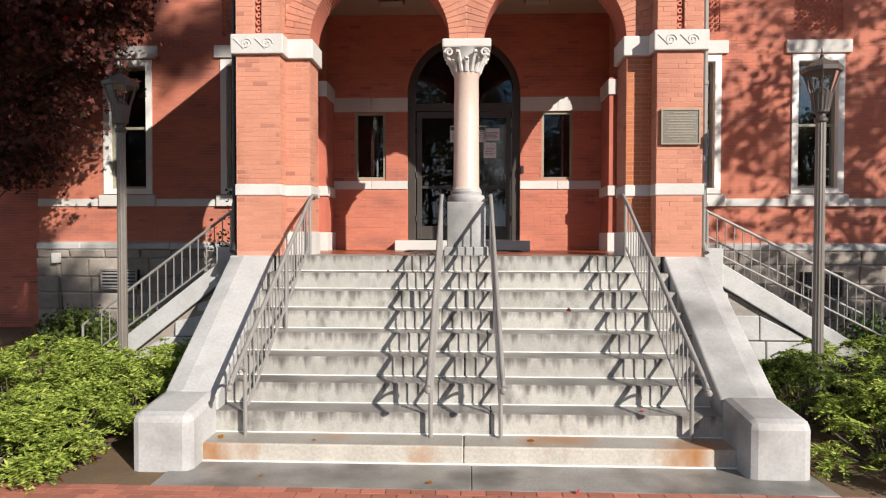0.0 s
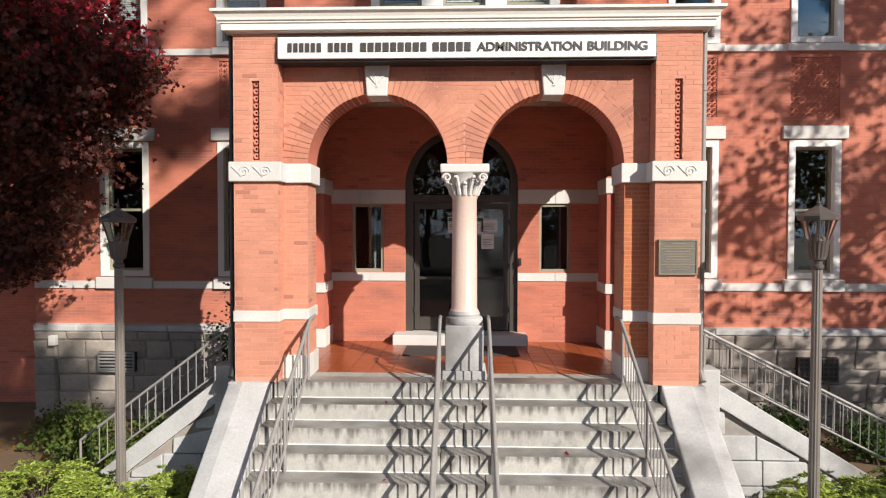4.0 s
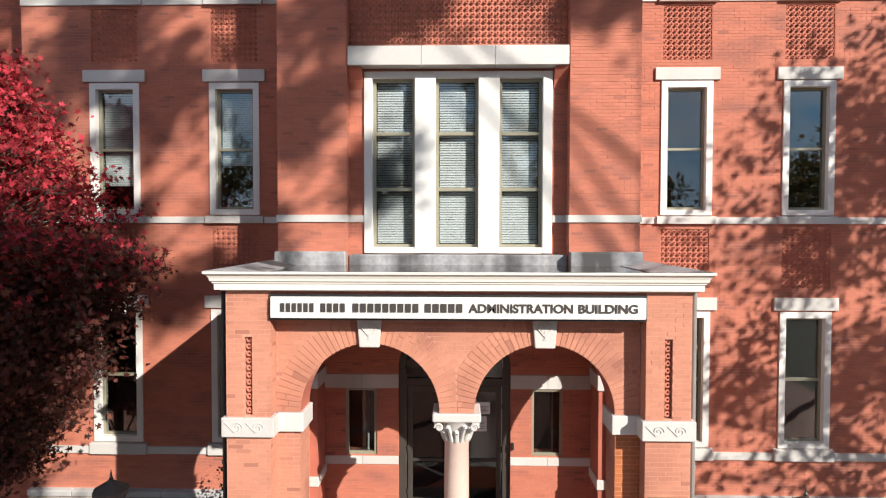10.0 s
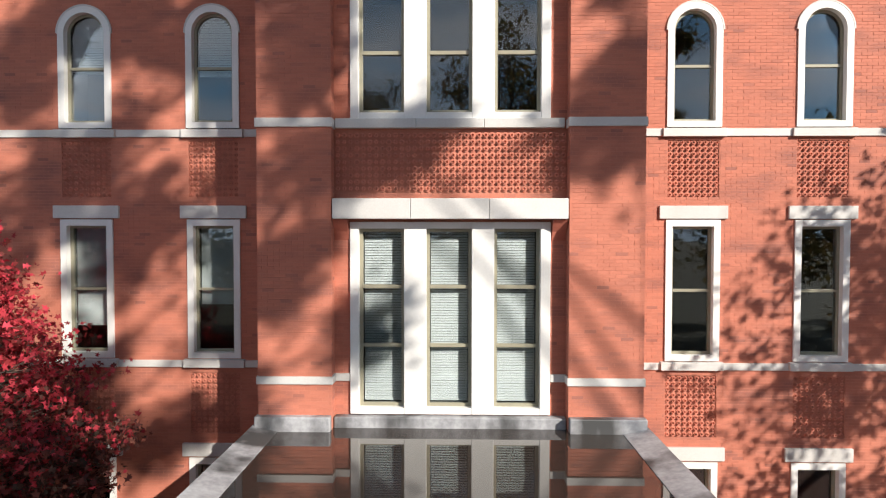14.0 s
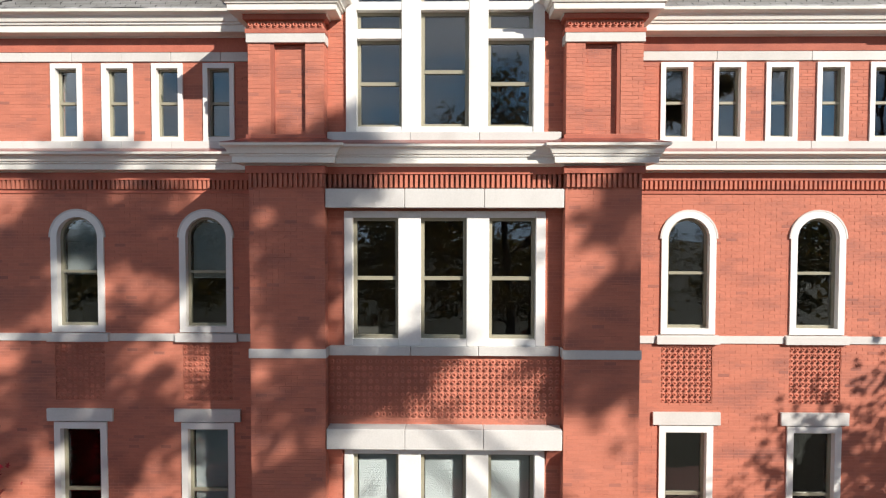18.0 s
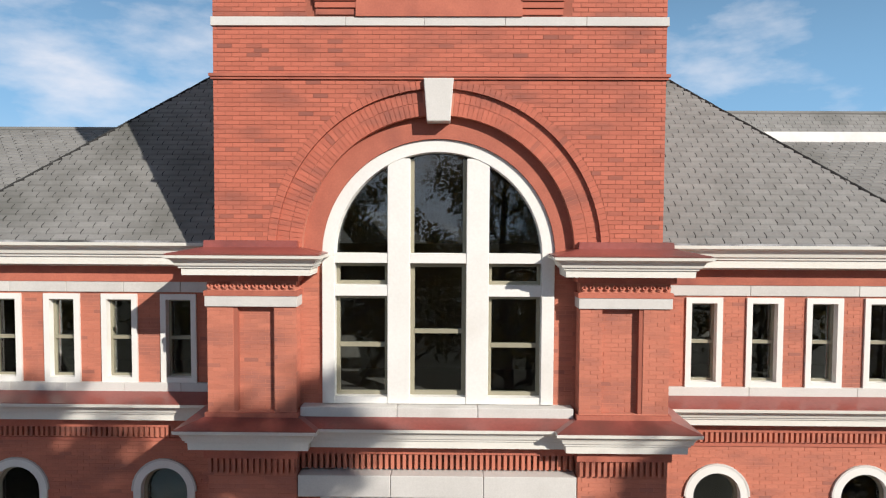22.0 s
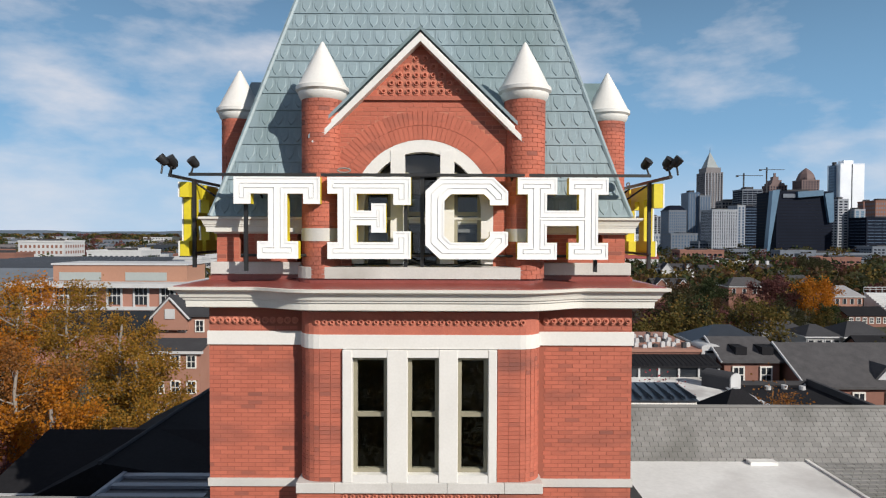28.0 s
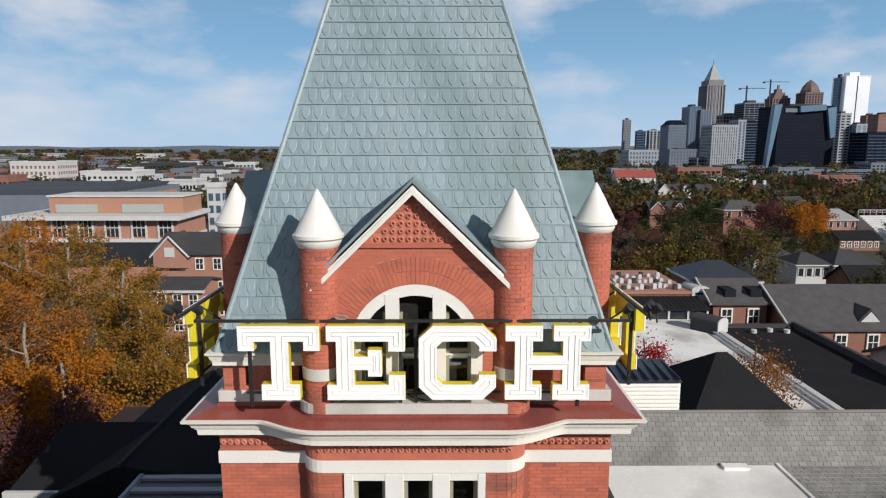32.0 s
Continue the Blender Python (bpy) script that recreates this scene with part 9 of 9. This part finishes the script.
ROSE = worn("rose_brick", (0.36, 0.19, 0.14), (0.30, 0.15, 0.11), 0.4, 6, 0.9, 0.1)
gb = house("rose brick hall with a steep slate roof", -31.8, 92, 18, 12, 14.9, 2.1, ROSE, ROOFGREY, nx=7, nz=4, name="brick_hall")
front_gable(gb, -8.9, -4.1, 14.9, 17.4, ROSE, ROOFGREY)
part("gable_window", box(-7.2, -5.8, -0.95, -0.78, 14.5, 15.9), PALE, gb)
lr = house("rose brick lower range with white eaves", -36, 85, 8.5, 6.5, 11.2, 0.8, ROSE, ROOFGREY, nx=4, nz=3, name="brick_hall")
part("eave", box(-4.8, 4.8, -0.6, -0.1, 10.8, 11.15), PALE, lr)

# roofs behind the tower
west = thing("rear_roof_west", "low roofs behind the west wing, slopes coloured dark for tower shadow", "roof", kind="structure")
# grey slopes given near-black roofing: the tower's shadow is put into their colour
part("rear_slope", Mesh().add([(-14.6, 22.0, 18.25), (-3.2, 22.0, 18.25), (-3.2, 25.0, 19.45), (-14.2, 25.0, 19.45), (-14.6, 30, 17.2), (-3.2, 30, 17.2)], [(0, 1, 2, 3), (3, 2, 5, 4)]), ROOFDARK, west)
part("cross_roof", Mesh().add([(-10.4, 21.45, 19.5), (-10.4, 31, 19.5), (-3.3, 31, 18.3), (-3.3, 21.45, 18.3), (-13.0, 31, 18.2), (-13.0, 21.45, 18.2)], [(3, 2, 1, 0), (0, 1, 4, 5), (0, 5, 3)]), ROOFDARK, west)
part("ridge_cap", Mesh().bar((-10.4, 21.4, 19.52), (-10.4, 31, 19.52), 0.07, 6), ROOFGREY, west)
part("gutter", box(-14.7, -10.2, 21.85, 22.0, 18.1, 18.3), PALE, west)
part("metal_roof", box(-9.6, -3.2, 18.45, 21.4, 18.2, 19.15), BLUEMETAL, west)
part("metal_hip", Mesh().bar((-9.6, 18.5, 19.15), (-9.6, 21.4, 19.15), 0.12, 6), GREYRIB, west)
for k in range(4):
    part("roof_rib", box(-9.5, -3.2, 18.75 + 0.78 * k, 19.0 + 0.78 * k, 19.14, 19.24), GREYRIB, west)
part("body", box(-14.4, -3.2, 22.1, 29.9, 0, 18.0), FARBRICK, west)
lou = thing("plant_enclosure", "white slatted plant enclosure with a blue-grey metal roof", "enclosure", (9.4, 29, 0))
part("body", box(-1.9, 1.9, 0.1, 2.4, -0.1, 19.5), PALE, lou)
for k in range(10):
    z = 17.55 + 0.195 * k
    part("slat", Mesh().hexa([(-1.95, -0.06, z), (1.95, -0.06, z), (1.95, 0.1, z), (-1.95, 0.1, z), (-1.95, 0.04, z + 0.17), (1.95, 0.04, z + 0.17), (1.95, 0.1, z + 0.17), (-1.95, 0.1, z + 0.17)]), WHITE, lou)
part("roof", Mesh().hexa([(-2.0, -0.1, 19.5), (2.0, -0.1, 19.5), (2.0, 2.6, 19.5), (-2.0, 2.6, 19.5), (-2.0, -0.1, 19.56), (2.0, -0.1, 19.56), (2.0, 2.6, 19.72), (-2.0, 2.6, 19.72)]), BLUEMETAL, lou)
for k in range(9):
    part("roof_rib", box(-1.9 + 0.47 * k, -1.87 + 0.47 * k, -0.1, 2.5, 19.6, 19.74), BLUEMETAL, lou)
flat = thing("white_roofed_hall", "hall with a broad white flat roof", "building", (20, 33, 0))
part("body", box(-10, 7.8, 0, 33.8, 0, 11.6), FARBRICK, flat)
part("flat_roof", box(-10.2, 8.0, -0.2, 34, 11.6, 12.0), MEMBRANE, flat)
part("edge_kerb", Mesh().box(7.6, 8.1, -0.2, 34, 11.9, 12.35).box(8.1, 8.35, -0.2, 34, 11.7, 12.15), PALE, flat)
part("drain_pipe", Mesh().bar((7.2, 8, 12.25), (7.2, 33, 12.25), 0.12, 8), PALE, flat)
black = thing("black_roofed_hall", "hall with a broad black flat roof beside the white one", "building", (33, 30, 0))
part("body", box(-4.5, 3.4, 0, 34, 0, 11.4), FARBRICK, black)
part("flat_roof", box(-4.6, 3.5, -0.2, 34, 11.4, 11.9), ROOFDARK, black)
part("edge_kerb", Mesh().box(3.3, 3.7, -0.2, 34, 11.8, 12.5).box(-4.6, 3.3, 33.7, 34, 11.8, 12.3), ROOFGREY, black)
for x, y in ((-1.5, 32), (0.3, 32.4), (1.8, 32), (2.6, 18)):
    part("roof_vent", Mesh().bar((x, y, 11.8), (x, y, 12.25), 0.28, 10), PALE, black)
vs = thing("roof_vault", "pale vaulted plant shed on the roof edge", "shed", (27.6, 61, 11.9))
part("vault", Mesh().prism([(-1.0, 0), (1.0, 0), (1.0, 1.1)] + [(1.0 * math.cos(math.pi * k / 10), 1.1 + 0.5 * math.sin(math.pi * k / 10)) for k in range(1, 10)] + [(-1.0, 1.1)], 0, 2.8), ROOFGREY, vs)
part("end_wall", Mesh().prism([(-0.95, 0), (0.95, 0), (0.95, 1.1)] + [(0.95 * math.cos(math.pi * k / 10), 1.1 + 0.46 * math.sin(math.pi * k / 10)) for k in range(1, 10)] + [(-0.95, 1.1)], -0.1, 0), PALE, vs)
vs.matrix_basis = pose(28.1, 61.5, 12.0, 0, 0, 38)
wb = thing("roof_house", "white stair head with a rounded top", "shed", (29.4, 70, 0))
part("body", box(-1.0, 1.0, 0, 3, 0, 14.5), PALE, wb)
part("top", Mesh().prism([(math.cos(math.pi * k / 8), 14.5 + 0.35 * math.sin(math.pi * k / 8)) for k in range(9)], 0, 3), PALE, wb)
part("louvre", box(-0.6, 0.6, -0.06, 0, 13.9, 14.15), PANE, wb)
ac = thing("brick_annex", "brick annex with rows of air units on its roof", "building", (21, 70, 0))
part("body", box(-9, 7.2, 0, 12, 0, 14.0), FARBRICK, ac)
part("roof_slab", box(-9.2, 7.4, -0.2, 12.2, 14.0, 14.3), ROSE, ac)
part("dark_roof", Mesh().hexa([(-9, -3.6, 13.0), (8, -3.6, 13.0), (8, 0, 13.0), (-9, 0, 13.0), (-9, -3.6, 13.2), (8, -3.6, 13.2), (8, 0, 13.75), (-9, 0, 13.75)]), ROOFDARK, ac)
for k in range(34):
    part("seam", Mesh().bar((-8.9 + 0.5 * k, -3.6, 13.22), (-8.9 + 0.5 * k, 0, 13.77), 0.035, 4), ROOFGREY, ac)
part("glass_front", box(-8.8, 7.8, -3.3, -3.2, 11.9, 13.0), PANE, ac)
for k in range(9):
    part("post", box(-8.7 + 2.05 * k, -8.5 + 2.05 * k, -3.45, -3.3, 11.9, 13.0), PALE, ac)
rnd = random.Random(6)
for i in range(22):
    for k in range(3):
        x, y, z = -8.5 + 0.7 * i + rnd.uniform(-0.15, 0.15), 1.2 + 3.0 * k + rnd.uniform(-0.6, 0.6), 14.7 + rnd.uniform(-0.12, 0.2)
        part("air_unit", Mesh().box(x, x + 0.42, y, y + 0.5, 14.3, z).bar((x + 0.21, y + 0.25, z - 0.01), (x + 0.21, y + 0.25, z + 0.04), 0.16, 8), PALE if (i + k) % 4 else ROOFGREY, ac)
hipped("black shingled hipped roof behind the slate ridge", 17.8, 35, 6.4, 8, 14.4, 3.2, FARBRICK, ROOFDARK, nx=3, name="dark_roofed_hall")
gh = house("hall with a grey shingled roof and a white dormer", 49.8, 64, 26.5, 12, 11.8, 3.0, FARBRICK, ROOFSHINGLE, nx=8, nz=1, name="brick_hall")
part("dormer", Mesh().prism([(-6.1, 12.3), (-4.1, 12.3), (-5.1, 13.4)], 0.4, 4), PALE, gh)
part("dormer_roof", Mesh().prism([(-6.4, 12.2), (-5.1, 13.7), (-3.8, 12.2), (-3.8, 12.1), (-5.1, 13.55), (-6.4, 12.1)][::-1], 0.5, 4.2), ROOFSHINGLE, gh)
part("gable_coping", Mesh().bar((-13.8, -0.4, 11.9), (-13.8, 6.0, 15.1), 0.13, 6), PALE, gh)
hb = house("brick house with grey roof, dormers and white windows", 32.9, 68, 5.8, 8, 13.5, 1.6, FARBRICK, ROOFSHINGLE, nx=2, nz=1)
for x in (-0.9, 1.9):
    part("dormer", box(x - 0.6, x + 0.6, 0.5, 3.2, 13.6, 14.8), ROOFDARK, hb)
part("gable_coping", Mesh().bar((-3.4, -0.5, 13.4), (-3.4, 4.0, 15.4), 0.13, 6), PALE, hb)
hipped("hall with a blue-grey hipped roof", 40.5, 88, 9, 9, 11.6, 2.2, FARBRICK, BLUEMETAL, nx=3, name="brick_hall")
for x, y, w in ((47, 55.5, 8), (50, 50, 7)):
    sh = house("shed with a ribbed blue metal roof", x, y, w, 5.5, 10.6, 1.4, PALE, BLUEMETAL, rz=12, nx=3, nz=1, name="shed")
    for k in range(10):
        part("roof_rib", Mesh().bar((-w / 2 + w * k / 9, -0.4, 10.8), (-w / 2 + w * k / 9, 2.75, 12.35), 0.05, 4), BLUEMETAL, sh)
house("hall with a grey shingled roof beside the black roof", 42, 42, 7.5, 9, 13.2, 1.4, FARBRICK, ROOFSHINGLE, nx=3, nz=1, name="brick_hall")
house("dark roofed house near the white houses", 83, 115, 12, 9, 4.5, 3.2, FARBRICK, ROOFDARK, nx=4, nz=1)
w0 = hipped("white house with a grey hipped roof", 76, 141, 10, 8, 5.2, 2.4, PALE, ROOFGREY)
hipped("white house with a grey hipped roof", 78.5, 131, 7, 8, 5.9, 2.0, PALE, ROOFGREY)
hipped("white house with a grey hipped roof", 87, 130, 9.5, 9, 6.0, 2.6, PALE, ROOFGREY)
hs = house("brick house with two front gables", 83, 230, 12.5, 9, 8.3, 2.0, FARBRICK, ROOFGREY, nx=4, nz=1)
front_gable(hs, -6.3, -1.3, 8.0, 10.6, FARBRICK, ROOFGREY)
front_gable(hs, 1.8, 6.0, 8.0, 10.2, FARBRICK, ROOFGREY)
hs = hipped("large house with a pale grey hipped roof", 104, 215, 14, 11, 9.2, 2.8, FARBRICK, ROOFSHINGLE)
hipped("tan house with a pale hipped roof", 131, 205, 9.5, 9, 6.9, 3.2, ROSE, ROOFPALE)
hs = house("white gabled house among trees", 115, 310, 16, 10, 9.4, 2.6, PALE, ROOFGREY, nx=5, nz=1)
front_gable(hs, -8, -2.5, 9.2, 12.5, PALE, ROOFGREY)
front_gable(hs, 2.5, 7, 9.2, 12, PALE, ROOFGREY)
hs = house("dark house with white chimneys", 168, 330, 9, 8, 8.8, 2.4, ROSE, ROOFGREY, nx=3, nz=1)
part("chimney", box(-3.4, -2, 3, 4.4, 9, 13), PALE, hs)
part("chimney", box(2, 3.4, 3, 4.4, 9, 13), PALE, hs)
house("grey roofed house among trees", 172, 310, 12, 9, 6.2, 2.5, ROSE, ROOFGREY, nx=4, nz=1)
house("long dark lodge with a row of white windows", 124, 185, 12, 9, 3.4, 1.8, FARBRICK, ROOFDARK, nx=6, nz=1)
house("white hall with a red tiled roof", 130, 420, 26, 12, 10.8, 4.2, PALE, worn("red_tile", (0.30, 0.07, 0.055), (0.22, 0.05, 0.04), 0.2, 3, 0.85, 0), nx=8, nz=1)
st = thing("stadium_stand", "pale raked stadium stand", "stand", (141, 198, 0))
for k in range(12):
    part("tier", box(0, 40, 1.2 * k, 1.2 * k + 1.2, 0, 1.5 + 0.55 * k), PALE, st)
part("back_rail", Mesh().bar((0, 14.6, 9.3), (40, 14.6, 9.3), 0.12, 6).bar((0, 14.6, 8.6), (40, 14.6, 8.6), 0.08, 6), PALE, st)
for k in range(20):
    part("rail_post", Mesh().bar((2.05 * k, 14.6, 7.5), (2.05 * k, 14.6, 9.3), 0.1, 6), PALE, st)
rnd = random.Random(5)
for k, (x, y) in enumerate(((62, 300), (148, 262), (58, 250), (165, 380), (150, 350), (95, 360), (-120, 300), (-160, 330), (-210, 380), (-150, 270), (-95, 280), (-250, 420), (-180, 400))):
    house("brick house among trees" if k % 2 else "pale house among trees", x, y, rnd.uniform(9, 14), 9, 6.5, 3, FARBRICK if k % 2 else CONC, ROOFGREY, rz=rnd.uniform(-25, 25), nx=4, nz=1)

# ---------------------------------------------------------------- woods
RUST = leaf_mat("rust_leaf", (0.24, 0.095, 0.03), (0.34, 0.14, 0.035), (0.18, 0.10, 0.04), sheer=0.42)
GREYBARK = worn("grey_bark", (0.30, 0.265, 0.23), (0.19, 0.165, 0.14), 4, 30, 0.95, 0.6)
AMBER = leaf_mat("amber_leaf", (0.42, 0.135, 0.013), (0.50, 0.195, 0.018), (0.24, 0.10, 0.02), sheer=0.42)
OLIVE = leaf_mat("olive_leaf", (0.24, 0.13, 0.022), (0.36, 0.18, 0.026), (0.14, 0.11, 0.026), sheer=0.42)
BROWN = leaf_mat("brown_leaf", (0.046, 0.044, 0.02), (0.072, 0.062, 0.027), (0.042, 0.052, 0.024), sheer=0.42)
PLUM = leaf_mat("plum_leaf", (0.13, 0.052, 0.05), (0.17, 0.066, 0.06), (0.085, 0.046, 0.04), sheer=0.42)
for k, (x, y, h, sp, lf) in enumerate(((-49, 74, 22.5, 8, AMBER), (-41, 70, 22, 7, OLIVE), (-56, 80, 23.0, 8, OLIVE), (-34, 67, 19.5, 5.5, OLIVE), (-28.5, 62, 16.5, 5, OLIVE), (-44, 60, 20, 7, AMBER), (-36, 56, 17.0, 6.5, RUST), (-30, 50, 15, 5.5, AMBER), (-38, 46, 17, 6.5, PLUM), (-24.5, 55, 13, 4.5, OLIVE), (-33, 39, 16, 5.5, PLUM), (-25, 42, 13.5, 4.5, PLUM), (-60, 66, 19, 7, RUST))):
    tree("broad autumn tree with orange and olive leaves", (x, y, 0), 400 + k, h, sp, 0.4, lf, 0.24, 38, 0.42, low=0.22, limbs=15, group="west trees", bark=GREYBARK)
tree("nearly bare tree over the slate roof", (-62, 78, 0), 419, 26, 8, 0.36, RUST, 0.25, 2, 0.6, low=0.4, limbs=14, group="west trees")
for k, (x, y, h, sp, lf, n) in enumerate(((15.2, 45, 19.0, 2.4, RED, 40), (21.5, 42, 19.4, 2.6, RUST, 16), (20.4, 39, 18.2, 2.2, RUST, 14), (23.5, 44, 18, 2.4, RUST, 14))):
    tree("small dark red maple between the roofs", (x, y, 0), 420 + k, h, sp, 0.16, lf, 0.16, n, 0.45, low=0.45, limbs=11, group="red maples")
FIR = leaf_mat("dark_green_leaf", (0.03, 0.042, 0.018), (0.045, 0.06, 0.022), (0.06, 0.07, 0.028), sheer=0.3)
kinds = []
RUSSET = leaf_mat("russet_leaf", (0.075, 0.046, 0.024), (0.12, 0.06, 0.03), (0.055, 0.05, 0.026), sheer=0.42)
for k, (x, y, h, sp, lf, n) in enumerate(((107.5, 184, 15, 6, AMBER, 13), (43, 113, 16, 6, BROWN, 14), (47, 120, 14, 6, RUSSET, 12), (50, 127, 15, 5.5, FIR, 14), (101, 190, 15, 6, PLUM, 12), (40, 108, 15, 6.5, DULL, 13), (60, 120, 14, 6, DULL, 9))):
    t = thing("tree", "broad autumn tree on the campus", "tree", (x, y, 0), "campus trees")
    m, tips = tree_frame(440 + k, h, sp, 0.26, 0.2, 12, twigs=False)
    part("trunk", m, BARK, t, smooth=True)
    part("crown", leaves("crown", clumps(tips, n, 0.5, k), 0.5, lf, k), None, t)
    kinds.append(t)
for kind, x, y, s in ((0, 112.5, 188, 0.9), (4, 95.5, 190, 0.95), (0, 74, 160, 0.5), (5, 34, 104, 0.95), (5, 46, 116, 0.9), (2, 62, 150, 0.7), (1, 190, 330, 1.1), (1, 200, 335, 1.0), (0, 152, 335, 0.6), (3, 88, 205, 0.95), (2, 70, 190, 0.95), (1, 62, 165, 0.9), (5, 56, 140, 0.9)):
    copy_thing(kinds[kind], pose(x, y, -0.5, 0, 0, 40 * x)).scale = [s] * 3
rnd = random.Random(8)
for k in range(150):
    d = 1 / rnd.uniform(1 / 300, 1 / 100)
    u = rnd.uniform(0.22, 0.76) if k % 5 else rnd.uniform(-0.8, -0.3)
    if u < 0 and d < 230:
        d += 150
    x = u * d
    if any(abs(x - hx) < hw and -hd < d - hy < 12 for hx, hy, hw, hd in ((60, 118, 12, 14), (48, 78, 22, 30), (40, 88, 9, 15), (84, 130, 13, 26), (76, 141, 9, 25), (83, 230, 9, 30), (104, 215, 11, 28), (131, 205, 9, 30), (115, 310, 11, 40), (124, 185, 9, 30), (168, 330, 7, 30), (130, 420, 18, 60), (-66, 130, 28, 40), (-110, 220, 22, 60))):
        continue
    copy_thing(rnd.choice(kinds), pose(x, d, -0.8, 0, 0, rnd.uniform(0, 360))).scale = [rnd.uniform(0.5, 0.8)] * 3


rng = np.random.default_rng(12)
for lf, n in ((BROWN, 620), (FIR, 520), (RUSSET, 480), (PLUM, 140), (DULL, 420)):
    each = 64
    d = np.where(rng.uniform(size=n) < 0.7, 1 / rng.uniform(1 / 1500, 1 / 230, n), rng.uniform(900, 4100, n))
    u = rng.uniform(-0.85, 0.8, n)
    h = rng.uniform(3.0, 8.0, n) + 0.002 * d
    sz = rng.uniform(1.7, 3.0, n) + d * 0.0026
    ball = rng.normal(size=(n, each, 3))
    ball /= np.linalg.norm(ball, axis=2)[:, :, None]
    ball *= rng.uniform(0.35, 1.25, (n, each, 1)) * np.stack([sz * 1.5, sz * 1.5, np.minimum(sz * 1.15, 5.5)], 1)[:, None, :]
    pts = np.stack([u * d, d, h], 1)[:, None, :] + ball
    scale_up = np.repeat(1 + d / 500, each)
    me = leaves("woods", pts.reshape(-1, 3), 1.3, lf, n)
    co = np.empty(len(me.vertices) * 3)
    me.vertices.foreach_get("co", co)
    co = co.reshape(-1, 4, 3)
    mid = co.mean(axis=1, keepdims=True)
    me.vertices.foreach_set("co", (mid + (co - mid) * scale_up[:, None, None]).ravel())
    tagged(part("woods", me, None), "autumn woods that reach to the skyline", "woods", kind="stuff")
# the hills' blue is distance haze put into their colour
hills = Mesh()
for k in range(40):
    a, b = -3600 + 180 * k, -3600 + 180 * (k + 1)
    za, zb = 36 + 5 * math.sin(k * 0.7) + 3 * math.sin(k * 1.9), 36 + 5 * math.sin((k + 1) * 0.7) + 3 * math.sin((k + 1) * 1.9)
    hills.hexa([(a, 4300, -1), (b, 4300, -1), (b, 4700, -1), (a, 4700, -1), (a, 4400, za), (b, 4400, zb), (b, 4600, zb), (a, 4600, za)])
tagged(part("backdrop_hills", hills, worn("hazed_hills", (0.10, 0.13, 0.17), (0.08, 0.11, 0.15), 0.002, 0.01, 0.95, 0)), "low hills tinted haze-blue on the skyline", "hills", kind="structure")
